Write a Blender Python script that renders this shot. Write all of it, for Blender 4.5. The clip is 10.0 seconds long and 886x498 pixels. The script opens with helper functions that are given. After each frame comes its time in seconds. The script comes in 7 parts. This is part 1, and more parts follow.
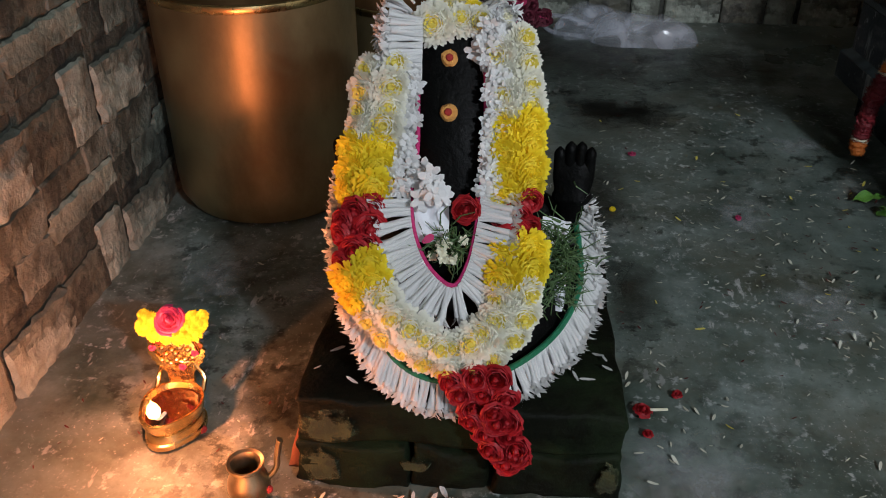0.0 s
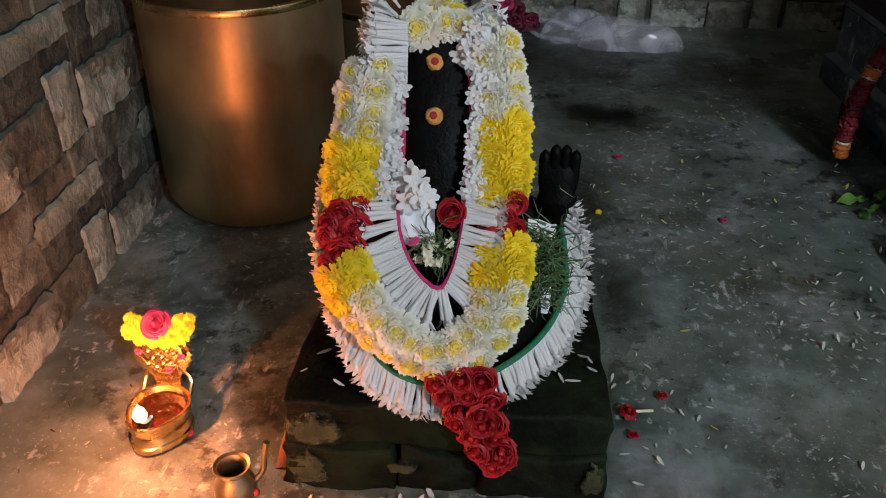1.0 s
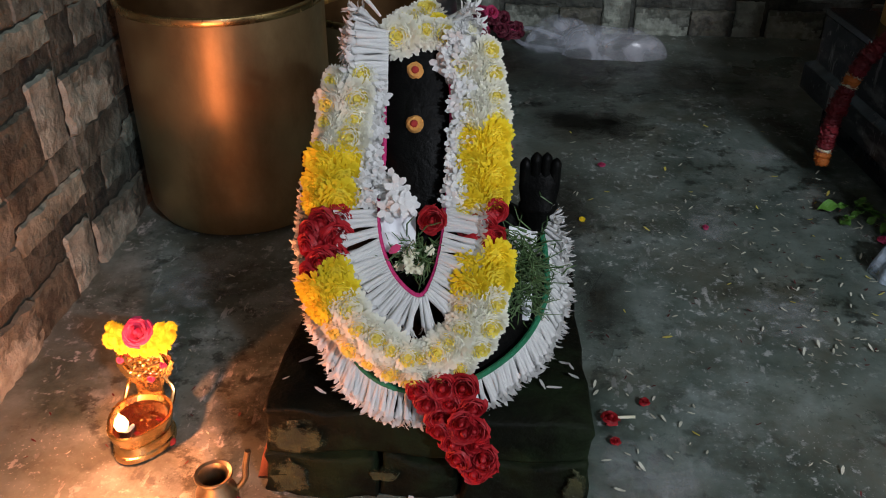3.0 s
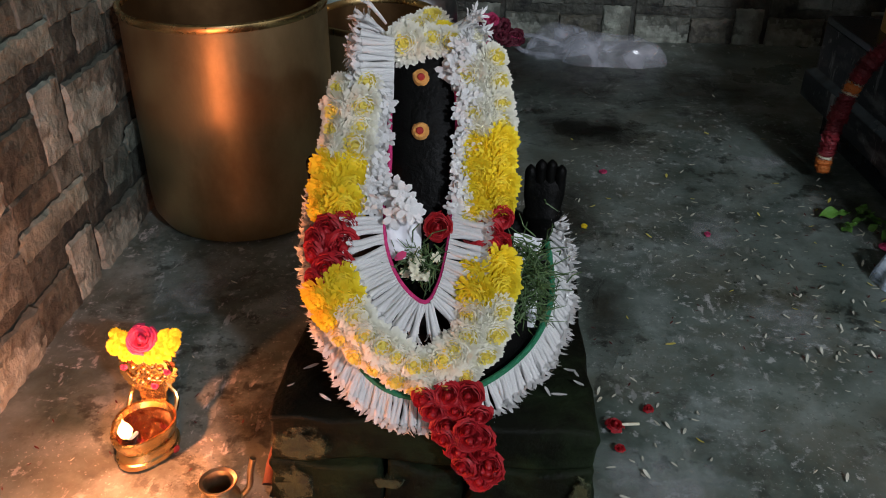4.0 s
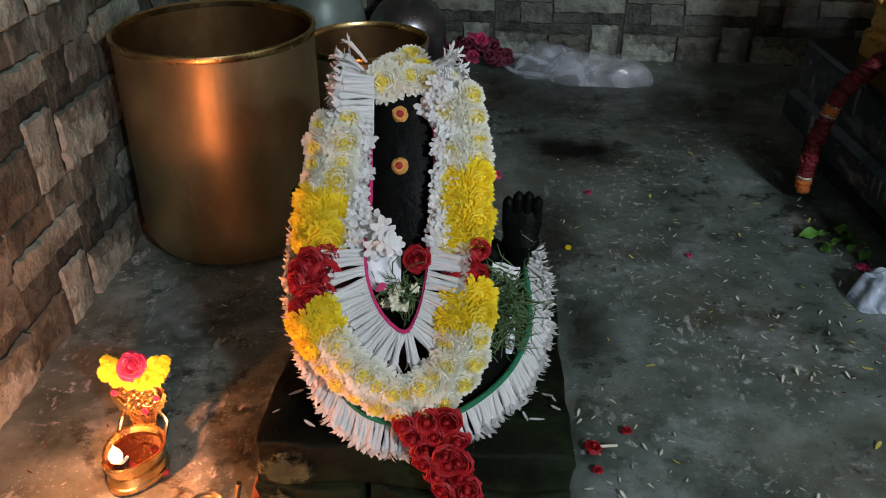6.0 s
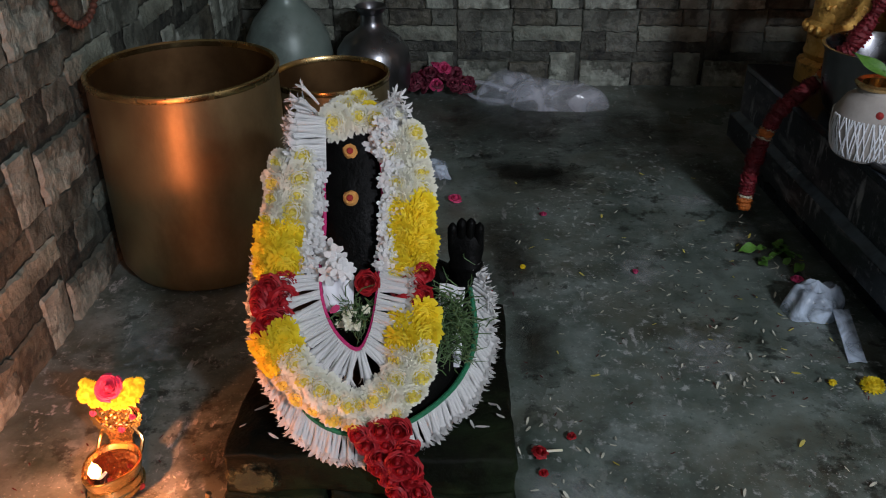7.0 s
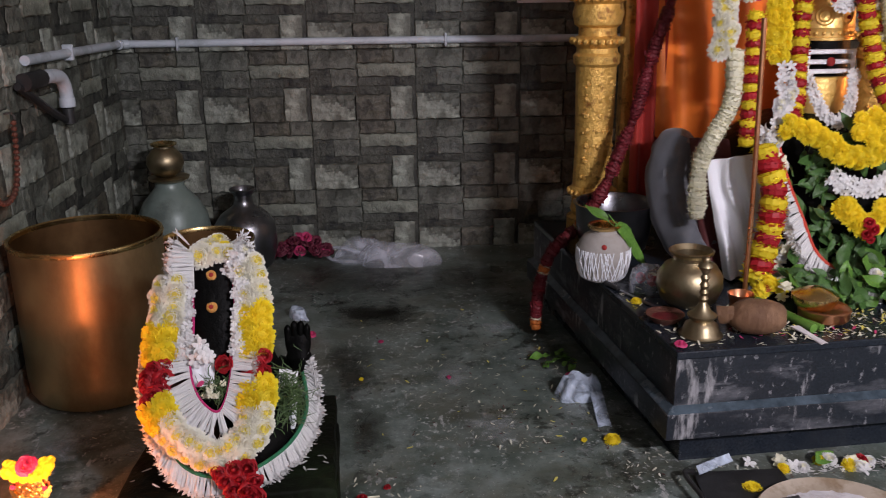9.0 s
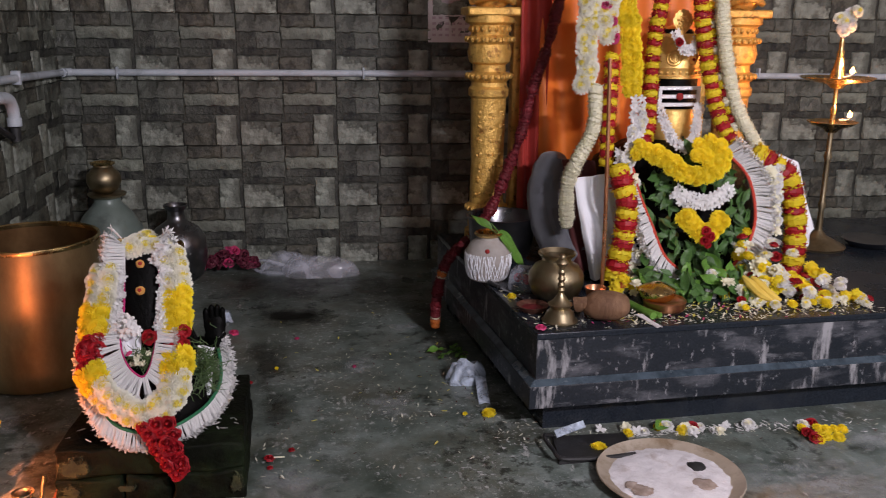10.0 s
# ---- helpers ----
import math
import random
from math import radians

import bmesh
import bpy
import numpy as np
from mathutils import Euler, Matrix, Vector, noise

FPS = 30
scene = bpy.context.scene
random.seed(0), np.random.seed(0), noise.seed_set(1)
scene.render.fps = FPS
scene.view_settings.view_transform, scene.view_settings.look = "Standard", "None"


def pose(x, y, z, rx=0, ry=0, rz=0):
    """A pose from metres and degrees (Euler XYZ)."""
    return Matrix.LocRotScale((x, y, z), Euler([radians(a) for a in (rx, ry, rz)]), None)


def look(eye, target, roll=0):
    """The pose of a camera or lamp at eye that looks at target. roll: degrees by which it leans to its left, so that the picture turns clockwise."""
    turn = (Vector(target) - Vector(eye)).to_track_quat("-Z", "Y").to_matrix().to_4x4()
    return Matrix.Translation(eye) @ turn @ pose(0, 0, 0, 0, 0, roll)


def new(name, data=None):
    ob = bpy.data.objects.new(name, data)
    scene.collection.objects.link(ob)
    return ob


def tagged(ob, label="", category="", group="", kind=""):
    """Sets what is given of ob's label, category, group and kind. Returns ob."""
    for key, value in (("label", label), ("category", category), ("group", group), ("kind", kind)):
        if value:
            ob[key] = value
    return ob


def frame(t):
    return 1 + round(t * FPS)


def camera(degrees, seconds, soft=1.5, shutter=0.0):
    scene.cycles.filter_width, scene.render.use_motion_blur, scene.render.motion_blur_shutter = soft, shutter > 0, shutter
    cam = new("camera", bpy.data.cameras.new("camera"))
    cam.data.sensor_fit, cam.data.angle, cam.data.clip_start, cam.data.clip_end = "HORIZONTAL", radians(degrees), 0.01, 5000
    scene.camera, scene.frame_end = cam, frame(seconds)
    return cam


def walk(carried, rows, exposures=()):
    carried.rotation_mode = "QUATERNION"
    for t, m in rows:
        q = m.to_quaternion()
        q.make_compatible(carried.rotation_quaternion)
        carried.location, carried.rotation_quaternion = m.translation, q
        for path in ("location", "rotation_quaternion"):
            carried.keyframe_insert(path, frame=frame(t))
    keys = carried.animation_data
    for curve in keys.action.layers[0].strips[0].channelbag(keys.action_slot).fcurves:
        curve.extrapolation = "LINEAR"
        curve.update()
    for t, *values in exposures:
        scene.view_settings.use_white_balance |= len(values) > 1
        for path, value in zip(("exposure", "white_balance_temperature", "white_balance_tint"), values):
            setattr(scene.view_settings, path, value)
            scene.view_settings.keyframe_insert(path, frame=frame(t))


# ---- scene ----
cam = camera(53.7, 10.0, 1.0, 0.2)
PATH = [
    (0, (-0.223, 0.353, 0.954), (-0.407, 2.034, -0.113), -0.5),
    (0.5, (-0.223, 0.349, 0.955), (-0.393, 2.035, -0.108), -0.2),
    (1, (-0.218, 0.348, 0.956), (-0.378, 2.037, -0.105), -0.2),
    (1.5, (-0.213, 0.348, 0.953), (-0.365, 2.04, -0.103), -0.1),
    (2, (-0.207, 0.344, 0.954), (-0.351, 2.038, -0.101), -0.0),
    (2.5, (-0.204, 0.345, 0.956), (-0.344, 2.042, -0.094), -0.0),
    (4, (-0.218, 0.344, 0.958), (-0.348, 2.052, -0.074), 0.2),
    (4.5, (-0.219, 0.347, 0.957), (-0.35, 2.06, -0.067), 0.2),
    (5, (-0.215, 0.35, 0.959), (-0.344, 2.065, -0.063), 0.2),
    (6.5, (-0.165, 0.298, 1.039), (-0.286, 2.022, 0.031), -0.3),
    (7, (-0.13, 0.235, 1.071), (-0.222, 1.975, 0.09), -0.7),
    (7.5, (-0.092, 0.105, 1.102), (-0.161, 1.857, 0.14), -0.6),
    (8, (-0.035, -0.022, 1.112), (-0.078, 1.732, 0.152), -0.0),
    (8.5, (0.046, -0.173, 1.133), (0.059, 1.659, 0.331), -0.5),
    (9, (0.032, -0.383, 1.169), (0.178, 1.521, 0.573), -0.7),
    (9.5, (0.05, -0.594, 1.183), (0.262, 1.313, 0.619), 0.1),
    (10, (0.134, -0.799, 1.18), (0.405, 1.114, 0.664), 0.6),
]
EXPOSURES = [
    (0, -0.08, 6050, 11), (5, -0.03, 6050, 14), (6.5, -0.06, 6000, 8), (7, -0.2, 6050, 15), (7.5, 0.08, 6050, 20),
    (8, 0.15, 6250, 14), (8.5, 0.32, 6450, 24), (9, 0.12, 6550, 28), (10, 0.05, 6650, 29),
]
walk(cam, [(t, look(eye, target, roll)) for t, eye, target, roll in PATH], EXPOSURES)

# ---- world, lamps, exposure ----
scene.view_settings.exposure = 0.0
world = bpy.data.worlds.new("world")
scene.world = world
world.use_nodes = True
world.node_tree.nodes["Background"].inputs[0].default_value = (0.55, 0.62, 0.7, 1)
world.node_tree.nodes["Background"].inputs[1].default_value = 0.12


def lamp(name, kind, m, power, colour, size=0.1, size_y=None):
    data = bpy.data.lights.new(name, kind)
    data.energy, data.color = power, colour
    if kind == "AREA":
        data.shape, data.size, data.size_y = "RECTANGLE", size, size_y
    else:
        data.shadow_soft_size = size
    ob = new(name, data)
    ob.matrix_world = m
    return ob


TUBE, TUBE_AIM = (1.72, -1.75, 2.45), (2.3, 2.4, 0.8)
lamp("tube_lamp", "AREA", look((TUBE[0], TUBE[1] + 0.03, TUBE[2] - 0.05), TUBE_AIM), 121, (0.93, 0.97, 1.0), 0.5, 0.05)
# added fill light from an unseen doorway, lifts the shade from the front
lamp("doorway_fill", "AREA", look((0.55, -2.66, 1.05), (0.55, 0.0, 0.95)), 14, (0.86, 0.93, 1.0), 1.1, 2.05)
FLAME = (-0.750, 1.258, 0.062)
FLAME_2 = (-0.62, 1.015, 0.055)
lamp("flame_light", "POINT", pose(FLAME[0], FLAME[1] - 0.035, FLAME[2] + 0.092), 7.6, (1.0, 0.275, 0.095), 0.008)
lamp("flame_light", "POINT", pose(FLAME_2[0], FLAME_2[1], FLAME_2[2] + 0.055), 3.8, (1.0, 0.31, 0.10), 0.008)
LAMP_HI, LAMP_LO = (2.085, 2.28, 0.985), (2.09, 2.27, 0.825)
for spot in (LAMP_HI, LAMP_LO):
    lamp("flame_light", "POINT", pose(spot[0], spot[1] - 0.03, spot[2] + 0.046), 3.6, (1.0, 0.42, 0.13), 0.008)


# ---- materials ----
def surface(name, c1, c2, scale=20.0, rough=(0.5, 0.75), metal=0.0, bump=0.15, fine=120.0, stain=None, stain_scale=3.0,
            stain_edge=(0.5, 0.62), vary=0.0, coat=0.0, sheen=0.0, stretch=(1, 1, 1), soft=0.0, shine=0.5, deep=0.004, thin=0.0):
    m = bpy.data.materials.new(name)
    m.use_nodes = True
    nt = m.node_tree
    N, L = nt.nodes, nt.links
    b = N["Principled BSDF"]
    tc = N.new("ShaderNodeTexCoord")
    mp = N.new("ShaderNodeMapping")
    mp.inputs["Scale"].default_value = stretch
    L.new(tc.outputs["Object"], mp.inputs[0])

    def noise_tex(s, detail=6.0, r=0.6):
        n = N.new("ShaderNodeTexNoise")
        n.inputs["Scale"].default_value, n.inputs["Detail"].default_value, n.inputs["Roughness"].default_value = s, detail, r
        L.new(mp.outputs[0], n.inputs["Vector"])
        return n

    n1 = noise_tex(scale)
    ramp = N.new("ShaderNodeValToRGB")
    ramp.color_ramp.elements[0].position, ramp.color_ramp.elements[1].position = 0.32, 0.68
    ramp.color_ramp.elements[0].color, ramp.color_ramp.elements[1].color = (*c1, 1), (*c2, 1)
    L.new(n1.outputs["Fac"], ramp.inputs[0])
    colour = ramp.outputs[0]
    n3 = noise_tex(stain_scale, 7.0, 0.65)
    if stain:
        r3 = N.new("ShaderNodeMapRange")
        r3.inputs["From Min"].default_value, r3.inputs["From Max"].default_value = stain_edge
        L.new(n3.outputs["Fac"], r3.inputs[0])
        mix = N.new("ShaderNodeMix")
        mix.data_type = "RGBA"
        L.new(r3.outputs[0], mix.inputs[0])
        L.new(colour, mix.inputs[6])
        mix.inputs[7].default_value = (*stain, 1)
        colour = mix.outputs[2]
    if vary:
        info = N.new("ShaderNodeObjectInfo")
        rng = N.new("ShaderNodeMapRange")
        rng.inputs["To Min"].default_value, rng.inputs["To Max"].default_value = 1 - vary, 1 + vary
        L.new(info.outputs["Random"], rng.inputs[0])
        hsv = N.new("ShaderNodeHueSaturation")
        L.new(rng.outputs[0], hsv.inputs["Value"])
        L.new(colour, hsv.inputs["Color"])
        colour = hsv.outputs[0]
    L.new(colour, b.inputs["Base Color"])
    rr = N.new("ShaderNodeMapRange")
    rr.inputs["To Min"].default_value, rr.inputs["To Max"].default_value = rough
    L.new(n3.outputs["Fac"], rr.inputs[0])
    rr.inputs["From Min"].default_value, rr.inputs["From Max"].default_value = 0.3, 0.7
    L.new(rr.outputs[0], b.inputs["Roughness"])
    b.inputs["Metallic"].default_value = metal
    b.inputs["Coat Weight"].default_value = coat
    b.inputs["Specular IOR Level"].default_value = shine
    b.inputs["Sheen Weight"].default_value = sheen
    b.inputs["Subsurface Weight"].default_value = soft
    b.inputs["Subsurface Scale"].default_value = 0.006
    if bump:
        n2 = noise_tex(fine, 5.0)
        add = N.new("ShaderNodeMath")
        add.operation = "MULTIPLY_ADD"
        L.new(n1.outputs["Fac"], add.inputs[0])
        add.inputs[1].default_value = 1.2
        L.new(n2.outputs["Fac"], add.inputs[2])
        bp = N.new("ShaderNodeBump")
        bp.inputs["Strength"].default_value, bp.inputs["Distance"].default_value = bump, deep
        L.new(add.outputs[0], bp.inputs["Height"])
        L.new(bp.outputs[0], b.inputs["Normal"])
    if thin:
        through_light = N.new("ShaderNodeBsdfTranslucent")
        L.new(colour, through_light.inputs["Color"])
        both = N.new("ShaderNodeMixShader")
        both.inputs[0].default_value = thin
        L.new(b.outputs[0], both.inputs[1])
        L.new(through_light.outputs[0], both.inputs[2])
        L.new(both.outputs[0], N["Material Output"].inputs["Surface"])
    return m


def glowing(name, colour, strength):
    m = bpy.data.materials.new(name)
    m.use_nodes = True
    b = m.node_tree.nodes["Principled BSDF"]
    b.inputs["Base Color"].default_value = (*colour, 1)
    b.inputs["Emission Color"].default_value = (*colour, 1)
    b.inputs["Emission Strength"].default_value = strength
    return m


def clear_film(name, tint, rough, alpha, crease=24, bump=0.8):
    """Thin plastic: clear where it is smooth, whiter along its creases."""
    m = surface(name, tint, tuple(min(1, c * 1.25) for c in tint), 18, rough, 0, bump, 30)
    N, L = m.node_tree.nodes, m.node_tree.links
    tc = N.new("ShaderNodeTexCoord")
    n = N.new("ShaderNodeTexNoise")
    n.inputs["Scale"].default_value, n.inputs["Detail"].default_value, n.inputs["Roughness"].default_value, n.inputs["Distortion"].default_value = crease, 5, 0.5, 1.6
    L.new(tc.outputs["Object"], n.inputs["Vector"])
    r = N.new("ShaderNodeMapRange")
    r.inputs["From Min"].default_value, r.inputs["From Max"].default_value = 0.40, 0.62
    r.inputs["To Min"].default_value, r.inputs["To Max"].default_value = alpha * 0.6, min(1, alpha * 1.7)
    L.new(n.outputs["Fac"], r.inputs[0])
    L.new(r.outputs[0], N["Principled BSDF"].inputs["Alpha"])
    return m


def fading(m, amount, low=0.2, high=0.75, scale=16.0, plane=(1, 1, 0)):
    """Lets a patch thin out unevenly towards its rim."""
    N, L = m.node_tree.nodes, m.node_tree.links
    tc = N.new("ShaderNodeTexCoord")
    mid = N.new("ShaderNodeVectorMath")
    mid.operation = "DISTANCE"
    flat = N.new("ShaderNodeVectorMath")
    flat.operation = "MULTIPLY"
    flat.inputs[1].default_value = plane
    L.new(tc.outputs["Generated"], flat.inputs[0])
    L.new(flat.outputs[0], mid.inputs[0])
    mid.inputs[1].default_value = tuple(0.5 * k for k in plane)
    n = N.new("ShaderNodeTexNoise")
    n.inputs["Scale"].default_value, n.inputs["Detail"].default_value, n.inputs["Roughness"].default_value = scale, 8, 0.68
    L.new(tc.outputs["Object"], n.inputs["Vector"])
    gain = N.new("ShaderNodeMapRange")
    gain.inputs["From Min"].default_value, gain.inputs["From Max"].default_value = 0.32, 0.68
    L.new(n.outputs["Fac"], gain.inputs[0])
    k = N.new("ShaderNodeMath")
    k.operation = "MULTIPLY_ADD"
    L.new(mid.outputs["Value"], k.inputs[0])
    k.inputs[1].default_value = -2.0
    L.new(gain.outputs[0], k.inputs[2])
    r = N.new("ShaderNodeMapRange")
    r.inputs["From Min"].default_value, r.inputs["From Max"].default_value, r.inputs["To Max"].default_value = low - 0.5, high - 0.5, amount
    L.new(k.outputs[0], r.inputs[0])
    L.new(r.outputs[0], N["Principled BSDF"].inputs["Alpha"])
    return m


STONE = [
    surface("tile_stone_pale", (0.103, 0.112, 0.092), (0.361, 0.399, 0.332), 9, (0.4, 0.65), 0, 1.0, 38, (0.120, 0.130, 0.104), 7, (0.5, 0.58), vary=0.10, deep=0.011),
    surface("tile_stone_grey", (0.048, 0.053, 0.043), (0.199, 0.217, 0.176), 9, (0.4, 0.65), 0, 1.0, 38, (0.055, 0.060, 0.047), 9, (0.5, 0.58), vary=0.10, deep=0.011),
    surface("tile_stone_tan", (0.096, 0.106, 0.083), (0.278, 0.307, 0.245), 8, (0.4, 0.65), 0, 1.0, 38, (0.086, 0.088, 0.067), 9, (0.52, 0.68), vary=0.10, deep=0.011),
    surface("tile_stone_brown", (0.048, 0.048, 0.036), (0.170, 0.167, 0.123), 9, (0.4, 0.65), 0, 1.0, 38, (0.042, 0.042, 0.032), 9, (0.5, 0.58), vary=0.10, deep=0.011),
    surface("tile_stone_dark", (0.021, 0.022, 0.017), (0.085, 0.092, 0.073), 17, (0.5, 0.75), 0, 1.0, 38, (0.016, 0.019, 0.017), 9, (0.5, 0.58), vary=0.10, deep=0.011),
]
GROUT = surface("tile_joint", (0.022, 0.02, 0.018), (0.04, 0.037, 0.033), 30, (0.8, 0.95))
PLASTER = surface("plain_plaster", (0.42, 0.40, 0.37), (0.5, 0.48, 0.44), 6, (0.8, 0.95), 0, 0.1, 60, (0.36, 0.34, 0.31), 1.5)


def floor_material():
    m = surface("stone_floor", (0.042, 0.061, 0.048), (0.186, 0.232, 0.208), 6.0, (0.20, 0.52), 0, 0.2, 55, (0.030, 0.036, 0.027), 2.1, (0.54, 0.70))
    nt = m.node_tree
    N, L = nt.nodes, nt.links
    b = N["Principled BSDF"]
    src = b.inputs["Base Color"].links[0].from_socket
    tc = N.new("ShaderNodeTexCoord")

    def layer(src, scale, lo, hi, colour, detail=8.0, stretch=(1, 1, 1), amount=1.0, gate=None):
        mp = N.new("ShaderNodeMapping")
        mp.inputs["Scale"].default_value = stretch
        L.new(tc.outputs["Object"], mp.inputs[0])
        n = N.new("ShaderNodeTexNoise")
        n.inputs["Scale"].default_value, n.inputs["Detail"].default_value, n.inputs["Roughness"].default_value = scale, detail, 0.68
        L.new(mp.outputs[0], n.inputs["Vector"])
        r = N.new("ShaderNodeMapRange")
        r.inputs["From Min"].default_value, r.inputs["From Max"].default_value = lo, hi
        r.inputs["To Max"].default_value = amount
        L.new(n.outputs["Fac"], r.inputs[0])
        fac = r.outputs[0]
        if gate:
            g = N.new("ShaderNodeTexNoise")
            g.inputs["Scale"].default_value, g.inputs["Detail"].default_value = gate, 3.0
            L.new(tc.outputs["Object"], g.inputs["Vector"])
            gr = N.new("ShaderNodeMapRange")
            gr.inputs["From Min"].default_value, gr.inputs["From Max"].default_value = 0.44, 0.58
            L.new(g.outputs["Fac"], gr.inputs[0])
            mul = N.new("ShaderNodeMath")
            mul.operation = "MULTIPLY"
            L.new(fac, mul.inputs[0])
            L.new(gr.outputs[0], mul.inputs[1])
            fac = mul.outputs[0]
        mix = N.new("ShaderNodeMix")
        mix.data_type = "RGBA"
        L.new(fac, mix.inputs[0])
        L.new(src, mix.inputs[6])
        mix.inputs[7].default_value = (*colour, 1)
        return mix.outputs[2]

    c = layer(src, 8, 0.48, 0.62, (0.25, 0.30, 0.285), amount=0.8, gate=1.9)
    c = layer(c, 3.1, 0.46, 0.66, (0.082, 0.074, 0.046), amount=0.7)
    c = layer(c, 44, 0.565, 0.63, (0.46, 0.49, 0.48), amount=0.8, gate=3.3)
    c = layer(c, 19, 0.53, 0.60, (0.020, 0.024, 0.019), amount=0.85, gate=2.4)
    c = layer(c, 30, 0.60, 0.635, (0.46, 0.47, 0.46), stretch=(1, 0.35, 1), amount=0.75, gate=1.7)
    c = layer(c, 75, 0.57, 0.64, (0.022, 0.026, 0.02), amount=0.7, gate=2.9)
    c = layer(c, 140, 0.60, 0.65, (0.5, 0.52, 0.5), amount=0.7, gate=4.0)
    L.new(c, b.inputs["Base Color"])
    return m


FLOOR = floor_material()
# dark film for damp floor and for one painted cast shadow
WET_SHADE = fading(surface("wet_shade_floor", (0.014, 0.014, 0.010), (0.034, 0.032, 0.022), 9, (0.16, 0.36), 0, 0.1, 60), 0.8, 0.2, 1.05, 6)
RED_CEMENT = surface("red_oxide_cement", (0.16, 0.055, 0.03), (0.27, 0.105, 0.06), 14, (0.55, 0.8), 0, 0.3, 80, (0.08, 0.035, 0.022), 6)
MOSS_STONE = surface("mossy_black_stone", (0.0025, 0.003, 0.002), (0.007, 0.0085, 0.004), 9, (0.45, 0.8), 0, 0.9, 60, (0.012, 0.021, 0.008), 5, (0.50, 0.66), shine=0.10)
IDOL_STONE = surface("oiled_black_stone", (0.0016, 0.0017, 0.0016), (0.0045, 0.0046, 0.0042), 22, (0.30, 0.6), 0, 0.45, 110, (0.010, 0.010, 0.009), 14, (0.62, 0.75), shine=0.07)
GRANITE = surface("black_granite", (0.008, 0.011, 0.016), (0.020, 0.027, 0.036), 160, (0.14, 0.36), 0, 0.06, 200, (0.04, 0.044, 0.046), 3.5, (0.58, 0.8), shine=0.32)


def stained_granite():
    m = surface("water_stained_granite", (0.007, 0.010, 0.014), (0.018, 0.024, 0.032), 160, (0.3, 0.6), 0, 0.1, 200, shine=0.35)
    nt = m.node_tree
    N, L = nt.nodes, nt.links
    b = N["Principled BSDF"]
    src = b.inputs["Base Color"].links[0].from_socket
    tc = N.new("ShaderNodeTexCoord")
    for scale, stretch, lo, hi, col in ((5, (1, 1, 2.4), 0.54, 0.74, (0.17, 0.175, 0.19)), (18, (1, 1, 0.22), 0.585, 0.66, (0.42, 0.42, 0.43)), (9, (0.8, 0.8, 2.6), 0.56, 0.70, (0.20, 0.205, 0.22)), (60, (1, 1, 0.6), 0.60, 0.68, (0.32, 0.32, 0.33))):
        mp = N.new("ShaderNodeMapping")
        mp.inputs["Scale"].default_value = stretch
        L.new(tc.outputs["Object"], mp.inputs[0])
        n = N.new("ShaderNodeTexNoise")
        n.inputs["Scale"].default_value, n.inputs["Detail"].default_value, n.inputs["Roughness"].default_value = scale, 8.0, 0.65
        L.new(mp.outputs[0], n.inputs["Vector"])
        r = N.new("ShaderNodeMapRange")
        r.inputs["From Min"].default_value, r.inputs["From Max"].default_value, r.inputs["To Max"].default_value = lo, hi, 0.7
        L.new(n.outputs["Fac"], r.inputs[0])
        mix = N.new("ShaderNodeMix")
        mix.data_type = "RGBA"
        L.new(r.outputs[0], mix.inputs[0])
        L.new(src, mix.inputs[6])
        mix.inputs[7].default_value = (*col, 1)
        src = mix.outputs[2]
    L.new(src, b.inputs["Base Color"])
    return m


GRANITE_STAINED = stained_granite()
# lighter and bluer than the block: the ledge's reflected sheen is painted in
GRANITE_EDGE = surface("granite_edge_sheen", (0.024, 0.038, 0.050), (0.080, 0.116, 0.145), 14, (0.16, 0.32), 0, 0.1, 120, (0.17, 0.18, 0.19), 6, (0.60, 0.70))
BRASS_DULL = surface("dull_bronze", (0.24, 0.180, 0.086), (0.37, 0.295, 0.148), 6, (0.34, 0.50), 0.82, 0.30, 14, (0.15, 0.096, 0.043), 4, (0.46, 0.72), stretch=(1, 1, 0.6))
BRASS_INSIDE = surface("darker_bronze", (0.13, 0.07, 0.03), (0.24, 0.14, 0.06), 9, (0.45, 0.65), 1.0, 0.1, 60)
BRASS = surface("polished_brass", (0.62, 0.43, 0.17), (0.76, 0.56, 0.26), 14, (0.18, 0.34), 1.0, 0.04, 90, (0.42, 0.28, 0.11), 9, (0.55, 0.75))
BRASS_OLD = surface("aged_brass", (0.33, 0.265, 0.16), (0.47, 0.39, 0.25), 14, (0.3, 0.5), 1.0, 0.08, 90, (0.2, 0.15, 0.08), 9, (0.5, 0.7))
COPPER = surface("copper", (0.55, 0.24, 0.12), (0.72, 0.36, 0.2), 14, (0.22, 0.4), 1.0, 0.04, 90)
STEEL = surface("stainless_steel", (0.19, 0.195, 0.205), (0.31, 0.31, 0.33), 8, (0.22, 0.4), 1.0, 0.03, 120)
GOLD = surface("gold_foil", (0.80, 0.48, 0.12), (0.95, 0.64, 0.22), 30, (0.28, 0.46), 0.6, 0.4, 90, (0.45, 0.24, 0.06), 14, (0.55, 0.75))
GOLD_CARVED = surface("gold_painted_carving", (0.68, 0.37, 0.075), (0.92, 0.57, 0.15), 38, (0.32, 0.52), 0.5, 1.0, 90, (0.34, 0.15, 0.035), 26, (0.54, 0.66))
SILVER = surface("silver_plate", (0.72, 0.72, 0.74), (0.85, 0.85, 0.87), 40, (0.3, 0.45), 0.5, 0.4, 160)
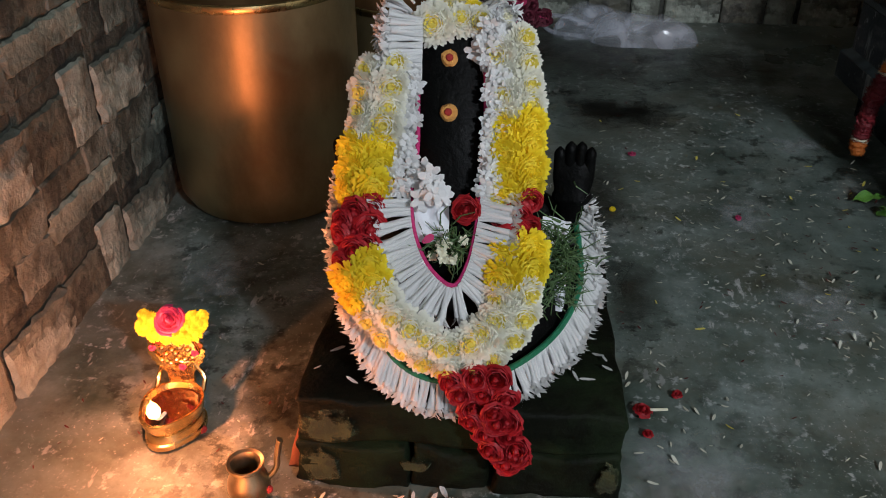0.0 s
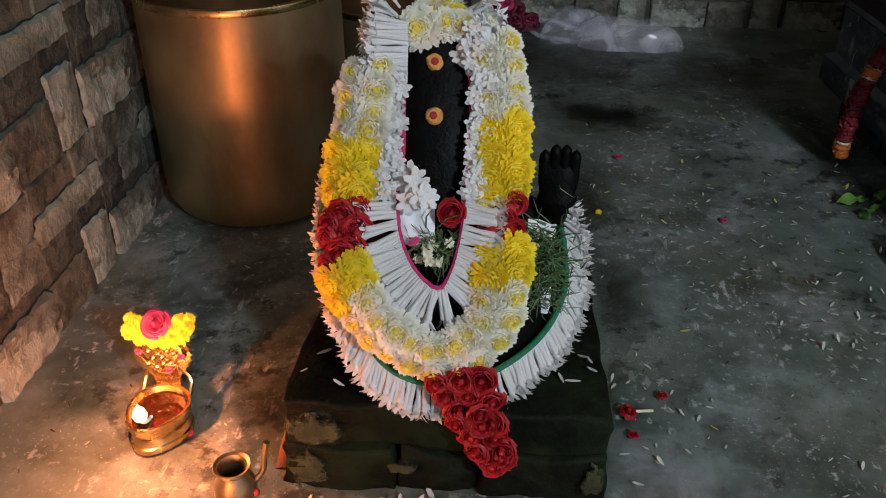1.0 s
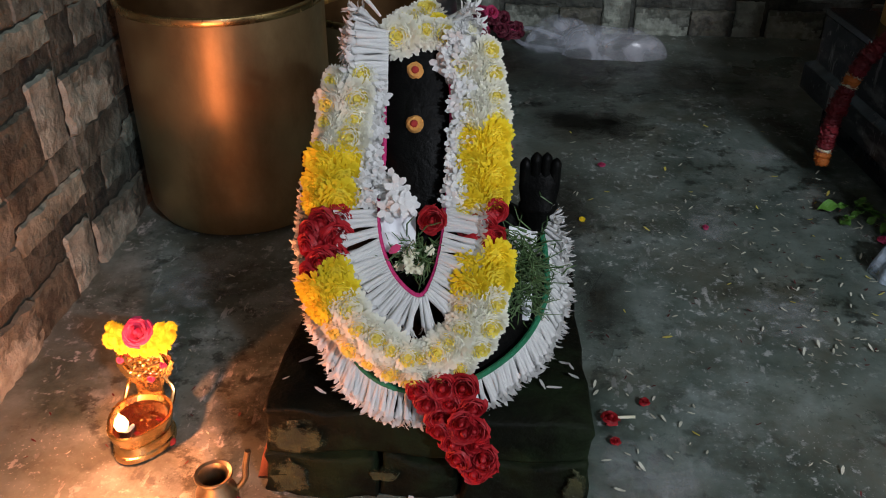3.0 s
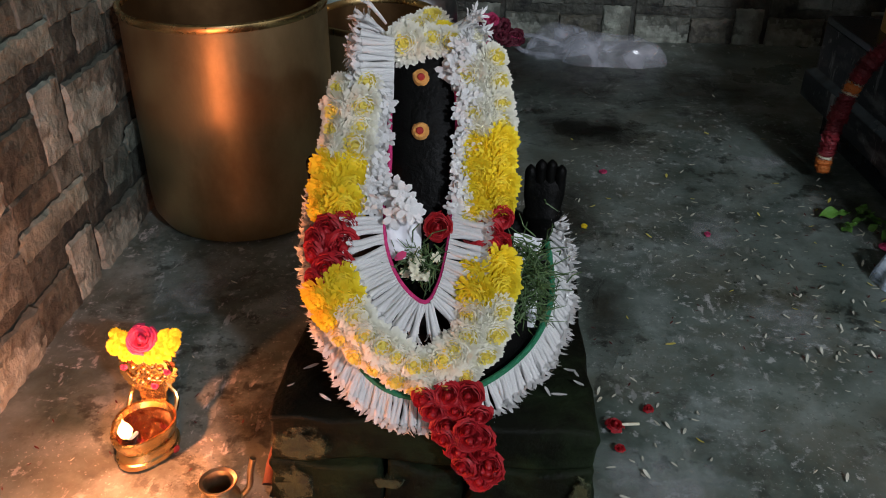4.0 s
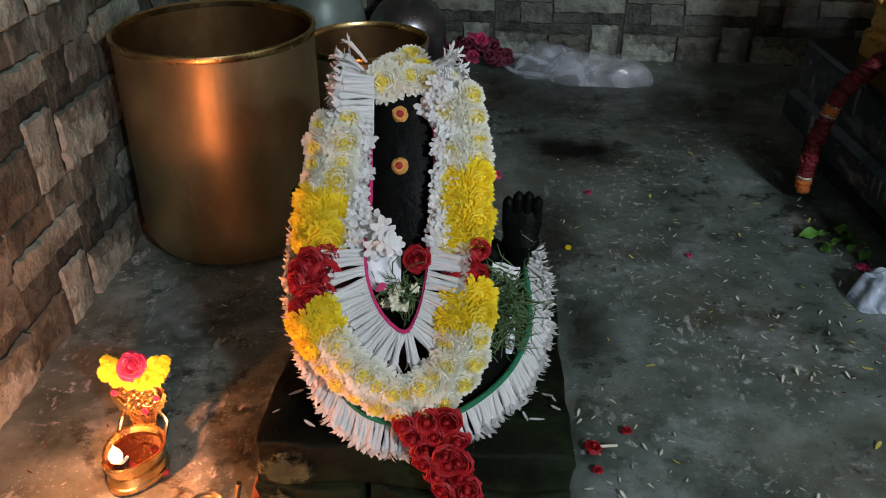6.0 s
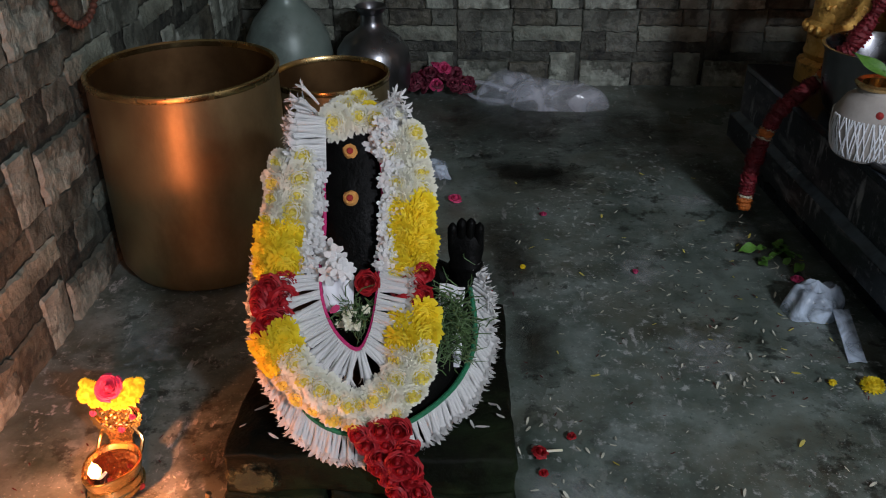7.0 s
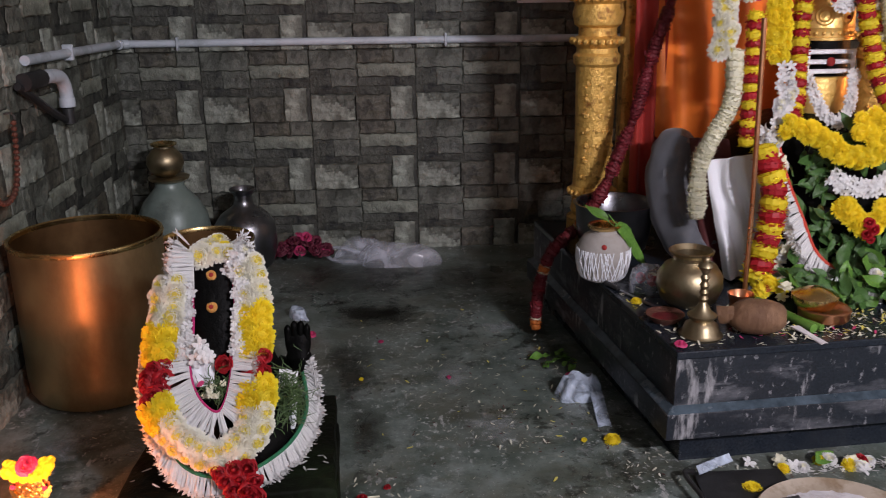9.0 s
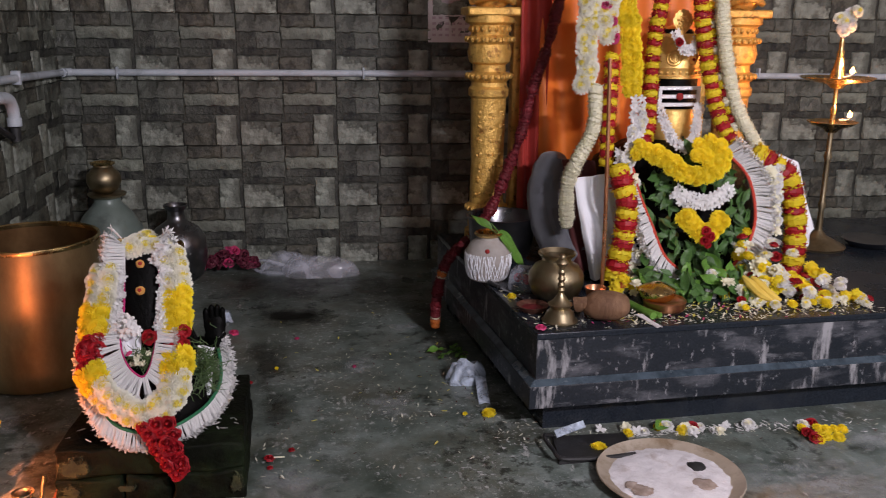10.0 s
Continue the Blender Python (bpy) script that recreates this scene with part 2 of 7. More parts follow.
GREEN_POT = surface("green_glazed_metal", (0.15, 0.20, 0.175), (0.22, 0.275, 0.245), 9, (0.3, 0.5), 0.1, 0.08, 60, (0.11, 0.14, 0.125), 5)
PVC = surface("grey_white_pvc", (0.46, 0.52, 0.57), (0.56, 0.62, 0.67), 12, (0.35, 0.55), 0, 0.04, 90, (0.36, 0.41, 0.44), 7)
BLACK_RUBBER = surface("black_plastic", (0.012, 0.012, 0.013), (0.03, 0.03, 0.03), 14, (0.35, 0.6), 0, 0.2)
PAPER = surface("printed_paper", (0.62, 0.58, 0.58), (0.72, 0.68, 0.68), 6, (0.7, 0.9), 0, 0.02)
INK = surface("faded_red_ink", (0.48, 0.38, 0.42), (0.54, 0.44, 0.47), 20, (0.7, 0.9), 0, 0.0)
CLAY = surface("brown_clay", (0.16, 0.065, 0.035), (0.26, 0.11, 0.06), 18, (0.55, 0.8), 0, 0.2, 90)
COIR = surface("coconut_husk", (0.12, 0.058, 0.028), (0.25, 0.135, 0.07), 26, (0.65, 0.9), 0, 0.9, 110, stretch=(1, 1, 0.15))
BANANA = surface("ripe_banana", (0.62, 0.40, 0.05), (0.78, 0.56, 0.1), 16, (0.4, 0.6), 0, 0.1, 60, (0.35, 0.2, 0.05), 9, (0.6, 0.72))
POWDER = surface("white_ash_powder", (0.62, 0.60, 0.62), (0.80, 0.78, 0.80), 22, (0.85, 1.0), 0, 0.8, 90, (0.42, 0.36, 0.34), 9, (0.55, 0.7))
PLATE = surface("stained_steel_plate", (0.46, 0.38, 0.29), (0.60, 0.52, 0.42), 12, (0.35, 0.6), 0.4, 0.15, 70, (0.3, 0.22, 0.14), 9, (0.52, 0.66))
ASH = surface("charred_camphor", (0.01, 0.01, 0.01), (0.03, 0.03, 0.03), 30, (0.7, 0.9))
KUMKUM = surface("red_kumkum", (0.22, 0.012, 0.012), (0.36, 0.03, 0.025), 40, (0.85, 1.0), 0, 0.5)
SANDAL = surface("orange_sandal_paste", (0.55, 0.24, 0.05), (0.68, 0.34, 0.09), 60, (0.8, 1.0), 0, 0.5)
ORANGE_CLOTH = surface("orange_satin", (0.93, 0.20, 0.012), (0.98, 0.27, 0.03), 8, (0.42, 0.6), 0, 0.06, 300, sheen=0.3, thin=0.2)
RED_CLOTH = surface("red_cloth", (0.42, 0.022, 0.014), (0.56, 0.040, 0.022), 10, (0.5, 0.7), 0, 0.08, 300, sheen=0.3, thin=0.2)
GREY_CLOTH = surface("grey_silk", (0.075, 0.08, 0.09), (0.125, 0.13, 0.145), 9, (0.45, 0.65), 0, 0.08, 300, sheen=0.4)
MAROON_CLOTH = surface("maroon_cloth", (0.075, 0.014, 0.014), (0.12, 0.025, 0.022), 10, (0.6, 0.8), 0, 0.08, 300)
WHITE_CLOTH = surface("white_cotton", (0.78, 0.80, 0.84), (0.86, 0.87, 0.90), 8, (0.75, 0.9), 0, 0.1, 300, sheen=0.2)
FILM = clear_film("clear_plastic_bag", (0.60, 0.64, 0.72), (0.06, 0.22), 0.27, 8, 0.35)
FILM_WHITE = clear_film("cloudy_plastic_film", (0.46, 0.54, 0.64), (0.15, 0.35), 0.6, 14, 0.5)
P_WHITE = surface("white_petal", (0.76, 0.76, 0.75), (0.86, 0.86, 0.85), 60, (0.55, 0.75), 0, 0.1, 300, vary=0.05, thin=0.3)
P_CREAM = surface("cream_petal", (0.82, 0.79, 0.58), (0.90, 0.88, 0.72), 60, (0.55, 0.75), 0, 0.1, 300, vary=0.06, thin=0.3)
P_IVORY = surface("ivory_petal", (0.86, 0.85, 0.74), (0.92, 0.91, 0.83), 60, (0.55, 0.75), 0, 0.1, 300, vary=0.06, thin=0.42)
P_PALE_YELLOW = surface("pale_yellow_petal", (0.86, 0.74, 0.10), (0.91, 0.82, 0.24), 60, (0.55, 0.75), 0, 0.1, 300, vary=0.08, thin=0.42)
P_YELLOW = surface("yellow_petal", (0.92, 0.74, 0.012), (0.97, 0.84, 0.05), 60, (0.55, 0.75), 0, 0.1, 300, vary=0.08, thin=0.42)
P_RED = surface("red_rose_petal", (0.36, 0.008, 0.014), (0.54, 0.018, 0.028), 50, (0.45, 0.65), 0, 0.1, 200, vary=0.12, thin=0.3)
P_DARK_RED = surface("dark_red_petal", (0.10, 0.006, 0.010), (0.20, 0.012, 0.018), 50, (0.5, 0.7), 0, 0.2, 200, vary=0.2)
P_PINK = surface("pink_petal", (0.55, 0.035, 0.14), (0.70, 0.08, 0.22), 50, (0.5, 0.7), 0, 0.1, 200, vary=0.15, thin=0.25)
P_WILTED = surface("wilted_pink_petal", (0.085, 0.010, 0.022), (0.17, 0.02, 0.045), 50, (0.55, 0.75), 0, 0.1, 200, vary=0.2)
LEAF = surface("green_leaf", (0.022, 0.070, 0.016), (0.060, 0.150, 0.030), 30, (0.35, 0.55), 0, 0.2, 120, vary=0.25)
BETEL = surface("bright_green_leaf", (0.06, 0.17, 0.02), (0.12, 0.27, 0.045), 22, (0.3, 0.5), 0, 0.2, 90, vary=0.15)
GRASS = surface("sacred_grass", (0.04, 0.085, 0.025), (0.10, 0.17, 0.06), 30, (0.5, 0.7), 0, 0.1, 120)
T_PINK = surface("magenta_thread", (0.42, 0.012, 0.10), (0.58, 0.03, 0.18), 200, (0.6, 0.8), 0, 0.4, 400)
T_GREEN = surface("green_thread", (0.005, 0.11, 0.045), (0.012, 0.19, 0.085), 200, (0.6, 0.8), 0, 0.4, 400)
T_RED = surface("red_thread", (0.50, 0.035, 0.018), (0.64, 0.07, 0.035), 200, (0.6, 0.8), 0, 0.4, 400)
FLAME_GLOW = glowing("oil_flame", (1.0, 0.60, 0.18), 12)
TUBE_GLOW = glowing("lit_tube", (0.93, 0.97, 1.0), 6)
WICK_OIL = surface("lamp_oil", (0.022, 0.005, 0.002), (0.04, 0.010, 0.003), 30, (0.05, 0.12), 0, 0.02, coat=0.6)
RUDRAKSHA = surface("brown_seed_bead", (0.075, 0.025, 0.015), (0.14, 0.05, 0.03), 60, (0.5, 0.7), 0, 0.8, 200)
LICHEN = fading(surface("olive_lichen", (0.018, 0.024, 0.007), (0.062, 0.066, 0.020), 30, (0.7, 0.9), 0, 0.8, 120, (0.02, 0.024, 0.009), 18), 0.95, 0.05, 0.4, 34, (1, 0, 1))
P_FADED = surface("faded_petal", (0.42, 0.42, 0.33), (0.62, 0.62, 0.52), 60, (0.6, 0.8), 0, 0.1, 300)


# ---- mesh helpers ----
BASE = {}


def thing(name, loc, label, category, group="", kind=""):
    ob = new(name)
    ob.location = loc
    ob.empty_display_size = 0.05
    BASE[ob.name] = Vector(loc)
    return tagged(ob, label, category, group, kind)


def mesh_of(bm, name, mats, smooth=40):
    me = bpy.data.meshes.new(name)
    bm.to_mesh(me)
    bm.free()
    for m in mats if isinstance(mats, (list, tuple)) else [mats]:
        me.materials.append(m)
    if smooth:
        me.polygons.foreach_set("use_smooth", [True] * len(me.polygons))
        me.set_sharp_from_angle(angle=radians(smooth))
    return me


def hang(ob, parent):
    base = BASE[parent.name]
    ob.parent = parent
    if parent.parent is None:
        ob.matrix_parent_inverse = Matrix.Translation(-base)
    BASE[ob.name] = base
    return ob


def part(name, bm, mats, parent, label="", smooth=40, kind=""):
    """A bmesh in world metres as one mesh under a thing."""
    ob = hang(new(name, mesh_of(bm, name, mats, smooth)), parent)
    return tagged(ob, label, kind=kind)


def solo(name, bm, mats, label, category, group="", kind="", smooth=40):
    ob = new(name, mesh_of(bm, name, mats, smooth))
    BASE[ob.name] = Vector((0, 0, 0))
    return tagged(ob, label, category, group, kind)


def inst(name, mesh, m, parent, label=""):
    ob = new(name, mesh)
    hang(ob, parent)
    ob.matrix_basis = m
    return tagged(ob, label)


def facing(p, n, spin=0.0, s=1.0):
    """A pose at p whose z axis points along n."""
    sc = (s, s, s) if isinstance(s, (int, float)) else s
    return Matrix.Translation(p) @ Vector(n).to_track_quat("Z", "Y").to_matrix().to_4x4() @ Matrix.Rotation(spin, 4, "Z") @ Matrix.Diagonal((*sc, 1))


def lathe(bm, profile, at=(0, 0, 0), segs=40, m=None, mat=0, squash=(1, 1)):
    m = m or Matrix.Translation(at)
    rings = []
    for r, z in profile:
        if r < 1e-5:
            rings.append([bm.verts.new(m @ Vector((0, 0, z)))])
        else:
            rings.append([bm.verts.new(m @ Vector((r * squash[0] * math.cos(2 * math.pi * i / segs), r * squash[1] * math.sin(2 * math.pi * i / segs), z))) for i in range(segs)])
    for a, b in zip(rings, rings[1:]):
        for i in range(segs):
            j = (i + 1) % segs
            if len(a) == 1 and len(b) == 1:
                continue
            if len(a) == 1:
                f = bm.faces.new((a[0], b[j], b[i]))
            elif len(b) == 1:
                f = bm.faces.new((a[i], a[j], b[0]))
            else:
                f = bm.faces.new((a[i], a[j], b[j], b[i]))
            f.material_index = mat
    bmesh.ops.recalc_face_normals(bm, faces=bm.faces)
    return bm


def turned(profile, at, segs=40, squash=(1, 1)):
    return lathe(bmesh.new(), profile, at, segs, squash=squash)


def spline(pts, step):
    """Points at even steps along a smooth line through pts."""
    P = [Vector(p) for p in pts]
    P = [P[0] * 2 - P[1]] + P + [P[-1] * 2 - P[-2]]
    fine = []
    for i in range(1, len(P) - 2):
        a, b, c, d = P[i - 1:i + 3]
        for k in range(24):
            t = k / 24
            fine.append(0.5 * ((2 * b) + (c - a) * t + (2 * a - 5 * b + 4 * c - d) * t * t + (3 * b - a - 3 * c + d) * t ** 3))
    fine.append(P[-2])
    out, left = [fine[0]], step
    for a, b in zip(fine, fine[1:]):
        d = (b - a).length
        while d > left and d > 1e-9:
            a = a + (b - a) * (left / d)
            out.append(a)
            d, left = (b - a).length, step
        left -= d
    return out


def tangents(P):
    return [(P[min(i + 1, len(P) - 1)] - P[max(i - 1, 0)]).normalized() for i in range(len(P))]


def tube(bm, P, radius, sides=8, mat=0, caps=True):
    """A round bar along P; radius a number or one for each point."""
    P = [Vector(p) for p in P]
    R = [radius] * len(P) if isinstance(radius, (int, float)) else radius
    T = tangents(P)
    ref = Vector((0, 0, 1)) if abs(T[0].z) < 0.9 else Vector((1, 0, 0))
    rings = []
    for p, t, r in zip(P, T, R):
        u = (ref - t * ref.dot(t)).normalized()
        ref = u
        v = t.cross(u)
        rings.append([bm.verts.new(p + (u * math.cos(2 * math.pi * i / sides) + v * math.sin(2 * math.pi * i / sides)) * r) for i in range(sides)])
    for a, b in zip(rings, rings[1:]):
        for i in range(sides):
            j = (i + 1) % sides
            bm.faces.new((a[i], a[j], b[j], b[i])).material_index = mat
    if caps:
        bm.faces.new(rings[0][::-1]).material_index = mat
        bm.faces.new(rings[-1]).material_index = mat
    return bm


def rod(pts, radius, sides=8, step=0.01):
    return tube(bmesh.new(), spline(pts, step), radius, sides)


def block(bm, x0, x1, y0, y1, z0, z1, bevel=0.0, mat=0, segs=1):
    part_ = bmesh.new()
    vs = [part_.verts.new((x, y, z)) for x in (x0, x1) for y in (y0, y1) for z in (z0, z1)]
    for f in ((0, 1, 3, 2), (4, 6, 7, 5), (0, 4, 5, 1), (2, 3, 7, 6), (0, 2, 6, 4), (1, 5, 7, 3)):
        part_.faces.new([vs[i] for i in f])
    if bevel:
        bmesh.ops.bevel(part_, geom=list(part_.edges), offset=bevel, segments=segs, affect="EDGES", profile=0.5)
    bmesh.ops.recalc_face_normals(part_, faces=part_.faces)
    for f in part_.faces:
        f.material_index = mat
    tmp = bpy.data.meshes.new("tmp")
    part_.to_mesh(tmp)
    part_.free()
    bm.from_mesh(tmp)
    bpy.data.meshes.remove(tmp)
    return bm


def boxed(x0, x1, y0, y1, z0, z1, bevel=0.0, segs=1):
    return block(bmesh.new(), x0, x1, y0, y1, z0, z1, bevel, 0, segs)


def prism(poly, z0, z1, bevel=0.0, top_inset=0.0, inset_height=0.0):
    """A slab on a four-cornered footprint, its top edge cut back if asked."""
    bm = bmesh.new()
    c = sum((Vector(p) for p in poly), Vector((0, 0))) / len(poly)

    def ring(z, cut):
        out = []
        n = len(poly)
        for i in range(n):
            p, q, r = Vector(poly[i - 1]), Vector(poly[i]), Vector(poly[(i + 1) % n])
            e1, e2 = (q - p).normalized(), (r - q).normalized()
            n1, n2 = Vector((-e1.y, e1.x)), Vector((-e2.y, e2.x))
            k = (n1 + n2) / max(0.2, 1 + n1.dot(n2))
            out.append(bm.verts.new((q.x + k.x * cut, q.y + k.y * cut, z)))
        return out

    levels = [(z0, 0.0), (z1 - inset_height, 0.0)] + ([(z1, top_inset)] if top_inset else [])
    if not top_inset:
        levels[-1] = (z1, 0.0)
    rings = [ring(z, c_) for z, c_ in levels]
    for a, b in zip(rings, rings[1:]):
        for i in range(len(a)):
            j = (i + 1) % len(a)
            bm.faces.new((a[i], a[j], b[j], b[i]))
    bm.faces.new(rings[0][::-1])
    bm.faces.new(rings[-1])
    if bevel:
        bmesh.ops.bevel(bm, geom=list(bm.edges), offset=bevel, segments=2, affect="EDGES", profile=0.5)
    bmesh.ops.recalc_face_normals(bm, faces=bm.faces)
    return bm


def roughen(bm, amount, scale, seed=0.0):
    for v in bm.verts:
        q = v.co * scale + Vector((seed, seed * 1.7, seed * 0.3))
        v.co += Vector(noise.noise_vector(q)) * amount
    return bm


def cloth(corners, nu, nv, fold, depth, towards, thick=0.003, seed=1.0, sag=0.0):
    """A hanging cloth between four corners (top left, top right, bottom right, bottom left) with soft upright folds."""
    tl, tr, br, bl = [Vector(c) for c in corners]
    d = Vector(towards).normalized()
    bm = bmesh.new()
    grid = []
    for j in range(nv + 1):
        v = j / nv
        row = []
        for i in range(nu + 1):
            u = i / nu
            p = (tl * (1 - u) + tr * u) * (1 - v) + (bl * (1 - u) + br * u) * v
            w = math.sin(u * fold * 2 * math.pi + 1.3 * math.sin(3 * v + seed)) + 0.6 * noise.noise(Vector((u * fold * 1.7, v * 2.2, seed)))
            p = p + d * depth * w * (0.35 + 0.65 * v) + Vector((0, 0, -sag * math.sin(math.pi * u)))
            row.append(bm.verts.new(p))
        grid.append(row)
    for j in range(nv):
        for i in range(nu):
            bm.faces.new((grid[j][i], grid[j][i + 1], grid[j + 1][i + 1], grid[j + 1][i]))
    bmesh.ops.recalc_face_normals(bm, faces=bm.faces)
    geom = bmesh.ops.extrude_face_region(bm, geom=list(bm.faces))
    for v in geom["geom"]:
        if isinstance(v, bmesh.types.BMVert):
            v.co += d * -thick
    bmesh.ops.recalc_face_normals(bm, faces=bm.faces)
    return bm


def ball(bm, p, r, squash=1.0, segs=10, mat=0):
    prof = [(r * math.sin(math.pi * k / 6), -r * squash * math.cos(math.pi * k / 6)) for k in range(7)]
    prof[0], prof[-1] = (0, -r * squash), (0, r * squash)
    return lathe(bm, prof, p, segs, mat=mat)


# ---- flower meshes, each about one metre across before scaling ----
def petal(bm, m, length, width, curl, cup=0.12, mat=0, blunt=0.75):
    rows = ((0.0, 0.28), (0.4, 0.85), (0.8, blunt))
    vs = []
    for t, w in rows:
        z = curl * t * t * length
        vs.append([bm.verts.new(m @ Vector((t * length, s * w * width / 2, z + cup * width * abs(s)))) for s in (-1, 1)])
    tip = bm.verts.new(m @ Vector((length, 0, curl * length)))
    for a, b in zip(vs, vs[1:]):
        bm.faces.new((a[0], b[0], b[1], a[1])).material_index = mat
    bm.faces.new((vs[-1][0], tip, vs[-1][1])).material_index = mat


def chrysanthemum(name, outer, inner, seed, count=176):
    """A full, domed head of many narrow petals, yellower at the heart."""
    rnd = random.Random(seed)
    bm = bmesh.new()
    ball(bm, (0, 0, 0.06), 0.34, 0.66, 12, 0)
    ball(bm, (0, 0, 0.23), 0.13, 0.5, 10, 1)
    heart = rnd.uniform(0.12, 0.25)
    for k in range(count):
        f = (k + 0.5) / count
        polar = radians(100) * math.sqrt(f)
        a = k * 2.39996 + rnd.uniform(-0.12, 0.12)
        lift = radians(60 - 66 * f + rnd.uniform(-11, 11))
        m = Matrix.Rotation(a, 4, "Z") @ Matrix.Translation((0.29 * math.sin(polar), 0, 0.06 + 0.20 * math.cos(polar))) @ Matrix.Rotation(-lift, 4, "Y")
        petal(bm, m, (0.10 + 0.14 * f) * rnd.uniform(0.8, 1.2), 0.098 * rnd.uniform(0.8, 1.2), 0.42 - 0.36 * f, 0.10, 1 if f < heart * rnd.uniform(0.7, 1.25) else 0, 0.9)
    return mesh_of(bm, name, [outer, inner], 0)


def rose(name, material, seed):
    """A packed bloom: a closed heart, then petals that roll outwards."""
    rnd = random.Random(seed)
    bm = bmesh.new()
    heart = bm.verts.new((0, 0, 0))
    n = 30
    for k in range(n):
        f = k / (n - 1)
        a = k * 2.4 + rnd.uniform(-0.25, 0.25)
        r = 0.035 + 0.37 * f ** 0.85
        h = 0.44 - 0.20 * f
        wide = 2.3 - 0.95 * f
        rows = []
        for j in range(5):
            v = j / 4
            row = []
            for i in range(5):
                e = 2 * (i / 4 - 0.5)
                u = e * wide / 2
                roll = (0.10 * f - 0.03) * max(0, v - 0.5) * 2
                rr = r * (0.62 + 0.38 * math.sin(v * math.pi / 2)) + roll + 0.02 * rnd.uniform(-1, 1) * v
                z = h * math.sin(v * math.pi / 2) * (1 - 0.16 * e * e) - (0.10 * f * f if j == 4 else 0) + 0.015 * rnd.uniform(-1, 1)
                row.append(bm.verts.new((rr * math.cos(a + u), rr * math.sin(a + u), z)))
            rows.append(row)
        for j in range(4):
            for i in range(4):
                bm.faces.new((rows[j][i], rows[j][i + 1], rows[j + 1][i + 1], rows[j + 1][i]))
        for i in range(4):
            bm.faces.new((heart, rows[0][i + 1], rows[0][i]))
    ball(bm, (0, 0, 0.30), 0.10, 1.2, 8)
    for v in bm.verts:
        if v is not heart:
            v.co += Vector(noise.noise_vector(v.co * 5 + Vector((seed, 0, 0)))) * 0.05
    return mesh_of(bm, name, material, 60)


def tuberose(name, material, seed):
    """A slim white bud with a split, flared end, along z."""
    rnd = random.Random(seed)
    bm = bmesh.new()
    bend = rnd.uniform(-0.06, 0.06)
    prof = [(0.032, 0), (0.045, 0.25), (0.055, 0.55), (0.075, 0.72)]
    tube(bm, [(bend * math.sin(2.5 * z), 0, z) for _, z in prof], [r for r, _ in prof], 6)
    for i in range(5):
        a = 2 * math.pi * i / 5 + rnd.uniform(-0.3, 0.3)
        m = Matrix.Translation((bend * math.sin(1.75), 0, 0.68)) @ Matrix.Rotation(a, 4, "Z") @ Matrix.Translation((0.03, 0, 0)) @ Matrix.Rotation(-radians(rnd.uniform(58, 80)), 4, "Y")
        petal(bm, m, rnd.uniform(0.24, 0.34), 0.1, -0.25, 0.2)
    return mesh_of(bm, name, material, 60)


def star_flower(name, material, seed, n=5, layers=1, centre=None):
    rnd = random.Random(seed)
    bm = bmesh.new()
    for k in range(layers):
        for i in range(n):
            m = Matrix.Rotation(2 * math.pi * (i + 0.5 * k) / n + rnd.uniform(-0.12, 0.12), 4, "Z") @ Matrix.Translation((0.04, 0, 0.08 + 0.06 * k)) @ Matrix.Rotation(-radians(rnd.uniform(12, 35) + 22 * k), 4, "Y")
            petal(bm, m, rnd.uniform(0.4, 0.5) - 0.1 * k, 0.3, -0.2, 0.1, 0, 0.8)
    tube(bm, [(0, 0, -0.3), (0, 0, 0.1)], [0.05, 0.09], 6)
    ball(bm, (0, 0, 0.12), 0.07, 1, 6, 1 if centre else 0)
    return mesh_of(bm, name, [material, centre] if centre else material, 0)


def tuft(name, material, seed):
    """A tight ring of petals, as threaded on a striped garland; the thread runs along z."""
    rnd = random.Random(seed)
    bm = bmesh.new()
    ball(bm, (0, 0, 0), 0.40, 0.8, 12)
    for k in range(3):
        n = 22
        for i in range(n):
            m = Matrix.Rotation(2 * math.pi * (i + rnd.uniform(-0.4, 0.4)) / n, 4, "Z") @ Matrix.Translation((0.2, 0, (k - 1) * 0.12)) @ Matrix.Rotation(radians((1 - k) * 26 + rnd.uniform(-12, 12)), 4, "Y")
            petal(bm, m, 0.27 * rnd.uniform(0.8, 1.15), 0.15, rnd.uniform(-0.2, 0.2), 0.15)
    return mesh_of(bm, name, material, 0)


def leaf_mesh(name, material, seed, wide=0.5, wave=0.05):
    rnd = random.Random(seed)
    bm = bmesh.new()
    rows = []
    for j in range(8):
        v = j / 7
        w = wide * math.sin(math.pi * min(1, v * 0.94 + 0.05)) ** 0.75 * (1.15 - 0.5 * v)
        rows.append([bm.verts.new((v, s * w / 2, -0.25 * v * v + 0.09 * abs(s) * wide + wave * math.sin(7 * v + s) * abs(s))) for s in (-1, -0.45, 0, 0.45, 1)])
    for a, b in zip(rows, rows[1:]):
        for i in range(4):
            bm.faces.new((a[i], b[i], b[i + 1], a[i + 1]))
    tube(bm, [(-0.25, 0, 0.02), (0, 0, 0), (0.5, 0, -0.06), (0.98, 0, -0.24)], [0.012, 0.014, 0.01, 0.004], 5)
    return mesh_of(bm, name, material, 60)


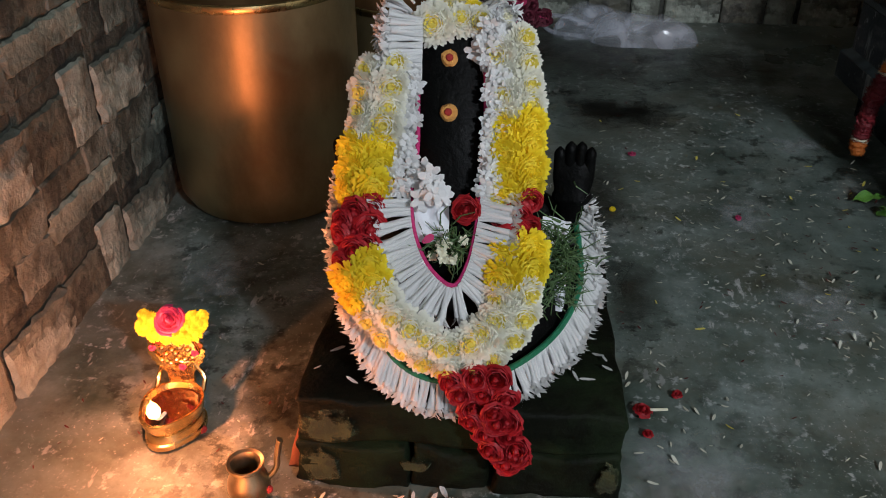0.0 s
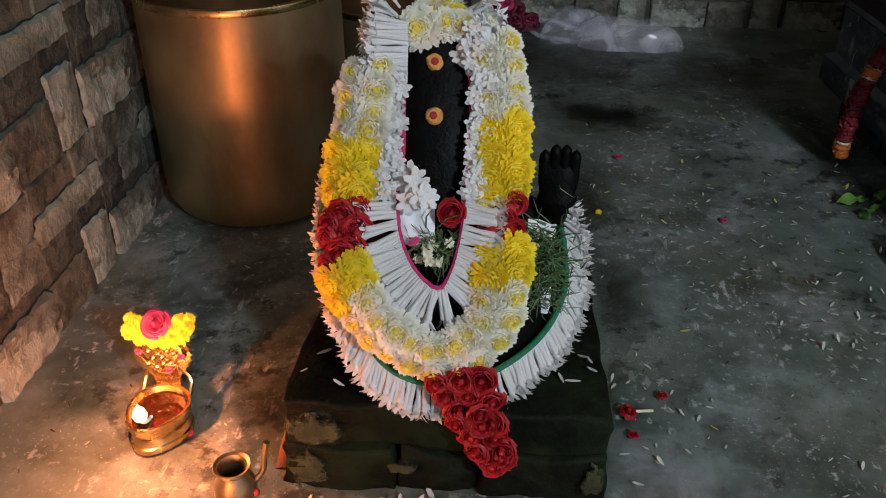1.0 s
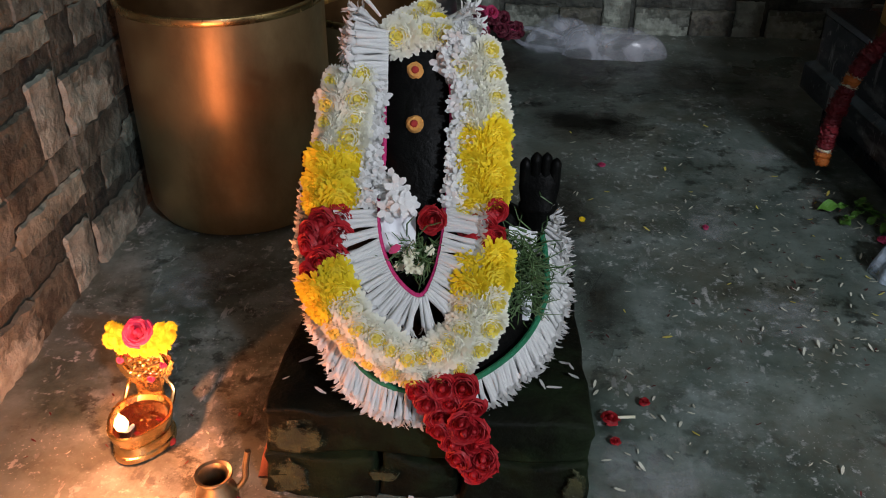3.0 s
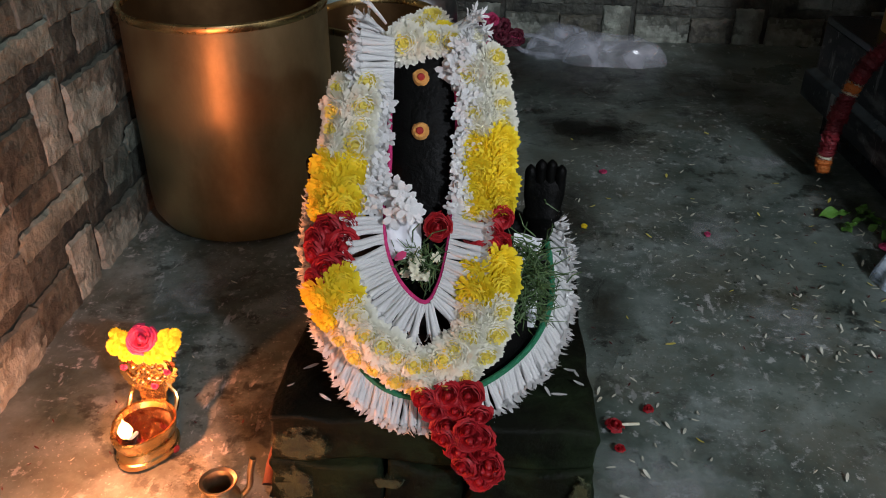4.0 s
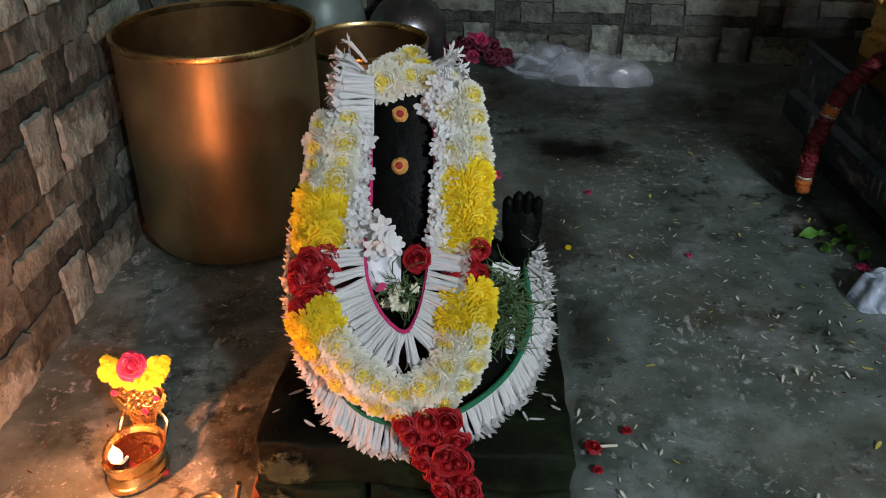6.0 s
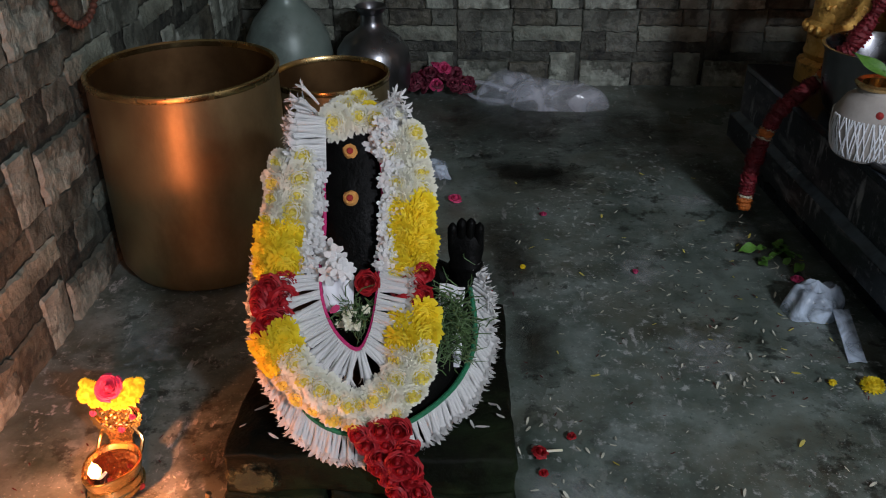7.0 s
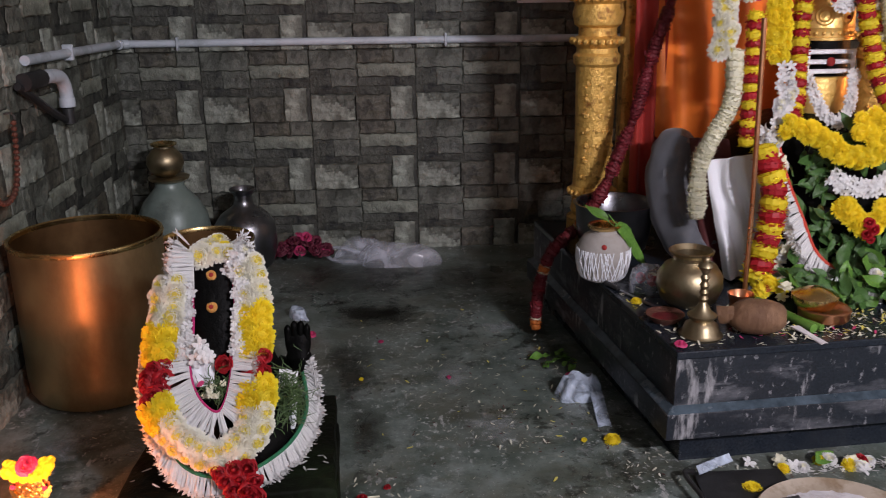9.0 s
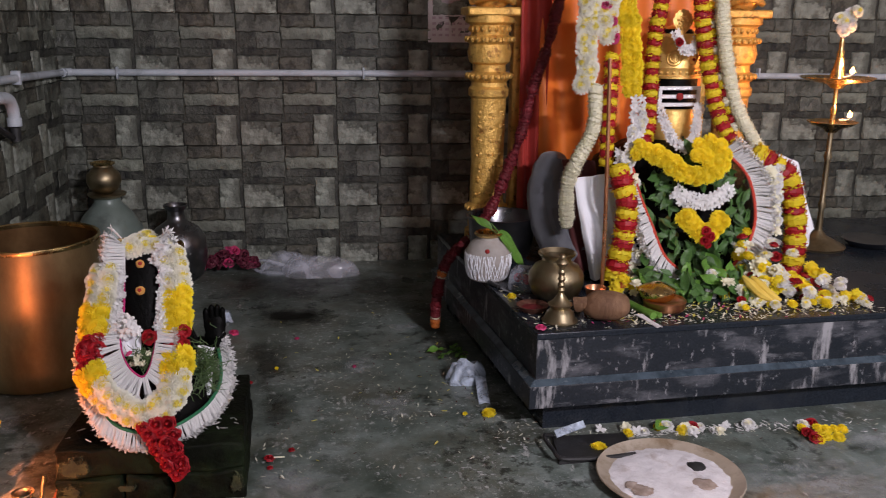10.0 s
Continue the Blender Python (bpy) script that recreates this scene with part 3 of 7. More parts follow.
CHRYS_WHITE = [chrysanthemum("white_chrysanthemum", P_IVORY, P_PALE_YELLOW, s) for s in (1, 2, 3)]
CHRYS_PALE = [chrysanthemum("pale_chrysanthemum", P_WHITE, P_CREAM, s) for s in (4, 5)]
CHRYS_YELLOW = [chrysanthemum("yellow_chrysanthemum", P_YELLOW, P_YELLOW, s) for s in (6, 7, 8)]
ROSES = [rose("red_rose", P_RED, s) for s in (1, 2, 3)]
ROSE_PINK = rose("pink_rose", P_PINK, 5)
ROSE_WILTED = rose("wilted_rose", P_WILTED, 6)
TUBEROSES = [tuberose("tuberose_bud", P_WHITE, s) for s in (1, 2, 3, 4)]
STARS = [star_flower("white_blossom", P_WHITE, s) for s in (1, 2, 3)]
CREAM_STARS = [star_flower("cream_blossom", P_CREAM, s, 6, 2) for s in (4, 5)]
TUFT_YELLOW = [tuft("yellow_tuft", P_YELLOW, s) for s in (1, 2)]
TUFT_RED = [tuft("red_tuft", P_RED, s) for s in (3, 4)]
TUFT_CREAM = [tuft("cream_tuft", P_CREAM, s) for s in (5, 6)]
TUFT_MAROON = [tuft("maroon_tuft", P_DARK_RED, s) for s in (7, 8)]
LEAVES = [leaf_mesh("leaf", LEAF, s, 0.5) for s in (1, 2)]
BETEL_LEAVES = [leaf_mesh("betel_leaf", BETEL, s, 0.62, 0.08) for s in (3, 4)]
dice = random.Random(11)


# ---- the large structure ----
WALL_X, WALL_Y, EAST, SOUTH, TOP = -1.025, 3.4, 3.3, -2.7, 2.76
TW, TH = 0.45, 0.30

solo("floor", boxed(WALL_X - 0.3, EAST + 0.3, SOUTH - 1.5, WALL_Y + 0.3, -0.12, 0.0), FLOOR, "grey-green worn stone floor, damp and strewn with petals", "floor", kind="structure", smooth=0)
solo("ceiling", boxed(WALL_X - 0.2, EAST + 0.2, SOUTH - 0.2, WALL_Y + 0.2, TOP, TOP + 0.12), PLASTER, "plain plastered ceiling above the shrine", "ceiling", kind="structure", smooth=0)
wall_north = solo("wall_north", boxed(WALL_X - 0.2, EAST + 0.2, WALL_Y + 0.012, WALL_Y + 0.2, 0, TOP), GROUT, "stone-patterned tiled wall in grey and brown", "wall", kind="structure", smooth=0)
wall_west = solo("wall_west", boxed(WALL_X - 0.2, WALL_X - 0.012, SOUTH, WALL_Y + 0.012, 0, TOP), GROUT, "stone-patterned tiled wall in grey and brown", "wall", kind="structure", smooth=0)
solo("wall_east", boxed(EAST, EAST + 0.2, SOUTH, WALL_Y + 0.012, 0, TOP), PLASTER, "plain plastered side wall", "wall", kind="structure", smooth=0)
# unseen front wall; its doorway is added for the fill lamp
bm = boxed(WALL_X, 0.0, SOUTH - 0.2, SOUTH, 0, TOP)
block(bm, 1.1, EAST, SOUTH - 0.2, SOUTH, 0, TOP)
block(bm, 0.0, 1.1, SOUTH - 0.2, SOUTH, 2.1, TOP)
solo("wall_south", bm, PLASTER, "plain plastered wall, unseen, with an added doorway opening", "wall", kind="structure", smooth=0)

tube_light = thing("tube_light", TUBE, "white fluorescent tube light with a slim body", "lamp")
m_tube = look(TUBE, TUBE_AIM)
bm = bmesh.new()
block(bm, -0.32, 0.32, -0.03, 0.03, 0.005, 0.04, 0.006)
bmesh.ops.transform(bm, matrix=m_tube, verts=bm.verts)
part("body", bm, PVC, tube_light)
bm = bmesh.new()
tube(bm, [m_tube @ Vector((-0.29, 0, -0.012)), m_tube @ Vector((0.29, 0, -0.012))], 0.008, 10)
part("tube", bm, TUBE_GLOW, tube_light)
part("hanger", rod([(TUBE[0], TUBE[1], TUBE[2] + 0.02), (TUBE[0], TUBE[1], TUBE[2] + 0.15), (TUBE[0], TUBE[1], TOP)], 0.006, 6, 0.05), STEEL, tube_light)

# the layout of one tile's moulded stones: left, right, top, bottom, tone, height in mm
LAYOUT = (
    (0.00, 0.45, 0.00, 0.27, 1, 5), (0.00, 0.06, 0.27, 0.52, 4, 3), (0.06, 0.20, 0.27, 0.52, 4, 1.5), (0.20, 0.45, 0.27, 0.52, 1, 6),
    (0.45, 0.79, 0.00, 0.20, 3, 4), (0.79, 1.00, 0.00, 0.20, 1, 6), (0.45, 1.00, 0.20, 0.39, 2, 8), (0.45, 1.00, 0.39, 0.52, 4, 2),
    (0.00, 0.42, 0.52, 0.62, 4, 2), (0.00, 0.42, 0.62, 1.00, 0, 7), (0.42, 0.75, 0.52, 0.64, 4, 2), (0.42, 0.75, 0.64, 1.00, 3, 5),
    (0.75, 0.97, 0.52, 1.00, 0, 8), (0.97, 1.00, 0.52, 1.00, 4, 1.5),
)


def tile_mesh():
    """One moulded wall tile in the x-z plane, its face towards -y, its lower left corner at the origin."""
    bm = bmesh.new()
    block(bm, 0.0003, TW - 0.0003, 0.003, 0.012, 0.0003, TH - 0.0003, 0, 4)
    rnd = random.Random(4)
    for u0, u1, v0, v1, tone, height in LAYOUT:
        x0, x1, z0, z1 = u0 * TW + 0.0006, u1 * TW - 0.0006, (1 - v1) * TH + 0.0006, (1 - v0) * TH - 0.0006
        nx, nz = max(3, int((x1 - x0) / 0.0085)), max(3, int((z1 - z0) / 0.0085))
        tilt_x, tilt_z = rnd.uniform(-0.35, 0.35), rnd.uniform(-0.1, 0.55)
        grid = []
        for j in range(nz + 1):
            row = []
            for i in range(nx + 1):
                edge = i in (0, nx) or j in (0, nz)
                x, z = x0 + (x1 - x0) * i / nx, z0 + (z1 - z0) * j / nz
                q = Vector((x + 0.4 * z + tone, z - 0.3 * x, height))
                if tone in (0, 1) and u0 < 0.1 or tone == 3:
                    facet = 0.75 * noise.ridged_multi_fractal(q * 9, 1.0, 2.1, 3, 1.0, 2.0) - 0.45 + 0.5 * noise.noise(q * 40)
                else:
                    facet = 0.35 * noise.noise(q * 15) + 0.35 * noise.noise(q * 55)
                facet += tilt_x * (i / nx - 0.5) + tilt_z * (0.5 - j / nz)
                h = 1.7 * height / 1000 * max(0.1, 0.5 + 0.6 * noise.noise(Vector((x * 45, z * 45, 7)))) if edge else max(0.0004, 1.7 * height / 1000 * (1 + facet))
                if (i in (1, nx - 1) or j in (1, nz - 1)) and not edge:
                    x += 0.005 * (-1 if i == 1 else 1 if i == nx - 1 else 0)
                    z += 0.005 * (-1 if j == 1 else 1 if j == nz - 1 else 0)
                if not (edge and (x < 0.003 or x > TW - 0.003 or z < 0.003 or z > TH - 0.003)):
                    wx, wz = noise.noise(Vector((x * 28, z * 28, 3))), noise.noise(Vector((x * 28, z * 28, 9)))
                    x += 0.0045 * wx + 0.003 * noise.noise(Vector((x * 80, z * 80, 3)))
                    z += 0.0045 * wz + 0.003 * noise.noise(Vector((x * 80, z * 80, 9)))
                row.append(bm.verts.new((x, 0.0028 - h, z)))
            grid.append(row)
        for j in range(nz):
            for i in range(nx):
                face = bm.faces.new((grid[j][i], grid[j][i + 1], grid[j + 1][i + 1], grid[j + 1][i]))
                # the pale cleft stones break off darker along a slanting edge
                broken = tone == 0 and u0 == 0 and j / nz > 0.92 - 0.5 * (i / nx) + 0.25 * noise.noise(Vector((i * 0.3, j * 0.3, 1)))
                face.material_index = 1 if broken else tone
    return mesh_of(bm, "wall_tile", STONE + [GROUT], 24)


# the clamp-on water pipe, its bend and the calendar
pipe = thing("water_pipe", (WALL_X + 0.03, WALL_Y - 0.022, 0.915), "grey-white PVC water pipe clamped along the tiled walls", "pipe")
part("pipe_run", rod([(-0.965, WALL_Y - 0.022, 0.917), (0.8, WALL_Y - 0.022, 0.912), (3.2, WALL_Y - 0.022, 0.898)], 0.0155, 12, 0.2), PVC, pipe)
part("pipe_bend", rod([(-0.99, WALL_Y - 0.06, 0.917), (-0.985, WALL_Y - 0.035, 0.917), (-0.955, WALL_Y - 0.022, 0.917)], 0.019, 12, 0.006), PVC, pipe)
part("pipe_run", rod([(-0.995, WALL_Y - 0.05, 0.917), (-0.995, 2.9, 0.93), (-0.995, 2.28, 0.945)], 0.0155, 12, 0.1), PVC, pipe)
for cx in (-0.764, 0.341, 0.95, 1.6, 2.3):
    bm = boxed(cx - 0.005, cx + 0.005, WALL_Y - 0.041, WALL_Y - 0.004, 0.888, 0.942, 0.003)
    part("clamp", bm, PVC, pipe)
part("clamp", boxed(-1.012, -0.977, 2.73, 2.746, 0.91, 0.963, 0.003), PVC, pipe)
spout = thing("drain_spout", (-1.02, 2.45, 0.86), "white PVC elbow spout with a black end on the tiled wall", "pipe")
elbow_part = part("elbow", rod([(-0.985, 2.42, 0.884), (-0.98, 2.50, 0.882), (-0.978, 2.575, 0.87), (-0.978, 2.612, 0.83), (-0.978, 2.615, 0.765)], 0.022, 14, 0.01), PVC, spout)
part("collar", rod([(-0.978, 2.615, 0.80), (-0.978, 2.615, 0.765)], 0.026, 14, 0.01), PVC, elbow_part)
part("nozzle", rod([(-0.978, 2.615, 0.765), (-0.978, 2.615, 0.725), (-0.978, 2.615, 0.71)], 0.019, 12, 0.01), BLACK_RUBBER, elbow_part)
part("coupling", rod([(-0.990, 2.30, 0.884), (-0.985, 2.38, 0.884), (-0.985, 2.43, 0.884)], 0.027, 12, 0.01), BLACK_RUBBER, spout)
part("hose", rod([(-1.0, 2.28, 0.875), (-0.997, 2.38, 0.83), (-0.99, 2.5, 0.77), (-0.98, 2.6, 0.725)], 0.012, 8, 0.02), BLACK_RUBBER, spout)

calendar = thing("wall_calendar", (0.76, WALL_Y - 0.006, 1.06), "pale wall calendar sheet with faded red print", "calendar")
sheet_part = part("sheet", boxed(0.646, 0.90, WALL_Y - 0.010, WALL_Y - 0.0075, 1.057, 1.42), PAPER, calendar, smooth=0)
bm = bmesh.new()
for r in range(5):
    for c in range(7):
        block(bm, 0.665 + c * 0.031, 0.682 + c * 0.031, WALL_Y - 0.0118, WALL_Y - 0.0102, 1.085 + r * 0.026, 1.096 + r * 0.026)
part("printed_dates", bm, INK, sheet_part, smooth=0)
part("printed_heading", boxed(0.665, 0.88, WALL_Y - 0.0118, WALL_Y - 0.0102, 1.23, 1.25), INK, sheet_part, smooth=0)

# wet places on the floor, a film of water with an uneven rim, and one strip of painted shade
def wet_patch(cx, cy, rx, ry, seed):
    bm = bmesh.new()
    ring = []
    for i in range(46):
        a = 2 * math.pi * i / 46
        k = 1 + 0.42 * noise.noise(Vector((1.6 * math.cos(a), 1.6 * math.sin(a), seed))) + 0.16 * noise.noise(Vector((5 * math.cos(a), 5 * math.sin(a), seed)))
        ring.append((cx + rx * k * math.cos(a), cy + ry * k * math.sin(a)))
    top = [bm.verts.new((x, y, 0.0016)) for x, y in ring]
    low = [bm.verts.new((x + (x - cx) * 0.02, y + (y - cy) * 0.02, 0.0002)) for x, y in ring]
    bm.faces.new(top)
    for i in range(46):
        bm.faces.new((low[i], low[(i + 1) % 46], top[(i + 1) % 46], top[i]))
    bmesh.ops.recalc_face_normals(bm, faces=bm.faces)
    return solo("wet_patch", bm, WET_SHADE, "dark patch on the stone floor, damp and painted shade", "puddle", "wet patches", "structure", 0)


# the long strip at x 0.545 paints the platform's cast shadow on the floor
for spec in ((-0.03, 2.62, 0.24, 0.20, 3.0), (-0.585, 1.42, 0.085, 0.15, 7.0), (0.545, 2.35, 0.09, 0.45, 9.0), (-0.10, 2.95, 0.36, 0.30, 5.0), (0.02, 2.58, 0.17, 0.13, 11.0), (0.36, 2.95, 0.30, 0.30, 14.0), (-0.48, 1.50, 0.10, 0.20, 17.0), (-0.07, 2.12, 0.10, 0.34, 21.0), (-0.02, 1.72, 0.07, 0.18, 24.0)):
    wet_patch(*spec)


# the smear at x 0.235 paints a glint, those past x 1.4 a sheen
CHALK_SHEEN = fading(surface("chalk_and_sheen", (0.36, 0.39, 0.39), (0.5, 0.53, 0.53), 20, (0.6, 0.8)), 0.5, 0.35, 1.15, 22)
for cx, cy, rx, ry, seed in ((0.235, 2.05, 0.075, 0.15, 2.0), (0.43, 2.42, 0.08, 0.10, 4.0), (0.05, 1.28, 0.16, 0.15, 6.0), (0.33, 1.72, 0.14, 0.12, 8.0), (-0.80, 1.75, 0.13, 0.16, 10.0), (-0.62, 1.70, 0.06, 0.10, 12.0), (1.45, 1.10, 0.45, 0.22, 15.0), (1.75, 1.32, 0.3, 0.08, 17.0)):
    bm = bmesh.new()
    top = []
    for i in range(40):
        a = 2 * math.pi * i / 40
        k = 1 + 0.5 * noise.noise(Vector((1.8 * math.cos(a), 1.8 * math.sin(a), seed)))
        top.append(bm.verts.new((cx + rx * k * math.cos(a), cy + ry * k * math.sin(a), 0.0011)))
    bm.faces.new(top)
    solo("chalk_smear", bm, CHALK_SHEEN, "faint white smear on the stone floor, chalk and painted sheen", "smear", "chalk smears", "structure", 0)


# ---- the garlanded stone figure on its pedestal ----
pedestal = thing("stone_pedestal", (-0.30, 1.43, 0), "dark mossy stone pedestal of two rough courses", "pedestal")
SLAB = [(-0.523, 1.216), (-0.078, 1.226), (-0.092, 1.655), (-0.508, 1.650)]


def slab_part(u0, u1, grow):
    """The stretch of the pedestal's footprint between two shares of its width."""
    fl, fr, br, bl = [Vector(p) for p in SLAB]
    a, b = fl + Vector((-grow, -grow)), fr + Vector((grow, -grow))
    return [tuple(a.lerp(b, u0)), tuple(a.lerp(b, u1)), tuple(bl.lerp(br, u1)), tuple(bl.lerp(br, u0))]


for z0, z1, u0, u1, grow, seed in ((0.0, 0.076, 0.0, 0.345, 0.006, 2.0), (0.0, 0.073, 0.352, 0.60, 0.0, 3.0), (0.0, 0.077, 0.607, 1.0, 0.005, 4.0), (0.080, 0.155, 0.0, 1.0, 0.0, 5.0)):
    bm = prism(slab_part(u0, u1, grow), z0, z1)
    bmesh.ops.subdivide_edges(bm, edges=list(bm.edges), cuts=9, use_grid_fill=True)
    bmesh.ops.bevel(bm, geom=[e for e in bm.edges if len(e.link_faces) == 2 and e.calc_face_angle() > 0.8], offset=0.006, segments=2, affect="EDGES", profile=0.5)
    roughen(bm, 0.009, 15, seed)
    roughen(bm, 0.004, 55, seed)
    for v in bm.verts:
        v.co.z = max(v.co.z, 0.0005)
    part("stone_block" if z0 == 0 else "top_slab", bm, MOSS_STONE, pedestal, smooth=50)


def fillet(name, pts, r, material, label):
    bm = bmesh.new()
    P = spline(pts, 0.02)
    tube(bm, P, [r * (0.8 + 0.35 * noise.noise(p * 22)) for p in P], 7)
    for v in bm.verts:
        v.co.z = max(v.co.z * 0.4, 0.0006)
    roughen(bm, 0.003, 40)
    for v in bm.verts:
        v.co.z = max(v.co.z, 0.0004)
    return solo(name, bm, material, label, "mortar", kind="structure", smooth=60)


fillet("red_mortar", [(-0.538, 1.60, 0.004), (-0.543, 1.42, 0.004), (-0.541, 1.24, 0.004)], 0.016, RED_CEMENT, "reddish mortar along the pedestal's foot")

# lichen crusts on the pedestal's front corners
for cx, cz, rx, rz, seed in ((-0.478, 0.113, 0.046, 0.028, 3.0), (-0.492, 0.040, 0.034, 0.034, 6.0), (-0.098, 0.046, 0.016, 0.03, 9.0), (-0.36, 0.052, 0.022, 0.012, 11.0)):
    bm = bmesh.new()
    rim = []
    for i in range(26):
        a = 2 * math.pi * i / 26
        k = 1 + 0.35 * noise.noise(Vector((1.4 * math.cos(a), 1.4 * math.sin(a), seed))) + 0.22 * noise.noise(Vector((5 * math.cos(a), 5 * math.sin(a), seed)))
        rim.append((cx + rx * k * math.copysign(abs(math.cos(a)) ** 0.6, math.cos(a)), cz + rz * k * math.copysign(abs(math.sin(a)) ** 0.6, math.sin(a))))
    hub = bm.verts.new((cx, 1.2085, cz))
    ring_in = [bm.verts.new((cx + (x - cx) * 0.8, 1.2082, cz + (z - cz) * 0.8)) for x, z in rim]
    ring_out = [bm.verts.new((x, 1.216, z)) for x, z in rim]
    for i in range(26):
        j = (i + 1) % 26
        bm.faces.new((hub, ring_in[i], ring_in[j]))
        bm.faces.new((ring_in[i], ring_out[i], ring_out[j], ring_in[j]))
    bmesh.ops.recalc_face_normals(bm, faces=bm.faces)
    part("lichen_patch", bm, LICHEN, pedestal, "olive-yellow lichen crust")


def figure():
    bm = bmesh.new()
    rings = []
    sections = ((0.150, -0.315, 1.43, 0.165, 0.15), (0.19, -0.315, 1.43, 0.168, 0.155), (0.235, -0.315, 1.435, 0.15, 0.145), (0.30, -0.318, 1.455, 0.125, 0.135), (0.36, -0.32, 1.465, 0.10, 0.125),
                (0.42, -0.322, 1.475, 0.083, 0.112), (0.48, -0.325, 1.487, 0.070, 0.094), (0.53, -0.328, 1.50, 0.064, 0.075), (0.565, -0.332, 1.508, 0.064, 0.064),
                (0.588, -0.335, 1.512, 0.054, 0.052), (0.604, -0.336, 1.515, 0.034, 0.034), (0.613, -0.336, 1.515, 0.012, 0.012))
    for z, cx, cy, rx, ry in sections:
        rings.append([bm.verts.new((cx + rx * math.copysign(abs(math.cos(a)) ** 0.85, math.cos(a)), cy + ry * math.copysign(abs(math.sin(a)) ** 0.85, math.sin(a)), z)) for a in (2 * math.pi * i / 36 for i in range(36))])
    for a, b in zip(rings, rings[1:]):
        for i in range(36):
            bm.faces.new((a[i], a[(i + 1) % 36], b[(i + 1) % 36], b[i]))
    bm.faces.new(rings[-1])
    # the hanging trunk and the two raised arms
    trunk = spline([(-0.331, 1.482, 0.545), (-0.330, 1.438, 0.50), (-0.326, 1.408, 0.455), (-0.318, 1.386, 0.415), (-0.300, 1.372, 0.39)], 0.008)
    tube(bm, trunk, [0.034 - 0.016 * i / len(trunk) for i in range(len(trunk))], 14)
    for sx in (-1, 1):
        hx = -0.315 + sx * 0.157
        tube(bm, spline([(-0.315 + sx * 0.10, 1.50, 0.31), (-0.315 + sx * 0.14, 1.49, 0.295), (hx, 1.476, 0.30), (hx, 1.472, 0.325)], 0.01), 0.026, 12)
        palm = []
        for z, rx, ry in ((0.292, 0.020, 0.02), (0.315, 0.026, 0.024), (0.338, 0.0245, 0.021), (0.343, 0.0285, 0.024), (0.350, 0.0285, 0.024), (0.355, 0.0255, 0.019), (0.375, 0.0295, 0.016), (0.395, 0.0295, 0.0125), (0.404, 0.024, 0.008)):
            palm.append([bm.verts.new((hx + rx * math.cos(a), 1.471 + ry * math.sin(a), z)) for a in (2 * math.pi * i / 20 for i in range(20))])
        for a, b in zip(palm, palm[1:]):
            for i in range(20):
                bm.faces.new((a[i], a[(i + 1) % 20], b[(i + 1) % 20], b[i]))
        bm.faces.new(palm[-1])
        for k, tip in enumerate((0.426, 0.434, 0.434, 0.427)):
            x = hx + (k - 1.5) * 0.0142
            finger = spline([(x, 1.470, 0.385), (x, 1.467, 0.408), (x, 1.470, tip)], 0.004)
            tube(bm, finger, [0.0082 * min(1.0, math.sqrt(max(0.03, (len(finger) - 1 - q) / 2.2))) for q in range(len(finger))], 8)
        ball(bm, (-0.330 + sx * 0.030, 1.478, 0.545), 0.034, 1.2, 12)
    bmesh.ops.recalc_face_normals(bm, faces=bm.faces)
    roughen(bm, 0.003, 30, 2)
    return bm


solo("stone_figure", figure(), IDOL_STONE, "black oiled stone temple figure draped in flower garlands", "statue", smooth=60)

for p, n in (((-0.331, 1.443, 0.556), (0, -0.85, 0.5)), ((-0.329, 1.402, 0.498), (0, -0.8, 0.45))):
    mark = thing("paste_mark", p, "orange sandal paste mark with a red dot on the stone", "paint mark", "paste marks")
    bm = bmesh.new()
    lathe(bm, [(0, 0.007), (0.008, 0.0065), (0.0115, 0.003), (0.0125, -0.006)], m=facing(p, n), segs=16)
    paste_part = part("paste", roughen(bm, 0.0015, 200), SANDAL, mark)
    bm = bmesh.new()
    lathe(bm, [(0, 0.010), (0.004, 0.0092), (0.0055, 0.006)], m=facing(p, n), segs=12)
    part("dot", bm, KUMKUM, paste_part)

MIDDLE = Vector((-0.33, 1.62, 0.40))


def outward(p, lift=0.25):
    n = p - MIDDLE
    n.x *= 0.7
    n.z *= 0.5
    return (n.normalized() + Vector((0, -0.55, lift))).normalized()


# the thick loop of chrysanthemums and roses
loop = spline([(-0.416, 1.432, 0.545), (-0.420, 1.415, 0.52), (-0.427, 1.385, 0.465), (-0.436, 1.345, 0.41), (-0.436, 1.295, 0.345), (-0.405, 1.255, 0.29),
               (-0.345, 1.235, 0.248), (-0.29, 1.235, 0.24), (-0.247, 1.255, 0.272), (-0.234, 1.28, 0.318), (-0.236, 1.335, 0.38), (-0.239, 1.375, 0.445), (-0.245, 1.43, 0.52), (-0.258, 1.465, 0.582)], 0.0265)
garland = thing("chrysanthemum_garland", (-0.33, 1.24, 0.24), "thick loop garland of white and yellow chrysanthemums with red roses", "garland", "figure garlands")
n_all = len(loop)
part("cord", tube(bmesh.new(), loop, 0.016, 8), P_CREAM, garland)
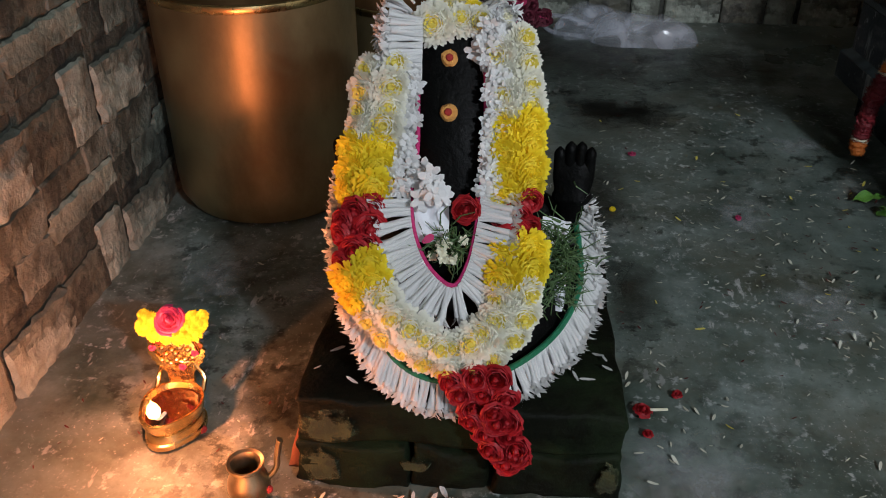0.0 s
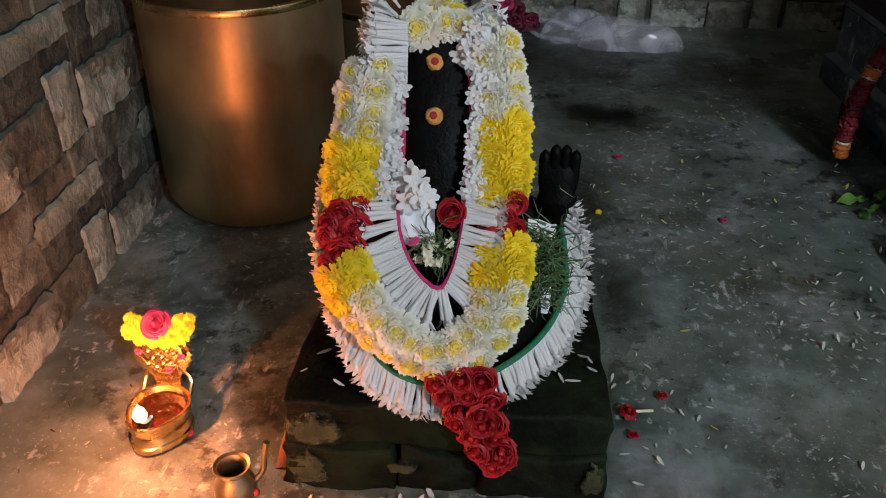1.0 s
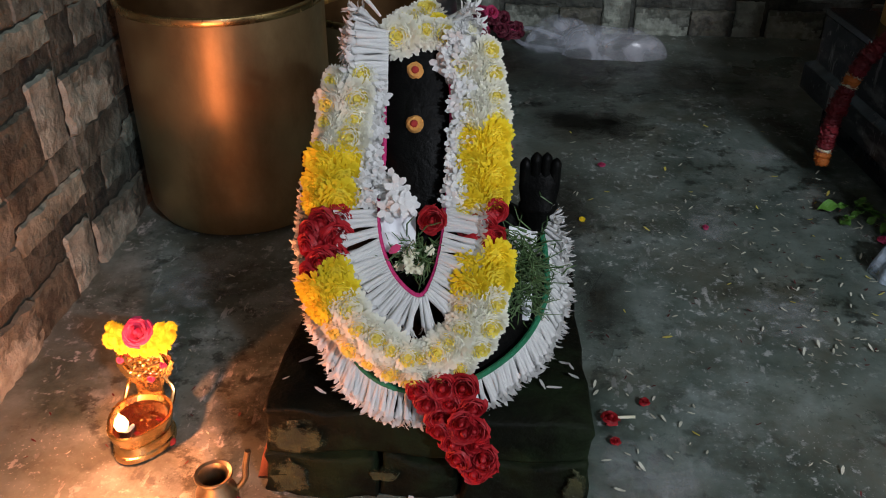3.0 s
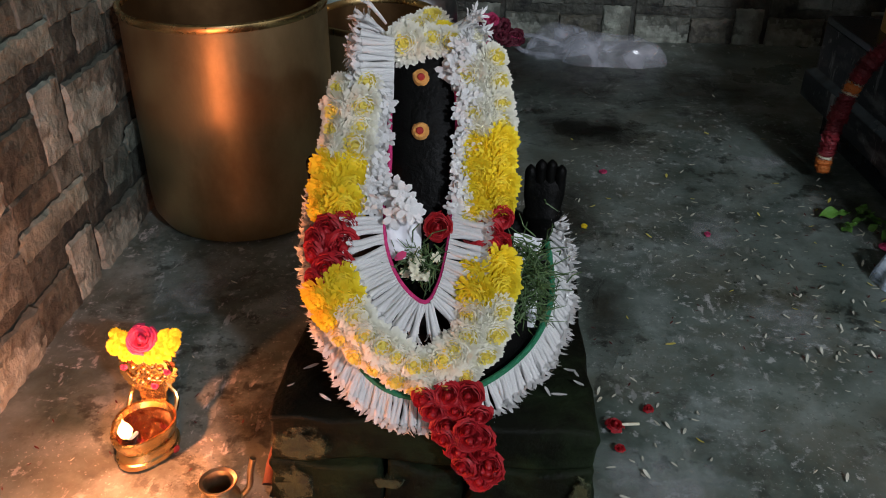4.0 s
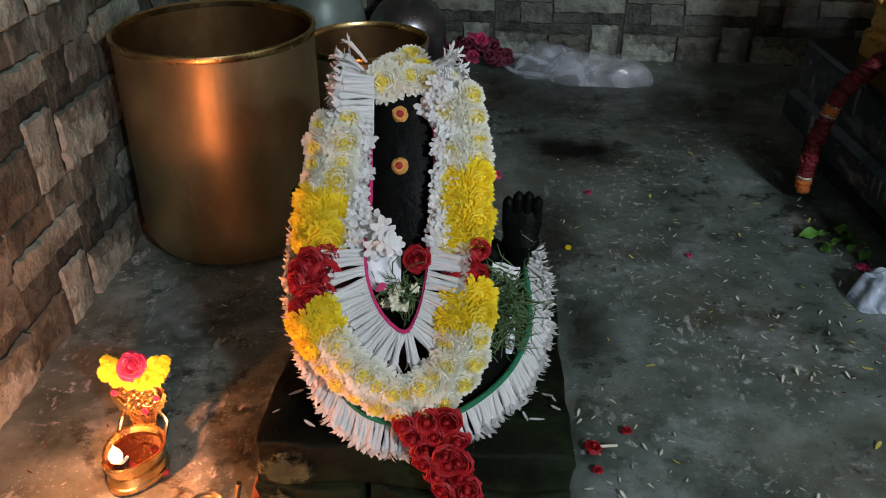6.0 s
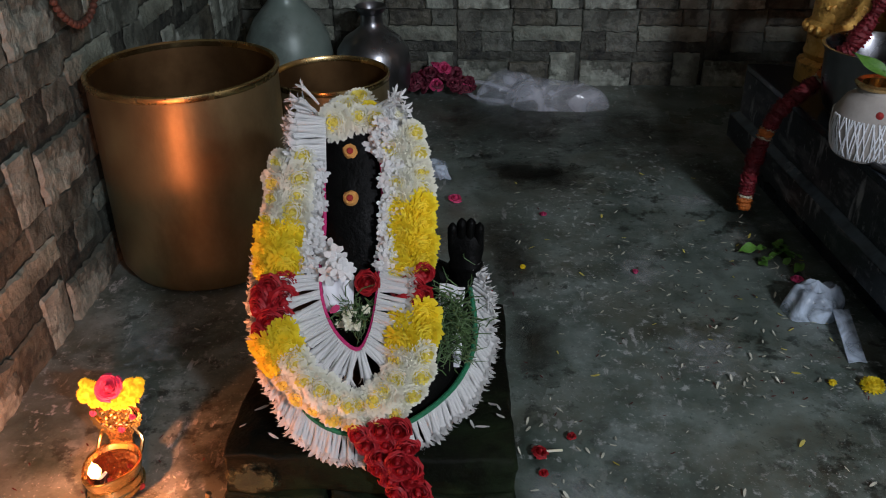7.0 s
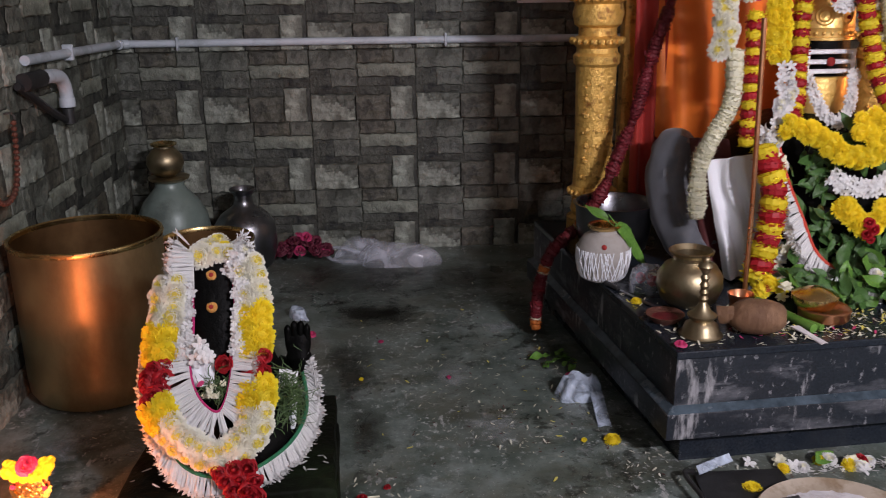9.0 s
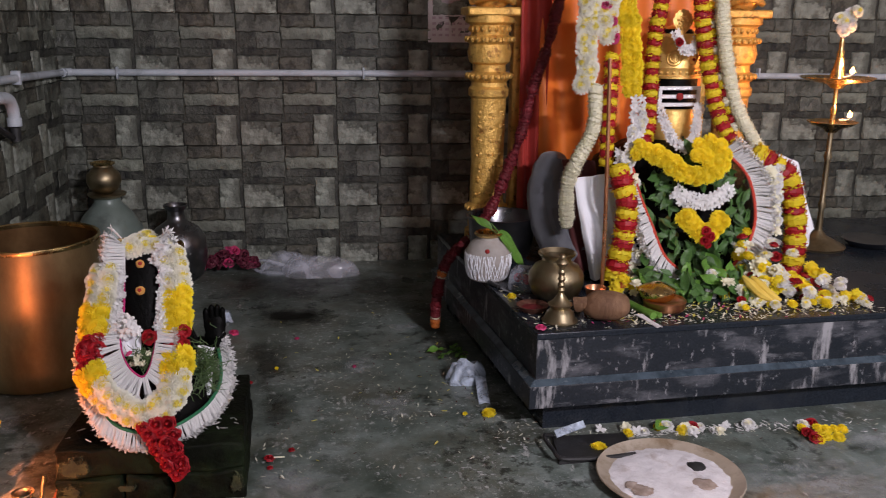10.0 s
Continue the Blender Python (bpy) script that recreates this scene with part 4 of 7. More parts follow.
for i, (p, t) in enumerate(zip(loop, tangents(loop))):
    left, z = i < n_all / 2, p.z
    if left:
        kind_ = "y" if 0.40 < z < 0.468 else "r" if 0.345 < z <= 0.40 else "y" if 0.292 < z <= 0.345 else "w"
    else:
        kind_ = "y" if 0.406 < z < 0.48 else "r" if 0.355 < z <= 0.406 else "y" if 0.318 < z <= 0.355 else "w"
    n = outward(p)
    side = t.cross(n).normalized()
    for k in ((-1, 0, 1) if kind_ == "r" else (-1, 1)):
        q = p + side * k * 0.0145 + n * (0.006 + dice.uniform(-0.003, 0.004)) + t * k * 0.006
        nn = (n + side * k * 0.38 + Vector((dice.uniform(-0.2, 0.2), 0, dice.uniform(-0.2, 0.2)))).normalized()
        mesh, size, nm = {"w": (dice.choice(CHRYS_WHITE), 0.054, "chrysanthemum"), "y": (dice.choice(CHRYS_YELLOW), 0.058, "chrysanthemum"), "r": (dice.choice(ROSES), 0.048, "rose")}[kind_]
        if kind_ == "r" and i % 2 and k == 1:
            q += t * 0.01
        inst(nm, mesh, facing(q, nn, dice.uniform(0, 6.28), size * dice.uniform(0.86, 1.12)), garland)

pendant = thing("rose_pendant", (-0.255, 1.20, 0.10), "hanging bunch of deep red roses below the garland", "flower bunch", "figure garlands")
for z, y, xs in ((0.212, 1.212, (-0.305, -0.278, -0.250)), (0.196, 1.203, (-0.296, -0.264, -0.238)), (0.178, 1.198, (-0.284, -0.252)), (0.160, 1.194, (-0.276, -0.246, -0.232)), (0.142, 1.191, (-0.262, -0.232)),
                 (0.124, 1.188, (-0.252, -0.222)), (0.108, 1.186, (-0.242, -0.218)), (0.096, 1.186, (-0.232,))):
    for x in xs:
        inst("rose", dice.choice(ROSES), facing((x + dice.uniform(-0.003, 0.003), y + dice.uniform(-0.004, 0.008), z + dice.uniform(-0.003, 0.003)), (dice.uniform(-0.4, 0.4), -0.9, dice.uniform(-0.1, 0.5)), dice.uniform(0, 6), 0.043 * dice.uniform(0.9, 1.12)), pendant)
bm = rod([(-0.28, 1.225, 0.215), (-0.25, 1.21, 0.16), (-0.238, 1.203, 0.105)], 0.016, 8)
part("stem_core", bm, LEAF, pendant)

# the inner white garland on its magenta thread
inner = spline([(-0.374, 1.462, 0.597), (-0.372, 1.44, 0.55), (-0.371, 1.415, 0.50), (-0.368, 1.38, 0.455), (-0.372, 1.345, 0.415), (-0.366, 1.31, 0.375), (-0.345, 1.283, 0.338), (-0.312, 1.268, 0.318),
                (-0.294, 1.285, 0.340), (-0.284, 1.315, 0.385), (-0.281, 1.355, 0.43), (-0.280, 1.395, 0.48), (-0.283, 1.43, 0.54), (-0.292, 1.462, 0.597)], 0.0075)
white = thing("white_flower_garland", (-0.31, 1.27, 0.32), "white tuberose garland radiating from a magenta thread", "garland", "figure garlands")
part("thread", tube(bmesh.new(), inner, 0.0033, 8), T_PINK, white)
half = len(inner) / 2
for i, (p, t) in enumerate(zip(inner, tangents(inner))):
    n = outward(p, 0.1)
    out = t.cross(n).normalized()
    if (out.x < 0) != (p.x < -0.322) and abs(p.x + 0.322) > 0.02:
        out = -out
    if p.z < 0.335 and out.z > 0:
        out = -out
    stems = p.z < 0.415 or (i < half and p.z > 0.545)
    if stems:
        for k in range(3 if p.z < 0.35 else 2):
            d = (out + n * dice.uniform(0.12, 0.34) + t * dice.uniform(-0.12, 0.12)).normalized()
            inst("tuberose", dice.choice(TUBEROSES), facing(p + n * 0.004 + t * k * 0.0037, d, dice.uniform(0, 6), (0.068, 0.068, 0.058 * dice.uniform(0.92, 1.1))), white)
    else:
        for k in range(5):
            q = p + out * dice.uniform(-0.003, 0.030 if i < half else 0.024) + n * dice.uniform(0.004, 0.016)
            inst("blossom", dice.choice(STARS), facing(q, (n + out * dice.uniform(-0.4, 0.9) + t * dice.uniform(-0.8, 0.8)).normalized(), dice.uniform(0, 6), 0.0225 * dice.uniform(0.8, 1.25)), white)
for p, n in (((-0.362, 1.36, 0.432), (-0.1, -1, 0.4)), ((-0.345, 1.345, 0.437), (0.4, -1, 0.3)), ((-0.357, 1.335, 0.412), (0.1, -1, 0.1)), ((-0.338, 1.33, 0.42), (0.6, -0.8, 0.4))):
    for k in range(3):
        inst("blossom", dice.choice(STARS), facing(Vector(p) + Vector((dice.uniform(-0.008, 0.008), dice.uniform(-0.012, 0.0), dice.uniform(-0.008, 0.008))), n, dice.uniform(0, 6), 0.036), white)

# flowers set on the head
crown = thing("head_flowers", (-0.33, 1.49, 0.61), "cream and white flowers laid on the figure's head", "flower bunch", "figure garlands")
for p, n, mesh, s in (((-0.352, 1.462, 0.595), (-0.1, -1, 0.35), CHRYS_WHITE[0], 0.062), ((-0.295, 1.468, 0.597), (0.2, -1, 0.4), CHRYS_WHITE[1], 0.046), ((-0.328, 1.472, 0.604), (0, -0.7, 1), CHRYS_YELLOW[1], 0.030),
                      ((-0.336, 1.485, 0.606), (-0.2, -0.6, 1), CHRYS_WHITE[2], 0.05), ((-0.268, 1.478, 0.60), (0.8, -0.7, 0.5), CHRYS_PALE[0], 0.045), ((-0.272, 1.455, 0.577), (0.5, -1, 0.1), STARS[1], 0.04), ((-0.318, 1.468, 0.597), (0.1, -1, 0.7), CHRYS_WHITE[2], 0.05), ((-0.345, 1.478, 0.603), (-0.1, -0.8, 1), CHRYS_WHITE[0], 0.055),
                      ((-0.305, 1.480, 0.603), (0.3, -0.8, 1), CHRYS_YELLOW[2], 0.04), ((-0.322, 1.50, 0.610), (0, -0.4, 1), CHRYS_WHITE[1], 0.055), ((-0.29, 1.462, 0.578), (0.2, -1, 0.2), STARS[0], 0.04), ((-0.30, 1.452, 0.565), (0.1, -1, 0.1), STARS[2], 0.034), ((-0.286, 1.447, 0.548), (-0.3, -1, 0.2), STARS[1], 0.036)):
    inst("flower", mesh, facing(p, n, dice.uniform(0, 6), s), crown)
for k in range(16):
    sx = -1 if k < 8 else 1
    p = Vector((-0.335 + sx * dice.uniform(0.04, 0.055), 1.478 + dice.uniform(-0.01, 0.01), 0.60 + dice.uniform(-0.012, 0.02)))
    inst("tuberose", dice.choice(TUBEROSES), facing(p, (sx * dice.uniform(0.5, 1.1), dice.uniform(-0.5, 0.1), dice.uniform(0.1, 1.0)), dice.uniform(0, 6), (0.055, 0.055, 0.048)), crown)

for k in range(26):
    z = 0.535 + 0.0028 * k
    inst("tuberose", dice.choice(TUBEROSES), facing((-0.366, 1.424 + 0.35 * (z - 0.535), z), (-1, -0.22 + dice.uniform(-0.15, 0.1), dice.uniform(-0.12, 0.14) + 0.012 * (k - 8)), dice.uniform(0, 6), (0.066, 0.066, 0.062 * dice.uniform(0.92, 1.1))), white)

# the outer garland on its green thread
outer = spline([(-0.450, 1.42, 0.385), (-0.449, 1.362, 0.335), (-0.438, 1.310, 0.290), (-0.416, 1.270, 0.250), (-0.386, 1.243, 0.214), (-0.336, 1.233, 0.190), (-0.27, 1.252, 0.180), (-0.21, 1.285, 0.195), (-0.165, 1.335, 0.215),
                (-0.142, 1.39, 0.248), (-0.146, 1.44, 0.295), (-0.160, 1.465, 0.335), (-0.175, 1.48, 0.352)], 0.0078)
fringe = thing("fringe_garland", (-0.31, 1.25, 0.165), "wide white tuberose fringe garland on a green thread", "garland", "figure garlands")
part("thread", tube(bmesh.new(), outer, 0.0046, 8), T_GREEN, fringe)
for p, t in zip(outer, tangents(outer)):
    out = Vector(((p.x + 0.32) * 0.8, 0, (p.z - 0.36) * 1.35)).normalized() + Vector((0, -0.42, 0))
    for k in range(2):
        d = (out + t * dice.uniform(-0.14, 0.14) + Vector((0, dice.uniform(-0.25, 0.1), 0))).normalized()
        q = p + t * k * 0.004
        length = 0.050 * dice.uniform(0.9, 1.1)
        if q.z + d.z * length < 0.160:
            d.z = (0.160 - q.z) / length
            d.normalize()
        inst("tuberose", dice.choice(TUBEROSES), facing(q, d, dice.uniform(0, 6), (0.066, 0.066, length)), fringe)

# tufts of sacred grass at the figure's side and in its lap, and the white cloth under them
def grass(name, cx, cy, cz, rx, ry, rz, count, length, label):
    bm = bmesh.new()
    rnd = random.Random(count)
    for _ in range(count):
        p = Vector((cx + rx * rnd.gauss(0, 0.5), cy + ry * rnd.gauss(0, 0.5), cz + rz * rnd.gauss(0, 0.5)))
        d = Vector((rnd.uniform(-1, 1), rnd.uniform(-0.9, 0.2), rnd.uniform(-0.8, 1))).normalized() * length * rnd.uniform(0.5, 1.1)
        bow = Vector((rnd.uniform(-1, 1), -0.5, rnd.uniform(-1, 1))) * length * 0.18
        tube(bm, [p, p + d * 0.5 + bow, p + d], [0.0011, 0.0010, 0.0005], 4)
    return solo(name, bm, GRASS, label, "grass", kind="stuff", smooth=0)


grass("grass_bunch", -0.178, 1.385, 0.285, 0.03, 0.045, 0.058, 420, 0.045, "loose bunch of thin green sacred grass beside the garland")
grass("grass_bunch", -0.318, 1.315, 0.352, 0.03, 0.02, 0.018, 150, 0.035, "loose bunch of thin green sacred grass in the figure's lap")
lap = solo("lap_cloth", roughen(cloth([(-0.372, 1.352, 0.412), (-0.325, 1.350, 0.408), (-0.318, 1.305, 0.358), (-0.362, 1.305, 0.36)], 12, 10, 1.5, 0.004, (0, -1, 0.3)), 0.003, 60), WHITE_CLOTH, "small folded white cotton cloth in the figure's lap", "cloth")
solo("side_cloth", roughen(cloth([(-0.20, 1.43, 0.335), (-0.158, 1.43, 0.325), (-0.165, 1.36, 0.22), (-0.205, 1.345, 0.225)], 10, 12, 1.5, 0.006, (0.3, -1, 0.2)), 0.004, 50), WHITE_CLOTH, "crumpled white cotton cloth under the grass", "cloth")
lap_rose = thing("lap_rose", (-0.299, 1.33, 0.402), "single red rose with a white petal on the figure's lap", "flower")
inst("bloom", ROSES[0], facing((-0.299, 1.325, 0.400), (0, -1, 0.35), 0, 0.044), lap_rose)
lap_bits = thing("lap_flowers", (-0.315, 1.30, 0.34), "small pale blossoms and a pink petal on the grass", "flower bunch")
for k in range(9):
    inst("blossom", dice.choice(CREAM_STARS), facing((-0.318 + dice.uniform(-0.028, 0.03), 1.295 + dice.uniform(-0.01, 0.01), 0.355 + dice.uniform(-0.02, 0.025)), (dice.uniform(-0.6, 0.6), -1, dice.uniform(-0.2, 0.8)), 0, 0.017), lap_bits)
bm = bmesh.new()
petal(bm, facing((-0.352, 1.292, 0.366), (0, -0.8, 0.6), 0.6), 0.018, 0.012, 0.2)
part("pink_petal", bm, P_PINK, lap_bits)


# ---- vessels along the wall ----
def cauldron(name, x, y, r, h, label):
    ob = thing(name, (x, y, 0), label, "cauldron", "bronze cauldrons")
    rb = r * 0.985
    body = [(0, 0.002), (rb * 0.78, 0.002), (rb * 0.92, 0.010), (rb * 0.985, 0.035), (rb * 1.0, 0.08), (r * 0.985, h * 0.6), (r * 0.985, h - 0.012)]
    body_part = part("body", turned(body, (x, y, 0), 64), BRASS_DULL, ob)
    # the inside is a darker bronze than the body
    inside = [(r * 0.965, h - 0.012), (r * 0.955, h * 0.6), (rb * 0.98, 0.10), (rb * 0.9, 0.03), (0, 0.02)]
    part("inside", turned(inside, (x, y, 0), 64), BRASS_INSIDE, body_part, "darker bronze inside")
    lip = [(r * 0.955, h - 0.014), (r * 0.955, h - 0.002), (r * 0.975, h + 0.002), (r * 1.0, h), (r * 1.006, h - 0.006), (r * 0.995, h - 0.014)]
    part("rim", turned(lip, (x, y, 0), 64), BRASS, body_part, "bright worn rim")
    return ob


cauldron("cauldron", -0.803, 2.097, 0.212, 0.478, "large cylindrical bronze cauldron standing on the floor by the tiled wall")
cauldron("cauldron", -0.548, 2.50, 0.160, 0.332, "smaller cylindrical bronze cauldron behind the figure")

pot = thing("water_pot", (-0.807, 3.17, 0), "pale green metal water pot against the tiled wall", "pot", "water pots")
part("body", turned([(0, 0.0), (0.07, 0.0), (0.115, 0.04), (0.146, 0.11), (0.150, 0.18), (0.140, 0.245), (0.110, 0.305), (0.075, 0.345), (0.058, 0.365), (0.056, 0.385), (0.075, 0.402)], (-0.807, 3.17, 0), 40), GREEN_POT, pot)
part("rim", turned([(0.066, 0.390), (0.08, 0.398), (0.082, 0.406), (0.072, 0.409), (0, 0.404)], (-0.807, 3.17, 0), 40), BRASS_OLD, pot)
small = thing("brass_lota", (-0.815, 3.17, 0.404), "small aged brass pot standing on the green pot", "pot", "water pots")
part("body", turned([(0, 0.002), (0.035, 0.002), (0.062, 0.022), (0.074, 0.055), (0.070, 0.085), (0.05, 0.108), (0.040, 0.118), (0.040, 0.13)], (-0.815, 3.17, 0.406), 36), BRASS_OLD, small)
part("rim", turned([(0.036, 0.124), (0.05, 0.128), (0.053, 0.136), (0.044, 0.139), (0.036, 0.13), (0, 0.10)], (-0.815, 3.17, 0.406), 36), BRASS, small)
kudam = thing("steel_water_pot", (-0.515, 3.15, 0), "round stainless steel water pot with a narrow neck", "pot", "water pots")
part("body", turned([(0, 0.0), (0.07, 0.0), (0.105, 0.03), (0.125, 0.09), (0.128, 0.15), (0.122, 0.205), (0.095, 0.245), (0.055, 0.272), (0.040, 0.285), (0.036, 0.31), (0.038, 0.33)], (-0.515, 3.15, 0), 44), STEEL, kudam)
part("rim", turned([(0.036, 0.325), (0.05, 0.340), (0.054, 0.350), (0.049, 0.354), (0.038, 0.338), (0.03, 0.29)], (-0.515, 3.15, 0), 44), STEEL, kudam)

# prayer beads hanging on the left-hand tiled wall
beads = thing("prayer_beads", (-0.995, 2.05, 0.62), "string of brown seed prayer beads hanging on the tiled wall", "beads")
line = spline([(-0.99, 1.93, 0.80), (-0.99, 1.95, 0.66), (-0.985, 2.0, 0.60), (-0.985, 2.06, 0.585), (-0.985, 2.12, 0.61), (-0.99, 2.17, 0.68), (-0.99, 2.19, 0.80)], 0.0165)
bm = bmesh.new()
ball(bm, (0, 0, 0), 0.0085, 0.95, 10)
roughen(bm, 0.0012, 300)
seed_mesh = mesh_of(bm, "seed", RUDRAKSHA)
for p in line:
    inst("bead", seed_mesh, Matrix.Translation(p), beads)
part("hook", rod([(-1.022, 1.93, 0.81), (-0.99, 1.93, 0.81), (-0.985, 1.93, 0.79)], 0.003, 6), STEEL, beads)
part("hook", rod([(-1.022, 2.19, 0.81), (-0.99, 2.19, 0.81), (-0.985, 2.19, 0.79)], 0.003, 6), STEEL, beads)

# the clear plastic bag and the heap of flowers by the back wall
def crumpled(cx, cy, rx, ry, h, seed, n=42, turn=0.0, ridge=0.34, grain=14):
    bm = bmesh.new()
    rings = []
    for j in range(14):
        f = j / 13
        ring = []
        for i in range(n):
            a = 2 * math.pi * i / n
            k = 1 + 0.28 * noise.noise(Vector((1.5 * math.cos(a), 1.5 * math.sin(a), seed)))
            r = math.cos(f * math.pi / 2) ** 0.55
            z = h * math.sin(f * math.pi / 2)
            x, y = rx * k * r * math.cos(a), ry * k * r * math.sin(a)
            q = Vector((x * grain, y * grain, seed + z * grain * 0.65))
            cr = noise.ridged_multi_fractal(q, 1.0, 2.0, 3, 1.0, 2.0) if j else 0
            z = max(0.001, z * (0.85 - 1.18 * ridge + ridge * cr))
            ring.append(bm.verts.new((cx + x * math.cos(turn) - y * math.sin(turn), cy + x * math.sin(turn) + y * math.cos(turn), z)))
        rings.append(ring)
    for a, b in zip(rings, rings[1:]):
        for i in range(n):
            bm.faces.new((a[i], a[(i + 1) % n], b[(i + 1) % n], b[i]))
    bm.faces.new(rings[-1])
    bmesh.ops.recalc_face_normals(bm, faces=bm.faces)
    return bm


bag = thing("plastic_bag", (0.07, 3.2, 0), "crumpled clear plastic carry bag lying on the floor", "bag")
part("body", crumpled(0.10, 3.18, 0.17, 0.085, 0.105, 4.0, 60, -0.12, 0.16, 6), FILM, bag, smooth=70)
part("handle", rod([(-0.03, 3.22, 0.03), (-0.13, 3.26, 0.05), (-0.2, 3.30, 0.03), (-0.17, 3.22, 0.012), (-0.06, 3.17, 0.012)], 0.008, 7), FILM, bag)
part("fold", crumpled(-0.06, 3.24, 0.11, 0.07, 0.11, 9.0, 44, 0.3, 0.2, 7), FILM, bag, smooth=70)
heap = thing("flower_heap", (-0.32, 3.27, 0), "heap of faded magenta and red flowers on the floor", "flower bunch")
for k in range(44):
    a, r = dice.uniform(0, 6.28), dice.uniform(0, 1) ** 0.5
    p = (-0.30 + 0.14 * r * math.cos(a), 3.27 + 0.06 * r * math.sin(a), 0.012 + 0.09 * (1 - r) + dice.uniform(0, 0.02))
    inst("flower", ROSE_WILTED if dice.random() < 0.85 else ROSE_PINK, facing(p, (dice.uniform(-0.6, 0.6), dice.uniform(-1, 0.1), dice.uniform(0.3, 1)), dice.uniform(0, 6), dice.uniform(0.045, 0.062)), heap)


# ---- oil lamps and the spouted pot on the floor ----
def flame(parent, p, h=0.026):
    bm = turned([(0, 0), (0.0075, 0.004), (0.0092, 0.010), (0.0065, 0.018), (0.0018, 0.024), (0, 0.029)], (0, 0, 0), 12)
    bmesh.ops.transform(bm, matrix=Matrix.Translation(p) @ Matrix.Scale(h / 0.029, 4), verts=bm.verts)
    return part("flame", bm, FLAME_GLOW, parent, "small yellow oil flame")


def relief_panel(cx, cy, z0, w, h, lean, teeth=22, taper=0.55):
    """A small heart-shaped upright plate with a toothed rim and raised ornament."""
    bm = bmesh.new()
    ring = []
    n = teeth * 2
    for i in range(n):
        a = 2 * math.pi * i / n
        k = 1.0 if i % 2 else 0.93
        x = w / 2 * k * math.cos(a)
        z = h / 2 * k * math.sin(a)
        if z < 0:
            x *= 1 + taper * z / (h / 2)
        ring.append((x, z))
    front = [bm.verts.new((cx + x, cy + (z + h / 2) * lean, z0 + h / 2 + z)) for x, z in ring]
    back = [bm.verts.new((cx + x, cy + 0.004 + (z + h / 2) * lean, z0 + h / 2 + z)) for x, z in ring]
    bm.faces.new(front)
    bm.faces.new(back[::-1])
    for i in range(n):
        bm.faces.new((front[i], back[i], back[(i + 1) % n], front[(i + 1) % n]))
    for k in range(14):
        a = k * 2.4
        r = 0.8 * math.sqrt(k / 14)
        x, z = w / 2 * 0.75 * r * math.cos(a), h / 2 * 0.8 * r * math.sin(a)
        ball(bm, (cx + x, cy + (z + h / 2) * lean - 0.001, z0 + h / 2 + z), 0.006, 0.8, 8)
    bmesh.ops.recalc_face_normals(bm, faces=bm.faces)
    return bm


LX, LY = -0.742, 1.305
deepam = thing("brass_oil_lamp", (LX, LY, 0), "small brass oil lamp with a toothed back plate and lit wick", "oil lamp", "oil lamps")


def leaf_rings(levels, aim=(-0.23, -0.97), r=0.046, tip=0.016, n=44):
    """Stacked leaf-shaped outlines, drawn out to a lip on one side: scale, height."""
    bm = bmesh.new()
    rings = []
    ang = math.atan2(aim[1], aim[0])
    for k, z in levels:
        ring = []
        for i in range(n):
            a = 2 * math.pi * i / n
            rr = k * (r + tip * max(0.0, math.cos(a - ang)) ** 5)
            ring.append(bm.verts.new((LX + rr * math.cos(a), LY + rr * math.sin(a), z)))
        rings.append(ring)
    for a, b in zip(rings, rings[1:]):
        for i in range(n):
            bm.faces.new((a[i], a[(i + 1) % n], b[(i + 1) % n], b[i]))
    bm.faces.new(rings[0][::-1])
    bm.faces.new(rings[-1])
    bmesh.ops.recalc_face_normals(bm, faces=bm.faces)
    return bm


bowl_part = part("bowl", leaf_rings(((0.60, 0.024), (0.86, 0.026), (0.96, 0.038), (1.0, 0.048), (1.02, 0.052), (1.01, 0.055), (0.92, 0.054), (0.84, 0.044), (0.6, 0.038))), BRASS, deepam)
part("oil", leaf_rings(((0.80, 0.041), (0.845, 0.0455))), WICK_OIL, bowl_part)
part("base_ring", leaf_rings(((0.90, 0.005), (0.99, 0.005), (1.0, 0.009), (0.985, 0.013), (0.93, 0.015), (0.90, 0.024), (0.88, 0.027))), BRASS, deepam)
for a in (-1.8, -0.2, 2.3):
    q = Vector((LX + (0.054 if a == -1.8 else 0.043) * math.cos(a), LY + (0.054 if a == -1.8 else 0.043) * math.sin(a), 0))
    part("foot", ball(bmesh.new(), q + Vector((0, 0, 0.0065)), 0.0075, 0.85, 10), KUMKUM, deepam, "round foot dabbed with red powder")
plate_part = part("back_plate", relief_panel(LX - 0.004, LY + 0.044, 0.062, 0.094, 0.090, 0.12, 26, 0.22), BRASS, deepam)
part("rim_band", tube(bmesh.new(), [(LX - 0.004 + 0.036 * math.cos(a) * (1 if math.sin(a) > 0 else 1 + 0.5 * math.sin(a)), LY + 0.0415 + 0.12 * (0.041 + 0.031 * math.sin(a)), 0.109 + 0.031 * math.sin(a)) for a in (2 * math.pi * i / 36 for i in range(37))], 0.002, 6), BRASS, plate_part)
for sx in (-1, 1):
    part("bracket", rod([(LX + sx * 0.037, LY + 0.028, 0.050), (LX + sx * 0.036, LY + 0.046, 0.066), (LX + sx * 0.024 - 0.003, LY + 0.049, 0.088)], 0.0038, 8), BRASS, deepam)
part("neck", boxed(LX - 0.024, LX + 0.020, LY + 0.045, LY + 0.050, 0.046, 0.094, 0.002), BRASS, deepam)
